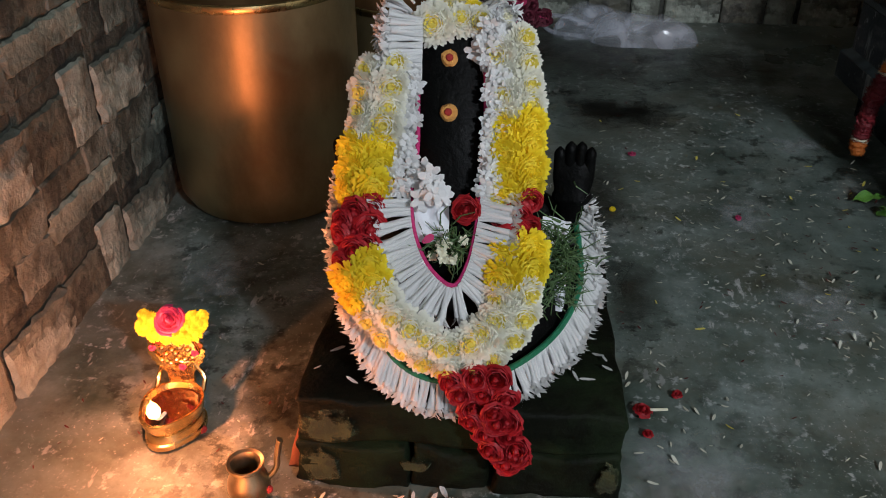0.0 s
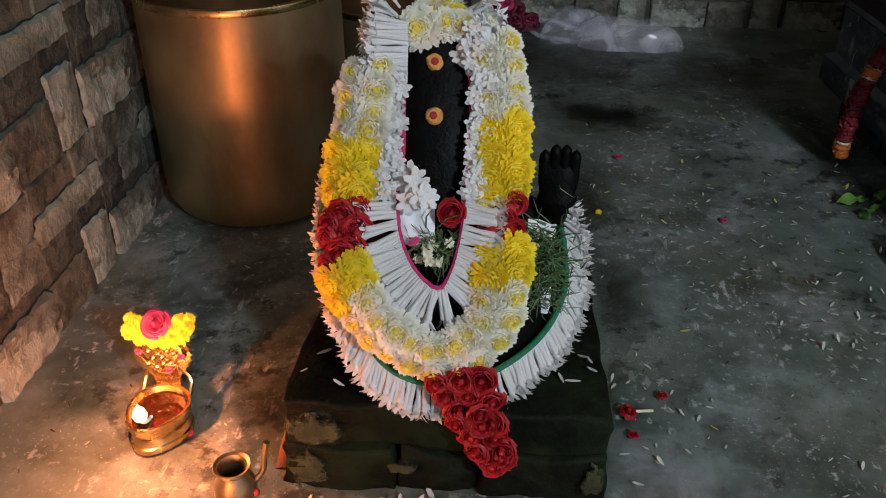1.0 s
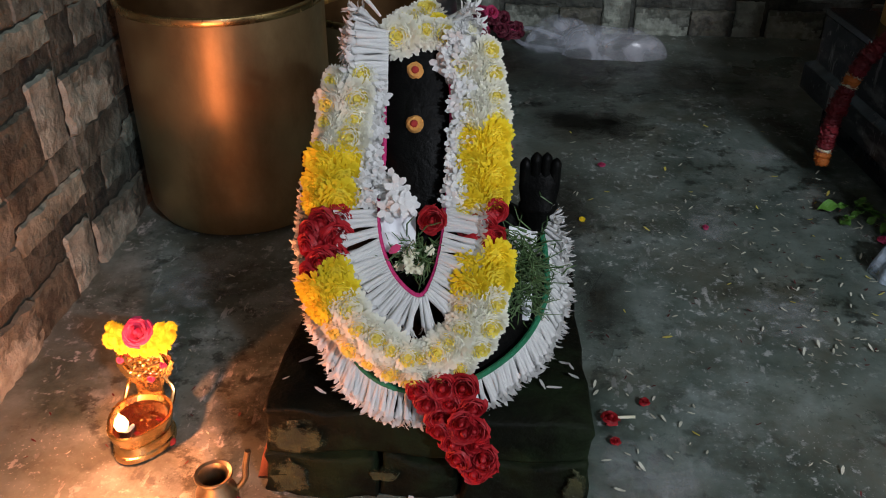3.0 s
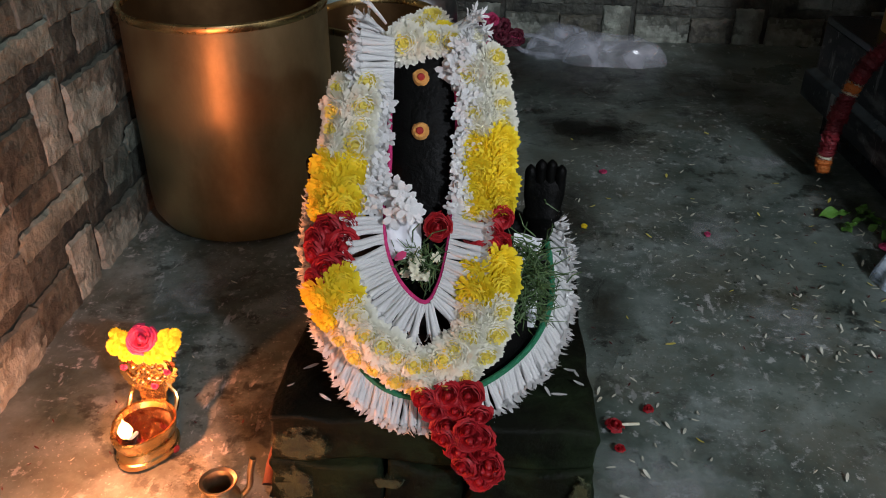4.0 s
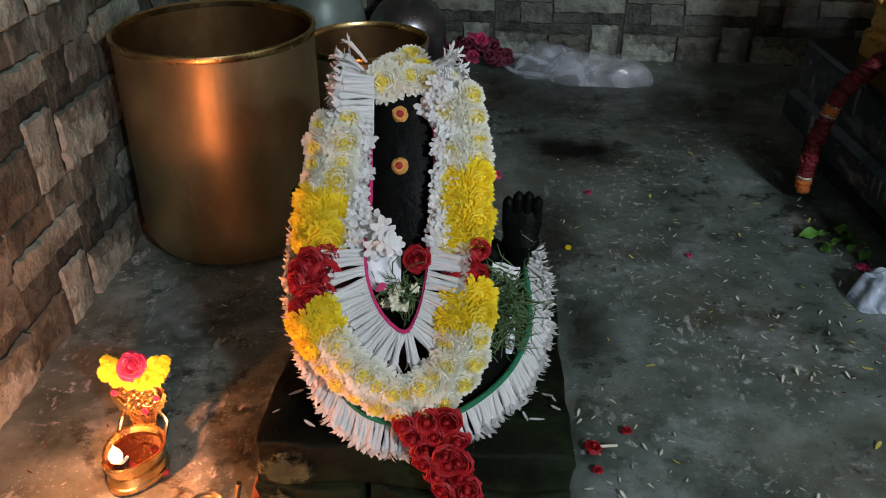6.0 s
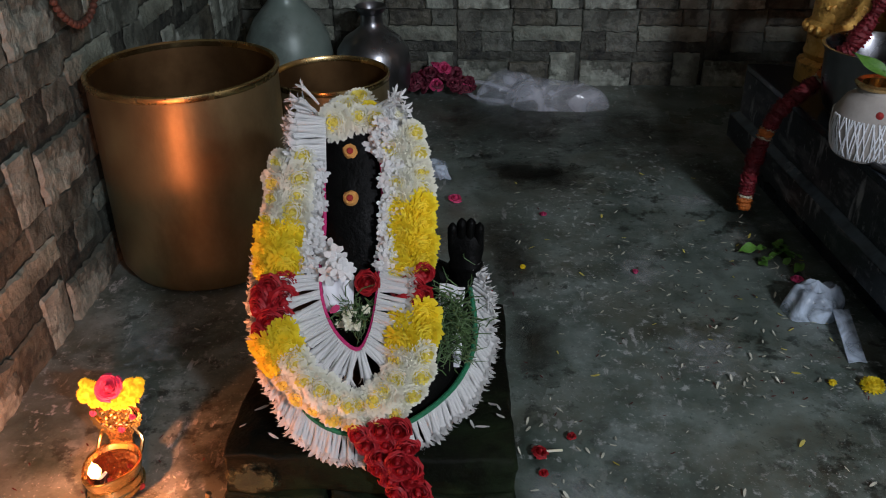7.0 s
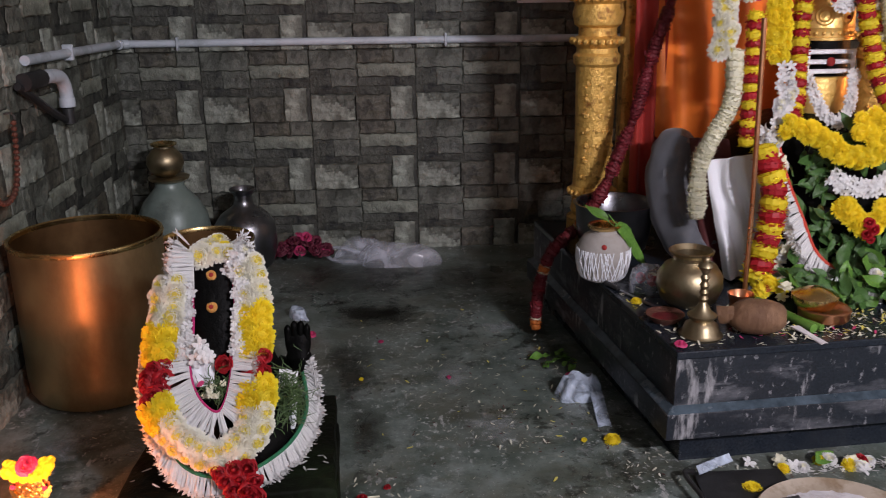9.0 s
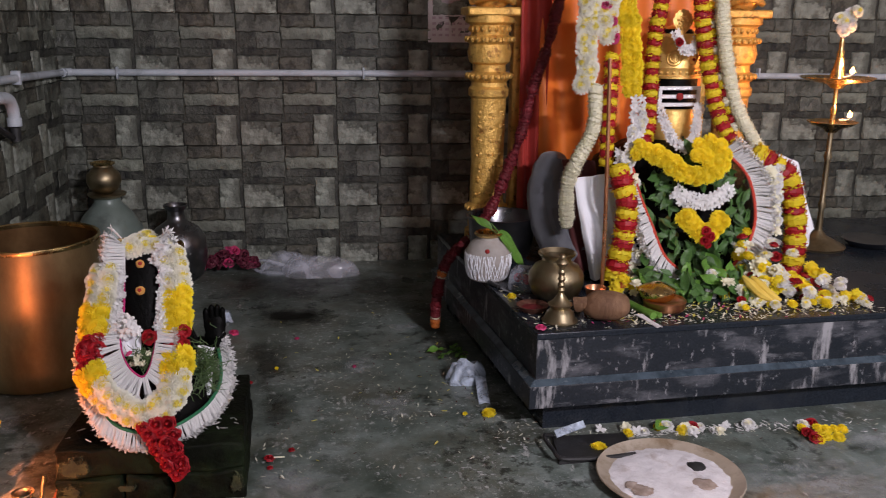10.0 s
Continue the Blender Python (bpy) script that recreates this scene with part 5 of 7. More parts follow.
wick_part = part("wick", rod([(LX - 0.006, LY - 0.02, 0.046), (FLAME[0] + 0.002, FLAME[1] + 0.008, 0.053), (FLAME[0], FLAME[1], FLAME[2])], 0.003, 6, 0.005), WHITE_CLOTH, deepam)
flame(wick_part, FLAME, 0.034)
dress = thing("lamp_flowers", (LX, LY + 0.05, 0.145), "yellow flowers and a pink rose crowning the lamp", "flower bunch")
for x, z, y, s in ((-0.046, 0.166, 0.052, 0.030), (-0.038, 0.176, 0.058, 0.028), (-0.030, 0.158, 0.046, 0.026), (-0.048, 0.180, 0.062, 0.022), (-0.012, 0.154, 0.046, 0.024), (0.006, 0.153, 0.046, 0.024), (0.020, 0.157, 0.046, 0.026),
                   (0.033, 0.163, 0.050, 0.028), (0.040, 0.175, 0.056, 0.028), (0.030, 0.182, 0.060, 0.026), (0.020, 0.170, 0.054, 0.026), (0.044, 0.186, 0.062, 0.020), (-0.022, 0.170, 0.054, 0.022)):
    inst("flower", dice.choice(CHRYS_YELLOW), facing((LX + x, LY + y, z - 0.015), (0.3 * dice.uniform(-1, 1), -0.9, 0.5), dice.uniform(0, 6), s), dress)
inst("rose", ROSE_PINK, facing((LX - 0.006, LY + 0.060, 0.158), (0, -0.7, 0.75), 0, 0.054), dress)
for x, z in ((-0.036, 0.120), (0.030, 0.115), (0.006, 0.086)):
    inst("petal_dab", ROSE_PINK, facing((LX + x, LY + 0.042, z), (0, -1, 0.1), 0, 0.013), dress)

def spouted_pot(x, y):
    K = 0.76
    ob = thing("spouted_brass_pot", (x, y, 0), "small brass ritual pot with a thin spout on the floor", "pot")
    part("body", turned([(r * K, z * K) for r, z in ((0, 0.002), (0.02, 0.002), (0.024, 0.010), (0.019, 0.016), (0.032, 0.030), (0.039, 0.050), (0.036, 0.070), (0.026, 0.086), (0.024, 0.094), (0.031, 0.104))], (x, y, 0), 36), BRASS_OLD, ob)
    part("rim", turned([(r * K, z * K) for r, z in ((0.029, 0.102), (0.034, 0.106), (0.033, 0.110), (0.027, 0.107), (0.021, 0.09), (0.03, 0.05), (0, 0.03))], (x, y, 0), 36), BRASS_OLD, ob)
    part("spout", rod([(x + 0.033 * K, y + 0.008, 0.062 * K), (x + 0.050 * K, y + 0.012, 0.085 * K), (x + 0.054 * K, y + 0.014, 0.115 * K), (x + 0.062 * K, y + 0.016, 0.150 * K)], 0.0045, 8, 0.006), BRASS_OLD, ob)
    part("stud", ball(bmesh.new(), (x + 0.038 * K, y - 0.004, 0.05 * K), 0.006), KUMKUM, ob)
    return ob


spouted_pot(-0.583, 1.165)
lamp_cup = [(0, 0.004), (0.016, 0.004), (0.026, 0.014), (0.030, 0.030), (0.027, 0.031), (0.021, 0.014), (0, 0.012)]
for x, y, material, label in ((-0.685, 1.025, CLAY, "small dark clay lamp cup on the floor"), (-0.652, 1.058, COPPER, "small copper lamp cup on the floor"), (-0.565, 1.01, BRASS_OLD, "small dark brass cup on the floor")):
    cup = thing("lamp_cup", (x, y, 0), label, "oil lamp", "oil lamps")
    cup_part = part("cup", turned(lamp_cup, (x, y, 0), 26), material, cup)
    part("oil", turned([(0, 0.018), (0.022, 0.018), (0.021, 0.015)], (x, y, 0), 20), WICK_OIL, cup_part)
lit = thing("lit_brass_cup", (FLAME_2[0], FLAME_2[1], 0), "small brass cup lamp with a burning wick", "oil lamp", "oil lamps")
part("cup", turned([(r * 1.15, z * 1.2) for r, z in lamp_cup], (FLAME_2[0], FLAME_2[1] + 0.02, 0), 28), BRASS, lit)
wick_part = part("wick", rod([(FLAME_2[0], FLAME_2[1] + 0.015, 0.028), (FLAME_2[0], FLAME_2[1] + 0.004, 0.04), FLAME_2], 0.003, 6, 0.005), WHITE_CLOTH, lit)
flame(wick_part, FLAME_2, 0.022)

# offerings in front of the pedestal
for x, y, mesh, s, label in ((-0.300, 1.172, CHRYS_WHITE[1], 0.044, "pale yellow chrysanthemum lying on the floor"), (-0.215, 1.110, CHRYS_YELLOW[0], 0.045, "yellow chrysanthemum lying on the floor"), (-0.395, 1.075, CHRYS_YELLOW[1], 0.06, "yellow chrysanthemum lying on the floor"),
                             (-0.335, 1.065, CHRYS_YELLOW[2], 0.05, "yellow chrysanthemum lying on the floor"), (-0.31, 1.095, CHRYS_WHITE[0], 0.042, "pale yellow chrysanthemum lying on the floor"), (-0.505, 1.108, ROSE_PINK, 0.043, "pink rose lying on the floor"), (-0.465, 1.132, ROSES[0], 0.040, "red rose lying on the floor"),
                             (-0.385, 1.135, ROSES[1], 0.042, "red rose lying on the floor"), (-0.36, 1.115, ROSES[2], 0.044, "red rose lying on the floor"), (-0.355, 1.15, ROSES[0], 0.036, "red rose lying on the floor"), (-0.34, 1.085, ROSES[1], 0.042, "red rose lying on the floor"), (-0.418, 1.138, CHRYS_WHITE[2], 0.034, "pale yellow chrysanthemum lying on the floor"),
                             (-0.027, 1.400, ROSES[1], 0.034, "small red rose lying on the floor"), (0.032, 1.447, ROSES[2], 0.020, "small red rose lying on the floor"), (-0.022, 1.352, ROSES[0], 0.019, "small red rose lying on the floor"),
                             (0.623, 1.610, CHRYS_YELLOW[1], 0.046, "yellow chrysanthemum lying on the floor"), (0.885, 1.348, CHRYS_YELLOW[2], 0.052, "yellow chrysanthemum lying on the floor"), (0.028, 2.320, ROSE_PINK, 0.022, "pink petals lying on the floor"),
                             (0.23, 2.03, ROSE_PINK, 0.016, "pink petals lying on the floor"), (-0.21, 2.40, ROSE_PINK, 0.044, "pink petals lying on the floor"), (-0.115, 1.93, ROSES[0], 0.018, "small red rose lying on the floor"), (-0.035, 2.045, CHRYS_YELLOW[0], 0.015, "small yellow flower lying on the floor"),
                             (0.596, 2.0, ROSE_PINK, 0.034, "pink petals lying on the floor"), (0.55, 1.62, CHRYS_YELLOW[0], 0.016, "small yellow flower lying on the floor")):
    blossom = thing("fallen_flower", (x, y, 0), label, "flower", "fallen flowers")
    inst("bloom", mesh, facing((x, y, 0.004), (dice.uniform(-0.25, 0.25), dice.uniform(-0.4, 0.1), 1), dice.uniform(0, 6), s), blossom)
part("stalk", rod([(-0.015, 1.402, 0.010), (0.005, 1.408, 0.007), (0.022, 1.413, 0.004)], 0.0025, 6), P_CREAM, blossom)


def strewn(name, spots, material, label, size=(0.010, 0.017), seed=1):
    """Loose petals over stretches of the plan: x0, x1, y0, y1, height, how many."""
    rnd = random.Random(seed)
    bm = bmesh.new()
    for x0, x1, y0, y1, z, n in spots:
        for _ in range(n):
            s = rnd.uniform(*size)
            m = Matrix.Translation((rnd.uniform(x0, x1), rnd.uniform(y0, y1), z + 0.0022)) @ Matrix.Rotation(rnd.uniform(0, 6.28), 4, "Z") @ Matrix.Rotation(rnd.uniform(-0.2, 0.05), 4, "Y")
            petal(bm, m, s, s * rnd.uniform(0.22, 0.42), rnd.uniform(0.02, 0.3), 0.1)
    return solo(name, bm, material, label, "petals", kind="stuff", smooth=0)


strewn("strewn_petals", ((-0.06, 0.55, 1.25, 2.9, 0.0, 95), (0.35, 0.62, 1.6, 2.3, 0.0, 80), (0.1, 0.45, 1.6, 2.0, 0.0, 34), (-0.5, -0.1, 1.10, 1.20, 0.0, 46), (-0.12, 0.12, 1.3, 1.5, 0.0, 22), (0.72, 1.9, 1.38, 1.46, 0.0, 90), (0.62, 0.80, 1.42, 1.55, 0.0, 40), (-0.95, -0.6, 1.2, 1.9, 0.0, 7),
                         (0.05, 0.35, 1.9, 2.1, 0.0, 16), (0.2, 0.5, 1.55, 1.8, 0.0, 18)), P_FADED, "pale loose petals strewn over the floor", (0.006, 0.018), 2)
strewn("strewn_petals", ((-0.06, 0.5, 1.3, 2.7, 0.0, 16), (0.45, 0.65, 1.65, 2.3, 0.0, 16), (-0.5, -0.15, 1.08, 1.2, 0.0, 12)), P_PALE_YELLOW, "yellow loose petals strewn over the floor", (0.012, 0.02), 3)
strewn("strewn_petals", ((-0.17, -0.10, 1.27, 1.36, 0.157, 9), (-0.48, -0.36, 1.24, 1.30, 0.157, 4), (-0.50, -0.48, 1.24, 1.5, 0.157, 3), (-0.42, -0.30, 1.18, 1.20, 0.0, 10)), P_WHITE, "white petals fallen on the pedestal", (0.016, 0.027), 4)
strewn("strewn_bits", ((-0.06, 0.6, 1.25, 2.9, 0.0, 70), (0.3, 0.62, 1.55, 2.2, 0.0, 60), (0.7, 1.9, 1.36, 1.46, 0.0, 40), (-0.95, -0.56, 1.1, 1.5, 0.0, 16)), MAROON_CLOTH, "dark bits of dry petals strewn over the floor", (0.006, 0.013), 5)

# litter beside the platform
sprig = thing("leaf_sprig", (0.575, 2.1, 0), "green leafy sprig lying by the platform", "leaves")
for k in range(16):
    inst("leaf", dice.choice(BETEL_LEAVES), facing((0.58 + dice.uniform(-0.045, 0.045), 2.10 + dice.uniform(-0.05, 0.05), 0.008 + dice.uniform(0, 0.012)), (dice.uniform(-0.4, 0.4), dice.uniform(-0.6, 0.3), 1), dice.uniform(0, 6), dice.uniform(0.03, 0.05)), sprig)
wrapper = thing("plastic_wrapper", (0.60, 1.88, 0), "crumpled cloudy plastic wrapper with a paper strip", "litter")
part("film", crumpled(0.595, 1.885, 0.070, 0.05, 0.075, 12.0, 44, 0.4, 0.32, 20), FILM_WHITE, wrapper, smooth=70)
part("strip", cloth([(0.618, 1.84, 0.030), (0.655, 1.845, 0.030), (0.642, 1.69, 0.004), (0.606, 1.69, 0.004)], 6, 12, 0.7, 0.003, (0, -0.2, 1)), FILM_WHITE, wrapper)
tray = thing("plastic_tray", (0.85, 1.39, 0), "torn black plastic tray with ash and petals", "tray")
bm = prism([(0.755, 1.285), (0.985, 1.30), (0.985, 1.425), (0.775, 1.43)], 0.001, 0.012)
part("base", roughen(bm, 0.002, 40), BLACK_RUBBER, tray)
part("edge", rod([(0.775, 1.43, 0.014), (0.74, 1.40, 0.03), (0.745, 1.32, 0.03), (0.765, 1.28, 0.022), (0.88, 1.28, 0.018), (0.98, 1.295, 0.016)], 0.006, 8), BLACK_RUBBER, tray)
part("paper_strip", cloth([(0.775, 1.42, 0.035), (0.87, 1.455, 0.045), (0.875, 1.44, 0.03), (0.78, 1.405, 0.022)], 10, 4, 0.5, 0.002, (0, -0.4, 1)), FILM_WHITE, tray)
part("ash", crumpled(0.86, 1.375, 0.07, 0.04, 0.014, 21.0, 30), ASH, tray, smooth=70)

scrap = thing("plastic_scrap", (-0.268, 2.60, 0), "small torn scrap of cloudy plastic on the floor", "litter")
part("film", crumpled(-0.268, 2.60, 0.030, 0.055, 0.045, 41.0, 36, 0.3, 0.3, 18), FILM_WHITE, scrap, smooth=70)
part("torn_flap", roughen(cloth([(-0.275, 2.58, 0.03), (-0.245, 2.58, 0.03), (-0.225, 2.545, 0.004), (-0.26, 2.54, 0.004)], 8, 8, 1.0, 0.004, (0, -0.3, 1)), 0.004, 40), FILM_WHITE, scrap)


# ---- the black platform ----
PZ = 0.312
FL, BL, BR, FR = (0.728, 1.470), (0.602, 2.66), (2.75, 2.78), (2.75, 1.585)


def spread(d):
    return [(FL[0] - d, FL[1] - d), (FR[0] + d, FR[1] - d), (BR[0] + d, BR[1] + d), (BL[0] - d, BL[1] + d)]


platform = thing("granite_platform", (1.65, 2.1, 0), "black polished granite platform with water-stained front and projecting base", "platform")
part("plinth", prism(spread(-0.035), 0.0, 0.088), GRANITE, platform, smooth=0)
part("base_slab", prism(spread(0.022), 0.090, 0.158, 0.002), GRANITE_STAINED, platform, smooth=0)
part("sloped_edge", prism(spread(0.0205), 0.1585, 0.172, 0, 0.019, 0.0125), GRANITE_EDGE, platform, smooth=0)
part("upper_block", prism(spread(0.0), 0.1722, PZ - 0.020, 0.0), GRANITE_STAINED, platform, smooth=0)
part("top_slab", prism(spread(0.001), PZ - 0.0198, PZ, 0.003), GRANITE, platform, smooth=0)

# ---- the golden throne pillars ----
def pillar(x, y):
    ob = thing("throne_pillar", (x, y, PZ), "carved gold-painted wooden pillar of the shrine throne", "pillar", "throne pillars")
    z = PZ
    shaft = [(0.0, 0), (0.085, 0), (0.085, 0.05), (0.068, 0.06), (0.074, 0.075), (0.070, 0.09), (0.070, 0.12), (0.078, 0.13), (0.078, 0.15), (0.068, 0.16), (0.064, 0.30), (0.067, 0.45), (0.069, 0.565), (0.078, 0.575),
             (0.080, 0.60), (0.070, 0.61), (0.068, 0.625), (0.084, 0.64), (0.084, 0.655), (0.064, 0.665), (0.064, 0.69), (0.078, 0.70), (0.086, 0.735), (0.078, 0.765), (0.088, 0.775), (0.088, 0.79), (0.072, 0.80), (0.078, 0.835), (0.095, 0.845), (0.095, 0.87)]
    part("shaft", turned(shaft, (x, y, z), 28, (0.98, 0.98)), GOLD_CARVED, ob, smooth=30)
    bm = boxed(x - 0.098, x + 0.098, y - 0.09, y + 0.09, z + 0.868, z + 0.90, 0.006)
    part("abacus", bm, GOLD_CARVED, ob)
    bm = turned([(0.05, 0.90), (0.075, 0.92), (0.09, 0.97), (0.085, 1.03), (0.07, 1.10), (0.085, 1.16), (0.06, 1.22), (0, 1.25)], (x, y, z), 24)
    ball(bm, (x - 0.035, y - 0.075, z + 1.0), 0.03)
    ball(bm, (x + 0.035, y - 0.075, z + 1.0), 0.03)
    tube(bm, spline([(x - 0.08, y - 0.03, z + 0.92), (x - 0.03, y - 0.085, z + 0.935), (x + 0.03, y - 0.085, z + 0.935), (x + 0.08, y - 0.03, z + 0.92)], 0.01), 0.014, 8)
    part("bracket_carving", roughen(bm, 0.004, 40), GOLD_CARVED, ob)
    dot = bmesh.new()
    ball(dot, (0, 0, 0), 0.0085, 1.3, 8)
    dot = mesh_of(dot, "bead", GOLD_CARVED)
    for zz, r, n in ((0.648, 0.085, 22), (0.783, 0.089, 22), (0.14, 0.078, 20), (0.82, 0.074, 18)):
        for k in range(n):
            a = 2 * math.pi * k / n
            inst("bead", dot, Matrix.Translation((x + r * math.cos(a), y + r * math.sin(a), z + zz)), ob)
    boss = bmesh.new()
    ball(boss, (0, 0, 0), 0.009, 1.5, 8)
    ball(boss, (0.009, 0, 0.012), 0.005, 1.0, 6)
    ball(boss, (-0.009, 0, -0.012), 0.005, 1.0, 6)
    boss = mesh_of(roughen(boss, 0.003, 90), "leaf_boss", GOLD_CARVED)
    for k in range(7):
        for a in (-2.2, -1.57, -0.95):
            inst("leaf_boss", boss, Matrix.Translation((x + 0.0605 * math.cos(a), y + 0.0605 * math.sin(a), z + 0.20 + 0.052 * k)) @ Matrix.Rotation(k * 0.9 + a, 4, "Y"), ob)
    return ob


pillar(0.775, 2.53)
pillar(1.755, 2.53)
for x0, x1 in ((0.868, 0.915), (1.60, 1.655)):
    post = thing("throne_post", ((x0 + x1) / 2, 2.56, PZ), "plain gold-brown post beside the carved throne pillar", "pillar", "throne posts")
    part("post", boxed(x0, x1, 2.54, 2.60, PZ, PZ + 1.2, 0.008, 2), GOLD_CARVED, post)

# ---- cloths behind and round the shrine stone ----
solo("orange_curtain", cloth([(0.93, 2.50, 1.62), (1.60, 2.50, 1.62), (1.58, 2.42, 0.62), (0.925, 2.42, 0.655)], 90, 40, 4.5, 0.020, (0, -1, 0)), ORANGE_CLOTH, "bright orange satin cloth hanging in soft folds behind the shrine stone", "curtain")
solo("red_curtain", cloth([(0.880, 2.49, 1.62), (1.00, 2.465, 1.62), (0.962, 2.40, 0.45), (0.875, 2.42, 0.45)], 24, 30, 2, 0.012, (0, -1, 0)), RED_CLOTH, "dark red cloth hanging in folds beside the orange one", "curtain")
def soft_limb(pts, radii, folds=0.006, flat=1.0):
    """A padded, draped form with rounded ends and shallow folds."""
    P = spline(pts, 0.012)
    n = len(P)
    R = []
    for i in range(n):
        f = i / (n - 1) * (len(radii) - 1)
        k = min(int(f), len(radii) - 2)
        r = radii[k] + (radii[k + 1] - radii[k]) * (f - k)
        R.append(r * min(1.0, math.sqrt(max(0.02, 1 - (1 - min(1, (i + 0.4) / 4)) ** 2))))
    bm = tube(bmesh.new(), P, R, 26)
    for v in bm.verts:
        w = math.sin(v.co.x * 120 + v.co.z * 35 + 2 * noise.noise(v.co * 9)) + noise.noise(v.co * 26)
        v.co += Vector((0.2, -1, 0.1)) * folds * w
        v.co.z = max(v.co.z, PZ + 0.001)
    return bm


bm = soft_limb([(0.985, 2.24, 0.70), (0.955, 2.22, 0.65), (0.945, 2.20, 0.56), (0.955, 2.17, 0.47), (0.985, 2.12, 0.39), (1.03, 2.06, 0.35)], (0.05, 0.075, 0.085, 0.085, 0.08, 0.06), 0.006)
solo("grey_drape", bm, GREY_CLOTH, "grey silk drape bunched beside the shrine stone", "drape")
solo("maroon_drape", cloth([(0.965, 2.14, 0.70), (1.07, 2.10, 0.70), (1.10, 1.98, 0.33), (0.99, 2.02, 0.33)], 24, 20, 2, 0.014, (0, -1, 0)), MAROON_CLOTH, "dark maroon cloth draped at the side of the shrine stone", "drape")
solo("white_drape", roughen(cloth([(0.972, 2.03, 0.655), (1.13, 1.97, 0.68), (1.15, 1.92, 0.33), (1.035, 1.95, 0.322)], 54, 36, 3.2, 0.015, (-0.3, -1, 0), 0.005, 2.0), 0.012, 11), WHITE_CLOTH, "white cotton cloth draped at the side of the shrine stone", "drape", "white drapes")
solo("white_drape", cloth([(1.70, 2.01, 0.73), (1.775, 2.01, 0.70), (1.862, 2.01, 0.46), (1.79, 1.98, 0.325)], 50, 36, 1.8, 0.010, (0.3, -1, 0), 0.005, 5.0), WHITE_CLOTH, "white cotton cloth draped at the side of the shrine stone", "drape", "white drapes")

# ---- the dressed shrine stone ----
CX, CY = 1.392, 2.25
bm = turned([(0, PZ), (0.36, PZ), (0.355, 0.40), (0.32, 0.55), (0.27, 0.68), (0.17, 0.74), (0.088, 0.76), (0.086, 1.05), (0.08, 1.10), (0.055, 1.14), (0, 1.155)], (CX, CY, 0), 48)
for v in bm.verts:
    if v.co.z < 0.72:
        v.co.y = CY + (v.co.y - CY) * 0.85
solo("shrine_stone", bm, IDOL_STONE, "black shrine stone dressed in gold, garlands and cloth", "statue")
cover = thing("gold_cover", (CX, CY, 0.97), "embossed gold cap and necklace plates on the shrine stone", "cover")
bm = turned([(0.092, 0.972), (0.097, 0.974), (0.097, 0.982), (0.093, 0.985), (0.0935, 1.005), (0.096, 1.01), (0.094, 1.015), (0.092, 1.05), (0.087, 1.09), (0.070, 1.12), (0.045, 1.145), (0.0, 1.16)], (CX, CY, 0), 48)
part("cap", bm, GOLD, cover)
dot = mesh_of(ball(bmesh.new(), (0, 0, 0), 0.006, 1, 8), "stud", GOLD)
for k in range(26):
    a = 2 * math.pi * k / 26
    inst("stud", dot, Matrix.Translation((CX + 0.094 * math.cos(a), CY + 0.094 * math.sin(a), 0.994)), cover)
for x0, z0, r in ((-0.035, 1.045, 0.026), (-0.035, 1.045, 0.016), (0.035, 1.045, 0.022)):
    a = math.asin(x0 / 0.094)
    ring = [(CX + 0.093 * math.sin(a + r / 0.094 * math.cos(t)), CY - 0.0945 * math.cos(a + r / 0.094 * math.cos(t)), z0 + r * math.sin(t)) for t in (2 * math.pi * i / 24 for i in range(25))]
    part("scroll", tube(bmesh.new(), ring, 0.003, 6), GOLD, cover)
part("gem", ball(bmesh.new(), (CX + 0.034, CY - 0.094, 1.04), 0.006), KUMKUM, cover)
part("lower_plate", turned([(0.090, 0.755), (0.096, 0.76), (0.10, 0.80), (0.094, 0.84), (0.093, 0.865), (0.0895, 0.868)], (CX, CY, 0), 40), GOLD, cover)
bm = relief_panel(CX - 0.005, CY - 0.07, 1.12, 0.075, 0.09, 0.05, 14)
part("crest", bm, GOLD, cover)
tl = thing("forehead_plate", (CX - 0.012, CY - 0.095, 0.88), "silver forehead plate with three bars and a red dot", "ornament")
for z0, z1 in ((0.879, 0.893), (0.907, 0.921), (0.936, 0.950)):
    part("bar", boxed(CX - 0.090, CX + 0.064, CY - 0.106, CY - 0.098, z0, z1, 0.002), SILVER, tl)
for x0, x1 in ((CX - 0.090, CX - 0.076), (CX + 0.050, CX + 0.064)):
    part("end_bar", boxed(x0, x1, CY - 0.1055, CY - 0.0985, 0.880, 0.949, 0.002), SILVER, tl)
bm = bmesh.new()
lathe(bm, [(0, 0.008), (0.008, 0.007), (0.013, 0.002), (0.013, -0.004)], m=facing((CX - 0.013, CY - 0.107, 0.914), (0, -1, 0)), segs=20)
part("dot", bm, KUMKUM, tl)


def strung(name, pts, step, meshes, size, label, jitter=0.26, group="shrine garlands", band=1):
    """A garland of threaded tufts; meshes follow one another in bands."""
    P = spline(pts, step)
    ob = thing(name, P[-1], label, "garland", group)
    for i, (p, t) in enumerate(zip(P, tangents(P))):
        choice = meshes[(i // band) % len(meshes)]
        n = (t + Vector((dice.uniform(-1, 1), dice.uniform(-1, 1), dice.uniform(-1, 1))) * jitter).normalized()
        inst("flower", dice.choice(choice), facing(p, n, dice.uniform(0, 6), size * dice.uniform(0.92, 1.1)), ob)
    part("thread", tube(bmesh.new(), P, size * 0.12, 6), T_RED, ob)
    return ob


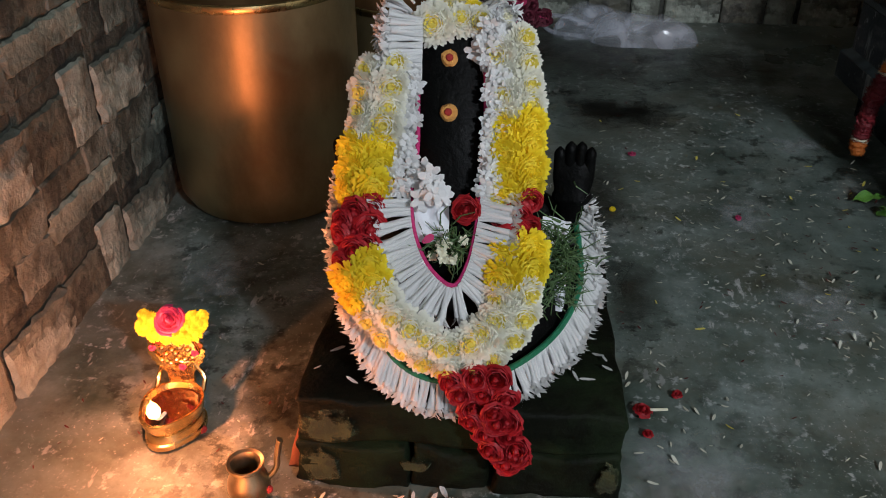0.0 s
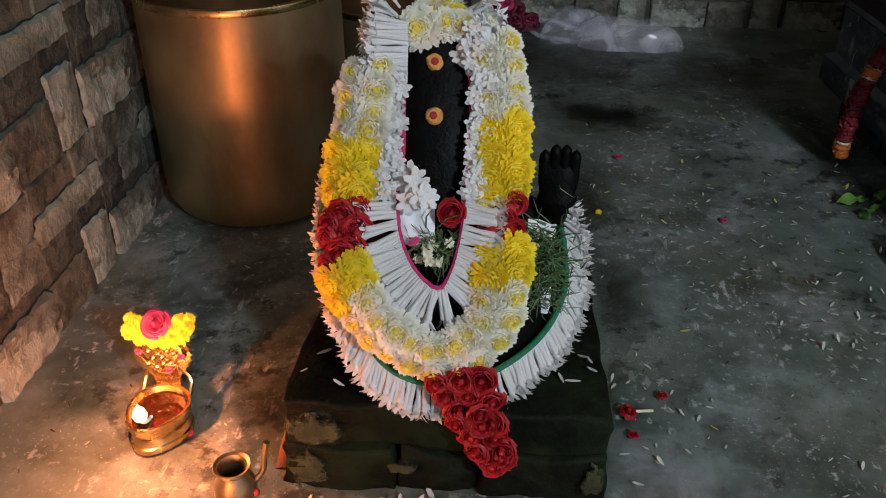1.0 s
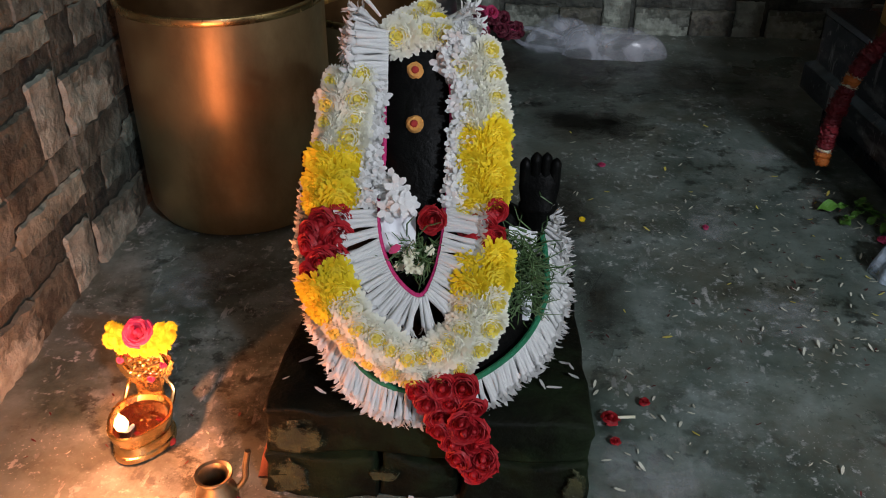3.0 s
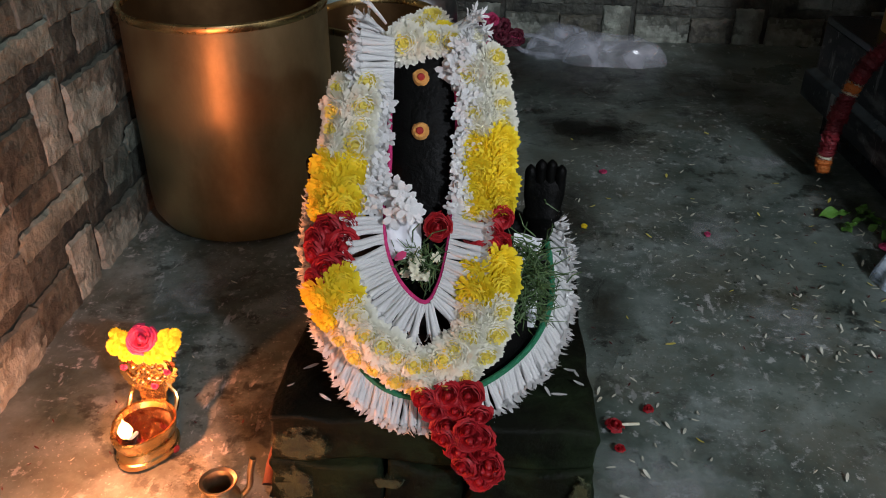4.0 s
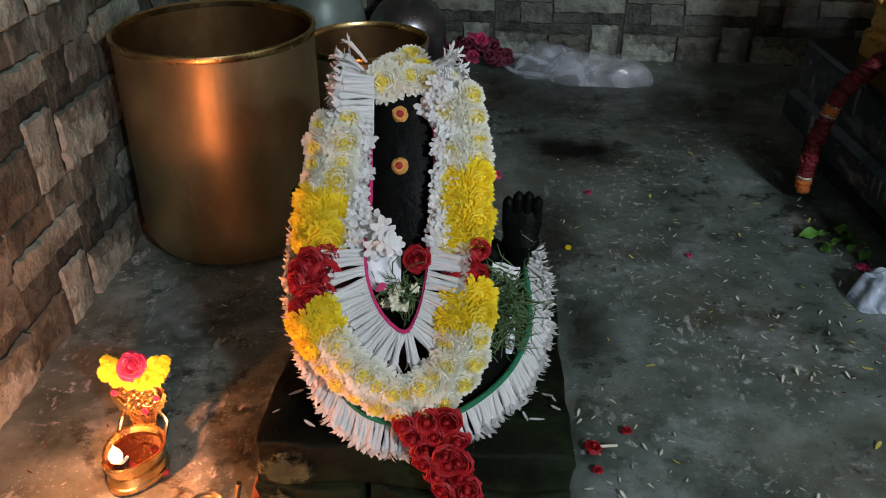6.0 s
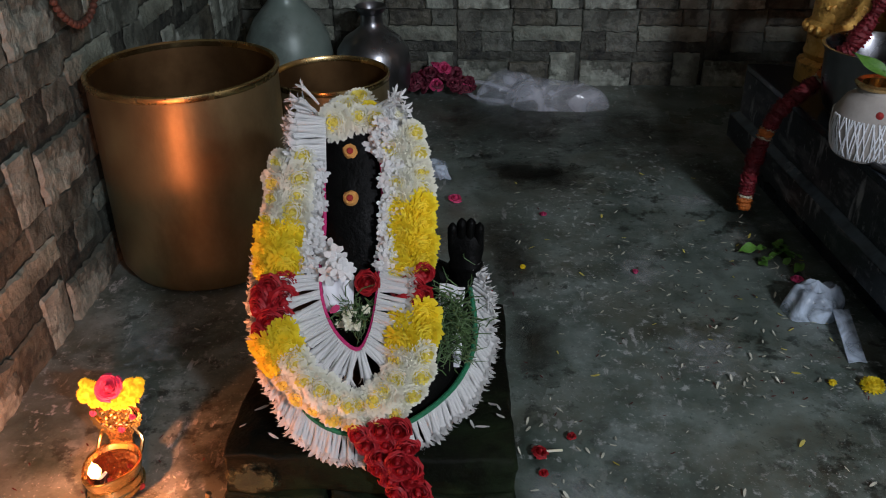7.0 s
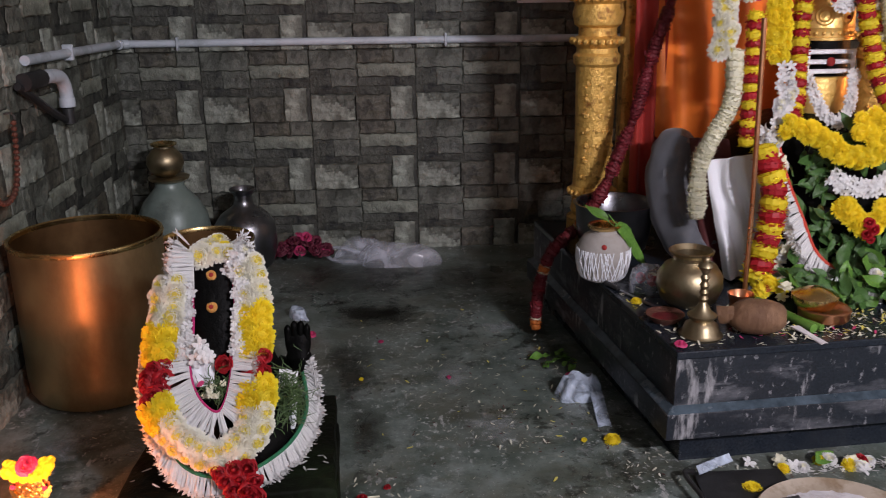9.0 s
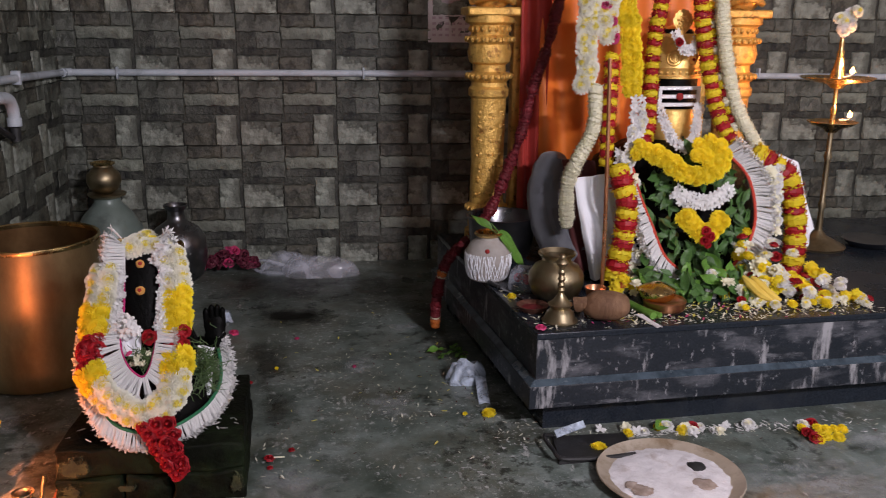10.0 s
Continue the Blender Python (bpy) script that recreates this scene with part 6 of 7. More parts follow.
def clustered(name, pts, step, meshes, size, width, label, per=2, face=(0, -1, 0.25), group="shrine garlands"):
    """A flat garland of open flowers that face the front."""
    P = spline(pts, step)
    ob = thing(name, P[-1], label, "garland", group)
    for p, t in zip(P, tangents(P)):
        n = Vector(face).normalized()
        side = t.cross(n).normalized()
        for k in range(per):
            q = p + side * width * ((k + 0.5) / per - 0.5) * 2 * dice.uniform(0.7, 1.2) + n * dice.uniform(-0.004, 0.008)
            inst("flower", dice.choice(meshes), facing(q, (n + Vector((dice.uniform(-0.5, 0.5), 0, dice.uniform(-0.5, 0.5))) + side * (k - (per - 1) / 2) * 0.4).normalized(), dice.uniform(0, 6), size * dice.uniform(0.85, 1.12)), ob)
    return ob


STRIPE = (TUFT_YELLOW, TUFT_RED)
strung("striped_garland", [(1.275, 2.10, 1.26), (1.252, 2.09, 1.09), (1.243, 2.07, 0.96), (1.228, 2.03, 0.84), (1.19, 1.98, 0.745)], 0.024, STRIPE, 0.066, "yellow and dark red striped flower garland")
strung("striped_garland", [(1.405, 2.10, 1.26), (1.432, 2.09, 1.09), (1.458, 2.07, 0.96), (1.485, 2.03, 0.84), (1.53, 1.98, 0.745)], 0.024, STRIPE, 0.066, "yellow and dark red striped flower garland")
strung("striped_garland", [(1.455, 2.13, 1.22), (1.49, 2.12, 1.08), (1.52, 2.10, 0.94), (1.555, 2.07, 0.80)], 0.030, (TUFT_YELLOW, TUFT_RED, TUFT_CREAM), 0.052, "thin yellow, red and cream flower garland")
strung("striped_garland", [(1.085, 2.02, 1.05), (1.08, 2.0, 0.92), (1.068, 1.97, 0.80), (1.065, 1.96, 0.71)], 0.024, STRIPE, 0.060, "yellow and dark red striped flower garland")
strung("thick_striped_garland", [(1.085, 1.88, 0.70), (1.105, 1.85, 0.60), (1.098, 1.84, 0.49), (1.072, 1.84, 0.355)], 0.034, STRIPE, 0.090, "thick yellow and dark red flower garland")
strung("thick_striped_garland", [(1.61, 1.98, 0.73), (1.70, 1.94, 0.66), (1.735, 1.92, 0.50), (1.73, 1.90, 0.345)], 0.034, STRIPE, 0.094, "thick yellow and dark red flower garland")
strung("cream_rope_garland", [(1.035, 2.02, 0.95), (1.03, 2.0, 0.83), (0.985, 2.0, 0.73), (0.95, 2.0, 0.64), (0.952, 2.0, 0.50)], 0.013, (TUFT_CREAM,), 0.060, "cream jasmine rope garland hanging free")
strung("cream_rope_garland", [(1.47, 2.09, 1.30), (1.505, 2.09, 1.08), (1.555, 2.07, 0.89), (1.63, 2.02, 0.74)], 0.013, (TUFT_CREAM,), 0.060, "cream jasmine rope garland hanging free")
clustered("white_bunch_garland", [(1.015, 2.05, 1.35), (1.005, 2.04, 1.18), (1.0, 2.03, 1.06), (1.0, 2.02, 0.955)], 0.026, CHRYS_WHITE, 0.056, 0.026, "thick hanging garland of white chrysanthemums")
clustered("white_bunch_garland", [(1.09, 2.05, 1.32), (1.07, 2.04, 1.2), (1.08, 2.04, 1.10)], 0.026, CHRYS_WHITE * 2 + [ROSE_PINK], 0.054, 0.022, "white chrysanthemum garland with a pink rose")
clustered("yellow_garland", [(1.13, 2.05, 1.25), (1.145, 2.04, 1.14), (1.155, 2.03, 1.04), (1.16, 2.02, 0.93)], 0.028, CHRYS_YELLOW, 0.056, 0.022, "hanging garland of yellow chrysanthemums")
clustered("white_blossom_garland", [(1.175, 2.0, 0.92), (1.17, 1.98, 0.85), (1.15, 1.95, 0.78), (1.12, 1.92, 0.73)], 0.018, STARS + CHRYS_PALE, 0.04, 0.024, "loose white blossom garland")
clustered("jasmine_necklace", [(1.283, 2.115, 0.895), (1.312, 2.09, 0.82), (1.345, 2.075, 0.765), (1.38, 2.065, 0.745), (1.408, 2.075, 0.775), (1.428, 2.095, 0.83), (1.438, 2.115, 0.895)], 0.010, STARS, 0.028, 0.012, "small white jasmine necklace round the stone", 3)
clustered("jasmine_necklace", [(1.338, 2.13, 1.13), (1.36, 2.12, 1.085), (1.385, 2.115, 1.07), (1.415, 2.12, 1.09), (1.43, 2.13, 1.13)], 0.011, STARS, 0.028, 0.012, "small white jasmine necklace round the stone", 3)
inst("rose", ROSES[0], facing((1.345, 2.105, 1.10), (0, -1, 0.2), 0, 0.034), thing("crown_rose", (1.345, 2.11, 1.10), "small dark rose tucked in the necklace", "flower"))
clustered("yellow_chest_garland", [(1.15, 1.90, 0.77), (1.225, 1.875, 0.745), (1.285, 1.86, 0.70), (1.345, 1.855, 0.685), (1.405, 1.86, 0.71), (1.43, 1.88, 0.755), (1.39, 1.89, 0.785), (1.345, 1.885, 0.765), (1.375, 1.87, 0.735)], 0.031, CHRYS_YELLOW, 0.052, 0.020, "yellow chrysanthemum garland across the stone", 2)
clustered("white_chest_garland", [(1.27, 1.87, 0.635), (1.31, 1.855, 0.61), (1.36, 1.85, 0.60), (1.41, 1.855, 0.61), (1.46, 1.87, 0.64)], 0.014, STARS, 0.034, 0.022, "white blossom garland across the stone", 3)
clustered("yellow_pendant", [(1.305, 1.85, 0.55), (1.335, 1.84, 0.515), (1.37, 1.835, 0.50), (1.405, 1.84, 0.515), (1.435, 1.85, 0.55)], 0.027, CHRYS_YELLOW, 0.056, 0.02, "yellow chrysanthemum pendant below the white garland", 2)
drop = thing("rose_drop", (1.37, 1.82, 0.5), "red rose at the middle of the yellow pendant", "flower")
for x, z, sz in ((1.366, 0.512, 0.036), (1.378, 0.494, 0.040), (1.364, 0.480, 0.036), (1.374, 0.466, 0.030)):
    inst("rose", dice.choice(ROSES), facing((x, 1.815, z), (dice.uniform(-0.5, 0.5), -1, dice.uniform(-0.1, 0.5)), z * 90, sz), drop)

# the fringe garland on its red thread, with the leaf garland inside
ring = spline([(1.135, 1.93, 0.735), (1.165, 1.90, 0.62), (1.205, 1.875, 0.52), (1.25, 1.86, 0.42), (1.31, 1.84, 0.372), (1.39, 1.83, 0.36), (1.47, 1.84, 0.375), (1.545, 1.87, 0.45), (1.57, 1.89, 0.55), (1.545, 1.92, 0.67), (1.47, 1.96, 0.755)], 0.0105)
big = thing("fringe_garland", (1.39, 1.83, 0.36), "wide white tuberose fringe garland on a red thread", "garland", "shrine garlands")
part("thread", tube(bmesh.new(), ring, 0.0055, 8), T_RED, big)
for p, t in zip(ring, tangents(ring)):
    out = Vector((p.x - 1.37, -0.04, (p.z - 0.60) * 0.8)).normalized()
    for k in range(2):
        d = (out + t * dice.uniform(-0.12, 0.12) + Vector((0, dice.uniform(-0.4, 0.0), 0))).normalized()
        q = p + t * 0.005 * k
        if q.z + d.z * 0.07 < PZ + 0.01:
            d.z = (PZ + 0.01 - q.z) / 0.07
            d.normalize()
        inst("tuberose", dice.choice(TUBEROSES), facing(q, d, dice.uniform(0, 6), (0.085, 0.085, 0.070 * dice.uniform(0.9, 1.1))), big)
leaf_ring = thing("leaf_garland", (1.37, 1.88, 0.36), "thick garland of dark green leaves on the shrine stone", "leaves", "shrine garlands")
for k in range(250):
    a = dice.uniform(0, 6.28)
    r = dice.uniform(0.35, 1.0) ** 0.7
    p = Vector((1.36 + 0.195 * r * math.cos(a), 0, 0.56 + 0.20 * r * math.sin(a)))
    p.y = 1.925 - 0.06 * (1 - r * r) + 0.15 * (p.z - 0.545) + dice.uniform(-0.02, 0.012)
    inst("leaf", dice.choice(LEAVES), facing(p, (dice.uniform(-0.9, 0.9), -1, dice.uniform(-0.3, 1.0)), dice.uniform(0, 6.28), dice.uniform(0.034, 0.066)), leaf_ring)
spray = thing("leaf_spray", (1.30, 1.75, PZ), "spray of fresh green leaves at the foot of the stone", "leaves", "shrine garlands")
for k in range(130):
    p = Vector((dice.uniform(1.16, 1.48), dice.uniform(1.68, 1.84), 0))
    p.z = PZ + 0.015 + dice.uniform(0, 0.08) * (p.y - 1.6) / 0.24
    inst("leaf", dice.choice(LEAVES + BETEL_LEAVES[:1]), facing(p, (dice.uniform(-0.8, 0.8), -0.8, dice.uniform(0.2, 1)), dice.uniform(0, 6.28), dice.uniform(0.045, 0.08)), spray)

TUFT_ORANGE = [tuft("orange_tuft", surface("orange_petal", (0.62, 0.16, 0.02), (0.80, 0.26, 0.05), 60, (0.55, 0.75), thin=0.25), 9)]

# the long maroon garland that runs down over the platform's edge
maroon = thing("maroon_garland", (0.55, 2.32, 0.05), "long dark red rope garland hanging over the platform edge", "garland", "shrine garlands")
path = spline([(1.03, 2.33, 1.42), (0.985, 2.33, 1.24), (0.945, 2.33, 1.07), (0.90, 2.33, 0.93), (0.86, 2.33, 0.76), (0.82, 2.34, 0.64), (0.765, 2.34, 0.50), (0.70, 2.335, 0.395), (0.645, 2.33, 0.345), (0.598, 2.325, 0.30), (0.570, 2.322, 0.23), (0.553, 2.322, 0.14), (0.549, 2.322, 0.055)], 0.0125)
for i, (p, t) in enumerate(zip(path, tangents(path))):
    k = i % 15
    if k in (12, 14):
        if p.z < 0.42:
            inst("pale_band", dice.choice(TUFT_CREAM), facing(p, t, i, (0.044, 0.044, 0.018)), maroon)
        else:
            inst("dark_band", dice.choice(TUFT_MAROON), facing(p, t, i, 0.032), maroon)
    elif k == 13:
        inst("middle_band", dice.choice(TUFT_ORANGE if p.z < 0.42 else TUFT_MAROON), facing(p, t, i, 0.048 if p.z < 0.42 else 0.036), maroon)
    else:
        inst("petal_ring", dice.choice(TUFT_MAROON), facing(p, (t + Vector((dice.uniform(-0.5, 0.5), dice.uniform(-0.5, 0.5), dice.uniform(-0.5, 0.5)))).normalized(), i, 0.050 * dice.uniform(0.88, 1.12)), maroon)
inst("tip_flower", TUFT_ORANGE[0], facing((0.549, 2.315, 0.040), (0, -0.4, -1), 0, 0.042), maroon)
part("thread", tube(bmesh.new(), path, 0.008, 6), RED_CLOTH, maroon)

staff = thing("copper_staff", (1.002, 1.745, PZ), "slim copper staff standing upright on the platform", "staff")
part("shaft", rod([(1.002, 1.745, PZ), (1.0, 1.745, 0.6), (0.985, 1.745, 1.09)], 0.0065, 10, 0.05), COPPER, staff)
part("foot", turned([(0, 0), (0.02, 0), (0.02, 0.006), (0.008, 0.014), (0.0065, 0.03)], (1.002, 1.745, PZ), 18), COPPER, staff)

# ---- vessels and offerings on the platform ----
kx, ky = 0.690, 2.03
kal = thing("kalasha_pot", (kx, ky, PZ), "thread-wrapped white kalasha pot with a brass rim and leaf", "pot")
prof = [(0, 0.0), (0.062, 0.0), (0.072, 0.02), (0.079, 0.06), (0.078, 0.095), (0.060, 0.125), (0.040, 0.138), (0.037, 0.150)]
pot_body = part("body", turned(prof, (kx, ky, PZ), 40), surface("whitewashed_pot", (0.26, 0.235, 0.205), (0.42, 0.39, 0.36), 12, (0.6, 0.8), 0, 0.2, 80), kal)
for s in (-1, 1):
    for k in range(46):
        a0 = 2 * math.pi * k / 46 + dice.uniform(-0.05, 0.05)
        twist = dice.uniform(0.1, 0.42)
        pts = []
        for j in range(8):
            z = 0.006 + 0.088 * j / 7
            r = float(np.interp(z, [q[1] for q in prof], [q[0] for q in prof])) + 0.0012
            a = a0 + s * twist * j / 7
            pts.append((kx + r * math.cos(a), ky + r * math.sin(a), PZ + z))
        part("thread", tube(bmesh.new(), pts, 0.0014, 5), WHITE_CLOTH, pot_body)
part("rim", turned([(0.037, 0.146), (0.046, 0.150), (0.050, 0.157), (0.044, 0.162), (0.034, 0.158), (0.034, 0.12), (0, 0.11)], (kx, ky, PZ), 36), BRASS, kal)
part("red_mark", ball(bmesh.new(), (kx - 0.015, ky - 0.064, PZ + 0.108), 0.009), KUMKUM, kal)
leaf_a = leaf_mesh("long_leaf", BETEL, 9, 0.34, 0.05)
inst("leaf", leaf_a, facing((kx + 0.03, ky - 0.02, PZ + 0.165), (0.5, -0.9, 0.5), -0.95, 0.16), kal, "long fresh green leaf")
inst("leaf", leaf_a, facing((kx + 0.01, ky - 0.01, PZ + 0.17), (0.2, -0.8, 0.7), 2.2, 0.09), kal, "long fresh green leaf")
bowl = thing("steel_basin", (0.785, 2.27, PZ), "wide stainless steel basin behind the kalasha pot", "basin")
part("body", turned([(0, 0.001), (0.09, 0.001), (0.105, 0.02), (0.118, 0.08), (0.122, 0.15), (0.130, 0.162), (0.131, 0.166), (0.124, 0.166), (0.114, 0.15), (0.108, 0.08), (0.095, 0.02), (0, 0.012)], (0.785, 2.27, PZ), 48), STEEL, bowl)
bx, by = 0.862, 1.78
urn = thing("brass_urn", (bx, by, PZ), "round aged brass water pot with a flared mouth", "pot")
part("body", turned([(0, 0.001), (0.05, 0.001), (0.075, 0.02), (0.088, 0.055), (0.086, 0.085), (0.068, 0.112), (0.052, 0.120), (0.046, 0.128), (0.048, 0.140)], (bx, by, PZ), 44), BRASS_OLD, urn)
part("rim", turned([(0.046, 0.136), (0.058, 0.146), (0.060, 0.152), (0.055, 0.155), (0.044, 0.142), (0.044, 0.11), (0, 0.09)], (bx, by, PZ), 44), BRASS_OLD, urn)
dx, dy = 0.818, 1.565
bell = thing("brass_hand_lamp", (dx, dy, PZ), "tall slim brass lamp stand with a wide stepped foot", "lamp stand")
part("foot", turned([(0, 0), (0.052, 0), (0.054, 0.006), (0.046, 0.012), (0.040, 0.030), (0.026, 0.042), (0.034, 0.050), (0.036, 0.056), (0.022, 0.066), (0.014, 0.08)], (dx, dy, PZ), 36), BRASS_OLD, bell)
part("stem", turned([(0.014, 0.078), (0.009, 0.09), (0.013, 0.098), (0.008, 0.106), (0.012, 0.114), (0.008, 0.122), (0.012, 0.132), (0.0075, 0.142), (0.011, 0.152), (0.007, 0.16), (0.012, 0.172)], (dx, dy, PZ), 20), BRASS_OLD, bell)
part("finial", ball(turned([(0.012, 0.170), (0.019, 0.180), (0.015, 0.188), (0.006, 0.194)], (dx, dy, PZ), 20), (dx, dy, PZ + 0.196), 0.011), BRASS_OLD, bell)
nut = thing("coconut", (0.955, 1.565, PZ), "brown husked coconut with a tuft of fibre", "coconut")
bm = bmesh.new()
lathe(bm, [(0.045 * math.sin(math.pi * k / 12) ** 0.8 if 0 < k < 12 else 0, 0.070 * -math.cos(math.pi * k / 12)) for k in range(13)], m=Matrix.Translation((0.955, 1.56, PZ + 0.047)) @ Matrix.Rotation(radians(84), 4, "Y") @ Matrix.Rotation(0.4, 4, "X"), segs=24)
part("shell", roughen(bm, 0.004, 40), COIR, nut)
part("tuft", roughen(rod([(0.905, 1.572, PZ + 0.050), (0.88, 1.582, PZ + 0.046), (0.862, 1.59, PZ + 0.042)], 0.02, 10, 0.01), 0.008, 60), COIR, nut)
tumbler = thing("copper_tumbler", (0.95, 1.64, PZ), "small copper tumbler behind the coconut", "cup")
part("body", turned([(0, 0), (0.028, 0), (0.030, 0.02), (0.026, 0.05), (0.033, 0.075), (0.030, 0.075), (0.023, 0.05), (0, 0.01)], (0.95, 1.65, PZ), 28), COPPER, tumbler)
saucer = thing("clay_saucer", (0.755, 1.66, PZ), "dark brown clay saucer with dark red petals", "saucer")
part("dish", turned([(0, 0), (0.03, 0), (0.045, 0.014), (0.050, 0.022), (0.046, 0.022), (0.03, 0.01), (0, 0.008)], (0.76, 1.665, PZ), 30), RUDRAKSHA, saucer)
part("powder", turned([(0, 0.016), (0.02, 0.014), (0.036, 0.0125)], (0.76, 1.665, PZ), 20), P_DARK_RED, saucer)
tin = thing("brass_box", (1.155, 1.63, PZ), "two-tier brass offering box holding petals", "box")
part("lower_dish", turned([(0, 0), (0.05, 0), (0.062, 0.01), (0.066, 0.035), (0.062, 0.038), (0.055, 0.03), (0, 0.02)], (1.165, 1.63, PZ), 36), COPPER, tin)
part("upper_dish", turned([(0, 0.03), (0.045, 0.034), (0.056, 0.05), (0.058, 0.065), (0.054, 0.068), (0.04, 0.075), (0.02, 0.084), (0, 0.088)], (1.145, 1.645, PZ), 36), BRASS, tin)
pack = thing("plastic_packet", (0.78, 1.90, PZ), "small clear plastic packet with flowers inside", "packet")
bm = crumpled(0.785, 1.905, 0.055, 0.05, 0.085, 31.0, 36)
for v in bm.verts:
    v.co.z += PZ
part("film", bm, FILM, pack, smooth=70)
for k in range(6):
    inst("flower", dice.choice([ROSES[0], CHRYS_WHITE[0]]), facing((0.785 + dice.uniform(-0.02, 0.02), 1.90 + dice.uniform(-0.02, 0.02), PZ + 0.03), (dice.uniform(-0.5, 0.5), -1, 0.6), k, 0.035), pack)
knife = thing("steel_knife", (0.73, 1.83, PZ), "thin steel knife lying on the platform", "knife")
part("blade", prism([(0.700, 1.895), (0.707, 1.90), (0.770, 1.755), (0.758, 1.755)], PZ + 0.003, PZ + 0.006), STEEL, knife, smooth=0)
part("handle", rod([(0.703, 1.898, PZ + 0.007), (0.690, 1.93, PZ + 0.007), (0.680, 1.955, PZ + 0.007)], 0.007, 8), BLACK_RUBBER, knife)
for pts, r in (([(1.04, 1.75, PZ + 0.012), (1.07, 1.66, PZ + 0.012), (1.10, 1.545, PZ + 0.012)], 0.012), ([(1.06, 1.72, PZ + 0.010), (1.085, 1.62, PZ + 0.012), (1.125, 1.55, PZ + 0.010)], 0.010)):
    stem = thing("green_stalk", pts[1], "cut green banana stalk lying on the platform", "stalk", "green stalks")
    part("stalk", rod(pts, r, 10), BETEL, stem)
part("peel", cloth([(1.05, 1.575, PZ + 0.01), (1.075, 1.575, PZ + 0.012), (1.10, 1.478, PZ + 0.004), (1.085, 1.478, PZ + 0.004)], 5, 8, 0.6, 0.003, (0, -0.2, 1)), PAPER, stem)
bunch = thing("bananas", (1.47, 1.66, PZ), "small bunch of ripe yellow bananas", "fruit")
for k in range(2):
    o = Vector((1.485 + 0.026 * k, 1.66 - 0.006 * k, PZ))
    P = spline([o + Vector((-0.03, 0.05, 0.075)), o + Vector((-0.02, 0.025, 0.06)), o + Vector((0.0, -0.01, 0.036)), o + Vector((0.03, -0.035, 0.02))], 0.008)
    part("banana", tube(bmesh.new(), P, [0.004 + 0.0115 * min(1, math.sin(math.pi * (i + 0.6) / len(P)) * 1.3) for i in range(len(P))], 8), BANANA, bunch)

mix = [(CHRYS_YELLOW[0], 0.045), (CHRYS_WHITE[0], 0.045), (ROSES[0], 0.04), (CHRYS_PALE[1], 0.042), (CREAM_STARS[0], 0.04), (TUFT_YELLOW[0], 0.05)]
cream_mix = CHRYS_WHITE + CREAM_STARS + [CHRYS_YELLOW[1]]
offering = thing("offered_flowers", (1.5, 1.72, PZ), "mixed loose flowers heaped at the foot of the stone", "flower bunch")
for x0, x1, y0, y1, n, top in ((1.36, 1.62, 1.66, 1.86, 46, 0.06), (1.55, 1.78, 1.62, 1.90, 40, 0.05), (1.06, 1.16, 1.74, 1.86, 16, 0.04), (1.66, 1.82, 1.58, 1.68, 8, 0.01), (1.48, 1.66, 1.76, 1.88, 34, 0.17)):
    for _ in range(n):
        mesh, s = dice.choice(mix)
        inst("flower", mesh, facing((dice.uniform(x0, x1), dice.uniform(y0, y1), PZ + 0.008 + dice.uniform(0, top)), (dice.uniform(-0.6, 0.6), dice.uniform(-1, 0), 1), dice.uniform(0, 6), s * dice.uniform(0.85, 1.15)), offering)
for _ in range(70):
    u = dice.random()
    inst("flower", dice.choice(cream_mix), facing((1.50 + 0.17 * u + dice.uniform(-0.02, 0.02), 1.76 + dice.uniform(-0.05, 0.06), PZ + 0.012 + dice.uniform(0.0, 0.13) * (1 - u)), (dice.uniform(-0.6, 0.6), -1, dice.uniform(0.1, 1)), dice.uniform(0, 6), dice.uniform(0.032, 0.046)), offering)
for _ in range(36):
    inst("flower", dice.choice(cream_mix + ROSES[:1]), facing((dice.uniform(1.40, 1.84), dice.uniform(1.58, 1.68), PZ + 0.006 + dice.uniform(0, 0.012)), (dice.uniform(-0.6, 0.6), -0.6, 1), dice.uniform(0, 6), dice.uniform(0.022, 0.036)), offering)
white_side = thing("white_side_flowers", (1.13, 1.86, PZ), "white blossoms filling the space beside the fringe", "flower bunch")
for _ in range(90):
    t = dice.random()
    left_side = dice.random() < 0.5
    x = (1.125 + 0.05 * t) if left_side else (1.64 - 0.01 * t)
    inst("blossom", dice.choice(CHRYS_PALE + CREAM_STARS), facing((x + dice.uniform(-0.022, 0.022), 1.89 + 0.03 * (1 - t) + dice.uniform(-0.012, 0.012), 0.70 - 0.36 * t), (dice.uniform(-0.5, 0.5), -1, dice.uniform(0, 0.6)), dice.uniform(0, 6), 0.042), white_side)
strewn("strewn_rice", ((0.72, 0.95, 1.49, 1.75, PZ, 80), (1.0, 1.45, 1.50, 1.66, PZ, 240), (1.45, 1.85, 1.53, 1.70, PZ, 200), (0.70, 0.80, 1.75, 1.95, PZ, 12)), P_CREAM, "pale petals and rice strewn over the platform top", (0.009, 0.023), 8)
strewn("strewn_rice", ((1.1, 1.75, 1.52, 1.66, PZ, 30), (0.9, 1.1, 1.5, 1.6, PZ, 14)), P_PINK, "pink petals strewn over the platform top", (0.012, 0.022), 9)
strewn("strewn_rice", ((1.0, 1.80, 1.52, 1.68, PZ, 130), (0.70, 0.76, 1.70, 1.80, PZ, 8)), P_PALE_YELLOW, "yellow petals strewn over the platform top", (0.012, 0.02), 10)
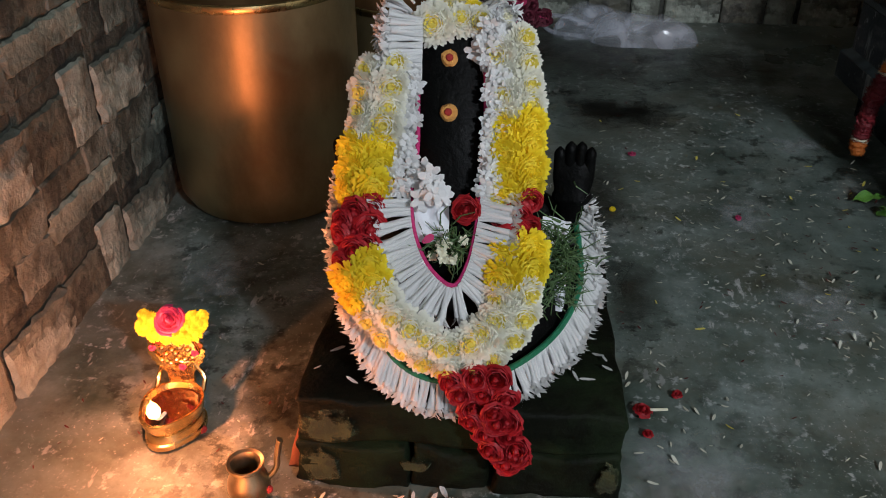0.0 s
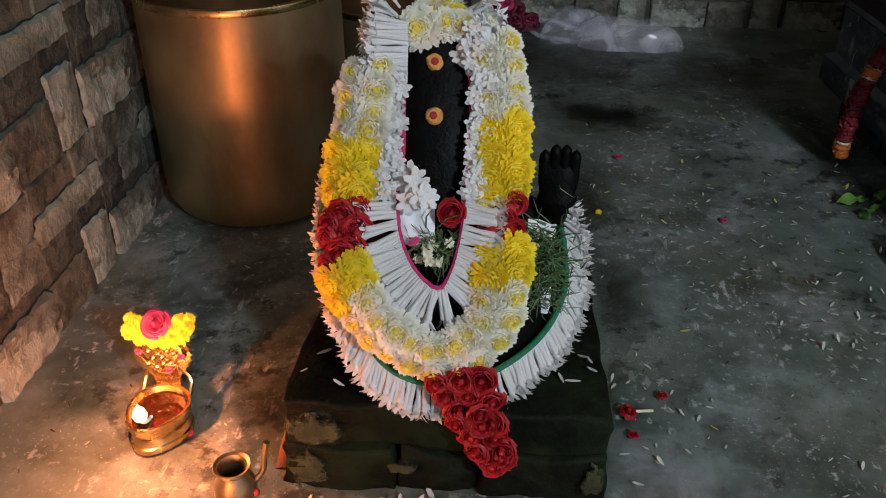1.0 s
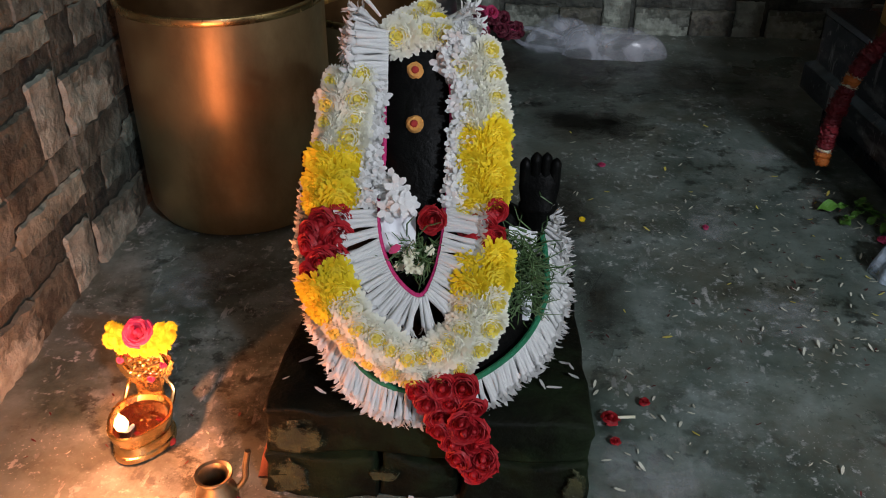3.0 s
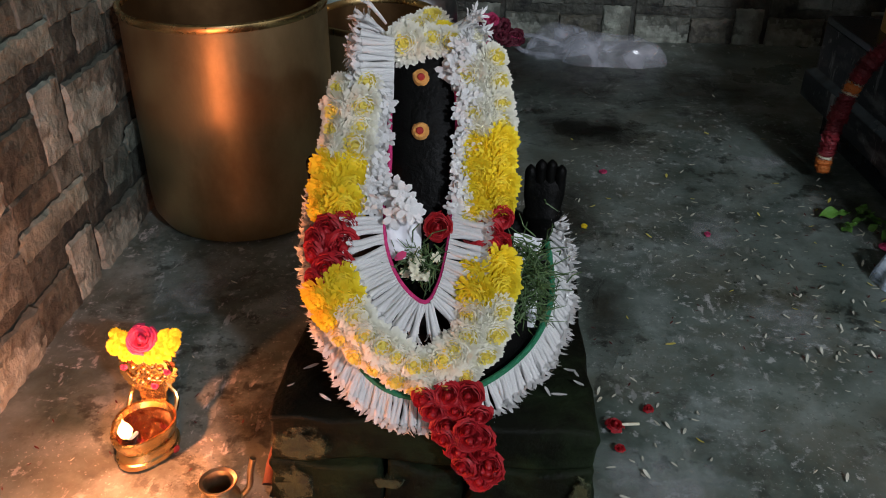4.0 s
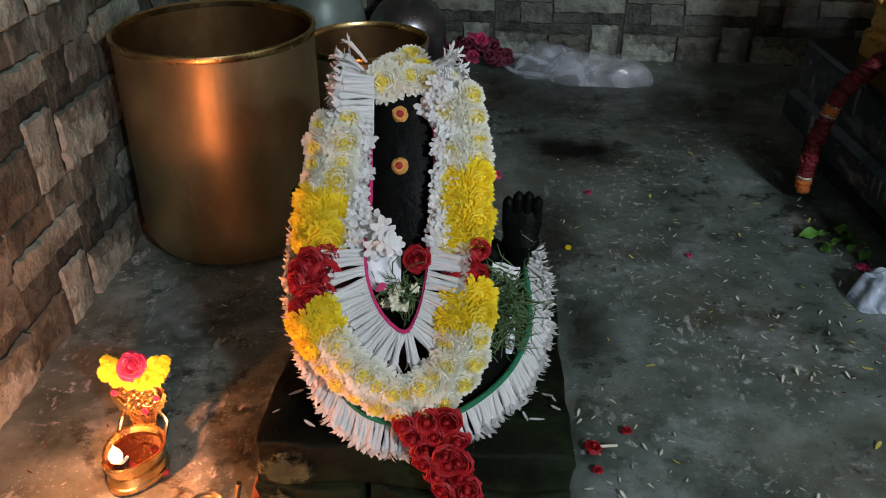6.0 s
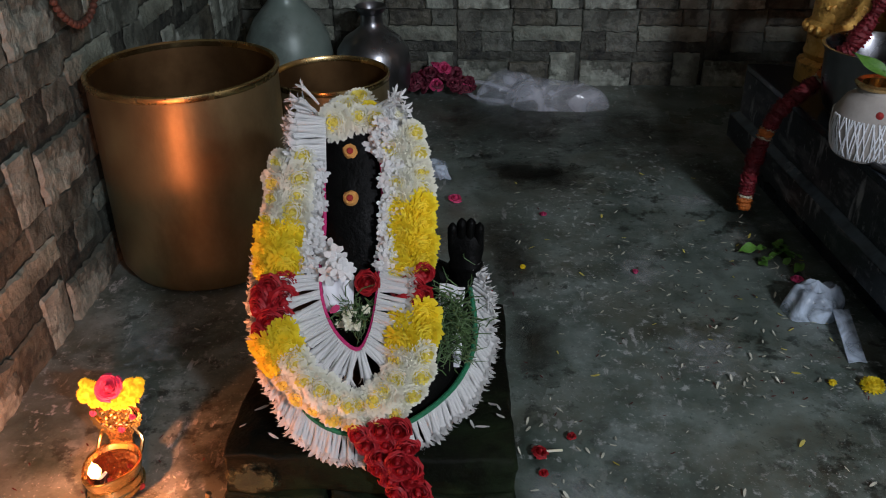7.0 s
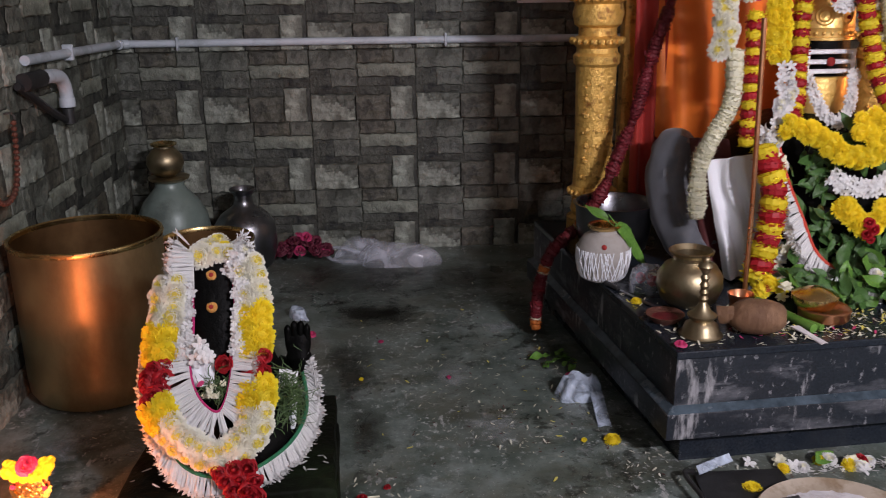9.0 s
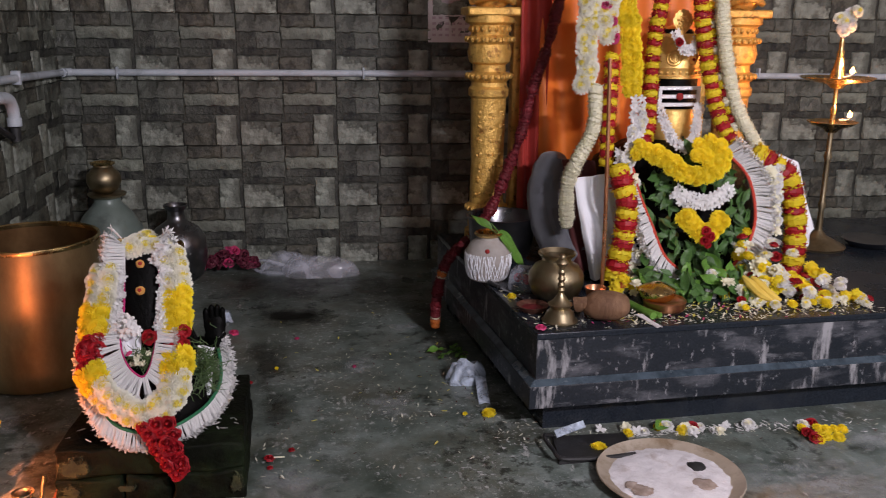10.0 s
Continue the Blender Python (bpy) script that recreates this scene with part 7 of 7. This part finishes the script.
for x, y, mesh, s, label in ((0.745, 1.50, ROSE_PINK, 0.035, "pink petal on the platform corner"), (0.725, 1.80, CHRYS_YELLOW[0], 0.032, "small yellow flower on the platform")):
    f = thing("fallen_flower", (x, y, PZ), label, "flower", "fallen flowers")
    inst("bloom", mesh, facing((x, y, PZ + 0.003), (0, -0.2, 1), 1, s), f)

strewn("strewn_petals", ((1.0, 1.52, 1.405, 1.462, 0.0, 110), (1.5, 1.9, 1.36, 1.45, 0.0, 26)), P_WHITE, "white petals strewn before the platform", (0.013, 0.024), 12)
# flowers in a row on the floor before the platform
for k in range(34):
    x = dice.choice((1.03, 1.16, 1.22, 1.30, 1.55, 1.62, 1.58)) + dice.gauss(0, 0.035)
    y = 1.435 + dice.gauss(0, 0.014) - (0.14 * dice.random() if x > 1.48 else 0)
    pick = dice.choice([STARS[0], CHRYS_PALE[0], CREAM_STARS[0], STARS[1]]) if x < 1.36 and k % 5 else dice.choice([CHRYS_YELLOW[0], CHRYS_YELLOW[1], CHRYS_PALE[1], ROSES[0]])
    f = thing("offered_flower", (x, y, 0), "small white flower lying before the platform" if pick.name.startswith(("white", "pale", "cream")) else "bright flower lying before the platform", "flower", "offered flowers")
    inst("bloom", pick, facing((x, y, 0.006), (dice.uniform(-0.4, 0.4), -0.5, 1), k, dice.uniform(0.030, 0.046)), f)
green = thing("fallen_leaf", (1.12, 1.445, 0), "green leaf lying before the platform", "leaf")
inst("blade", BETEL_LEAVES[0], facing((1.09, 1.445, 0.012), (0.1, -0.5, 1), 0.3, 0.075), green)

# the ash plate
px_, py_ = 1.02, 1.165
ash = thing("ash_plate", (px_, py_, 0), "round metal plate of white ash powder and burnt camphor", "plate")
part("plate", turned([(0, 0.004), (0.15, 0.004), (0.186, 0.020), (0.192, 0.026), (0.190, 0.029), (0.180, 0.024), (0.15, 0.010), (0, 0.009)], (px_, py_, 0), 56), PLATE, ash)
bm = bmesh.new()
lathe(bm, [(0, 0.020), (0.07, 0.0205), (0.115, 0.019), (0.145, 0.015), (0.163, 0.012)], (px_ + 0.004, py_ + 0.003, 0), 48)
bmesh.ops.subdivide_edges(bm, edges=list(bm.edges), cuts=1)
part("powder", roughen(bm, 0.0035, 50), POWDER, ash)
bm = bmesh.new()
ball(bm, (px_ + 0.088, py_ + 0.035, 0.02), 0.026, 0.22, 14)
part("burnt_camphor", roughen(bm, 0.004, 60), ASH, ash)
CRUST = surface("brown_crust", (0.26, 0.19, 0.15), (0.44, 0.36, 0.31), 40, (0.7, 0.9), 0, 0.6)
for x, y, r in ((0.072, -0.052, 0.034), (-0.095, -0.06, 0.03), (-0.115, -0.035, 0.02)):
    part("burnt_crust", roughen(ball(bmesh.new(), (px_ + x, py_ + y, 0.0175), r, 0.16, 12), 0.005, 50), CRUST, ash)

# ---- the hanging-flower lamp stand at the far side ----
sx_, sy_ = 2.06, 2.30
stand = thing("brass_lamp_stand", (sx_, sy_, PZ), "tall tiered brass oil lamp with two lit trays", "lamp stand")
part("foot", turned([(0, 0), (0.10, 0), (0.105, 0.01), (0.07, 0.03), (0.03, 0.05), (0.014, 0.07)], (sx_, sy_, PZ), 32), BRASS_OLD, stand)
part("stem", turned([(0.014, 0.06), (0.010, 0.15), (0.016, 0.17), (0.010, 0.19), (0.010, 0.34), (0.016, 0.36), (0.010, 0.38), (0.010, 0.46), (0.03, 0.475)], (sx_, sy_, PZ), 20), BRASS_OLD, stand)
for z, r in ((0.80, 0.092), (0.965, 0.135)):
    part("oil_tray", turned([(0.02, z - 0.035), (0.035, z - 0.02), (r * 0.8, z - 0.008), (r, z + 0.004), (r * 0.98, z + 0.007), (r * 0.75, z), (0.012, z + 0.002)], (sx_, sy_, 0), 40), BRASS, stand)
part("upper_stem", turned([(0.012, 0.80), (0.009, 0.83), (0.012, 0.85), (0.007, 0.87), (0.009, 0.95)], (sx_, sy_, 0), 18), BRASS, stand)
part("finial", turned([(0.03, 0.965), (0.026, 0.985), (0.017, 1.02), (0.012, 1.05), (0.014, 1.06), (0.008, 1.075), (0.010, 1.09), (0.004, 1.13), (0, 1.135)], (sx_, sy_, 0), 22), BRASS, stand)
for spot in (LAMP_HI, LAMP_LO):
    q = Vector((spot[0], spot[1] - 0.03, spot[2]))
    wick_part = part("wick", rod([(spot[0] - 0.02, sy_ - 0.03, spot[2] - 0.012), q + Vector((-0.004, 0.004, -0.006)), q], 0.003, 6, 0.005), WHITE_CLOTH, stand)
    flame(wick_part, q, 0.028)
top_f = thing("lamp_top_flowers", (sx_, sy_, 1.13), "pale cream flowers on top of the lamp stand", "flower bunch")
for k in range(9):
    inst("flower", dice.choice(CHRYS_WHITE + CHRYS_PALE), facing((sx_ + dice.uniform(-0.022, 0.034), sy_ - 0.012 + dice.uniform(-0.015, 0.015), 1.14 + 0.0085 * k), (dice.uniform(-0.8, 0.8), -1, dice.uniform(-0.2, 0.6)), k, 0.05), top_f)
tin2 = thing("dark_vessel", (2.25, 2.25, PZ), "dark low metal dish standing beside the lamp", "dish")
part("dish", turned([(0, 0), (0.07, 0), (0.10, 0.025), (0.105, 0.03), (0.095, 0.028), (0, 0.01)], (2.28, 2.30, PZ), 30), STEEL, tin2)


# ---- the tiles of the two seen walls ----
TILE = tile_mesh()
OFF_Z = 0.279 % TH
for i in range(11):
    for j in range(9):
        z = OFF_Z - TH + j * TH
        x = -0.25 - 0.97 * TW + (i - 2) * TW
        if x + TW < WALL_X - 0.3 or x > EAST:
            continue
        ob = hang(new("tile", TILE), wall_north)
        ob.location = (x, WALL_Y, z)
for i in range(13):
    for j in range(9):
        ob = hang(new("tile", TILE), wall_west)
        ob.matrix_basis = Matrix.Translation((WALL_X, WALL_Y - 5.66 + i * TW, OFF_Z - TH + j * TH)) @ Matrix.Rotation(radians(90), 4, "Z")
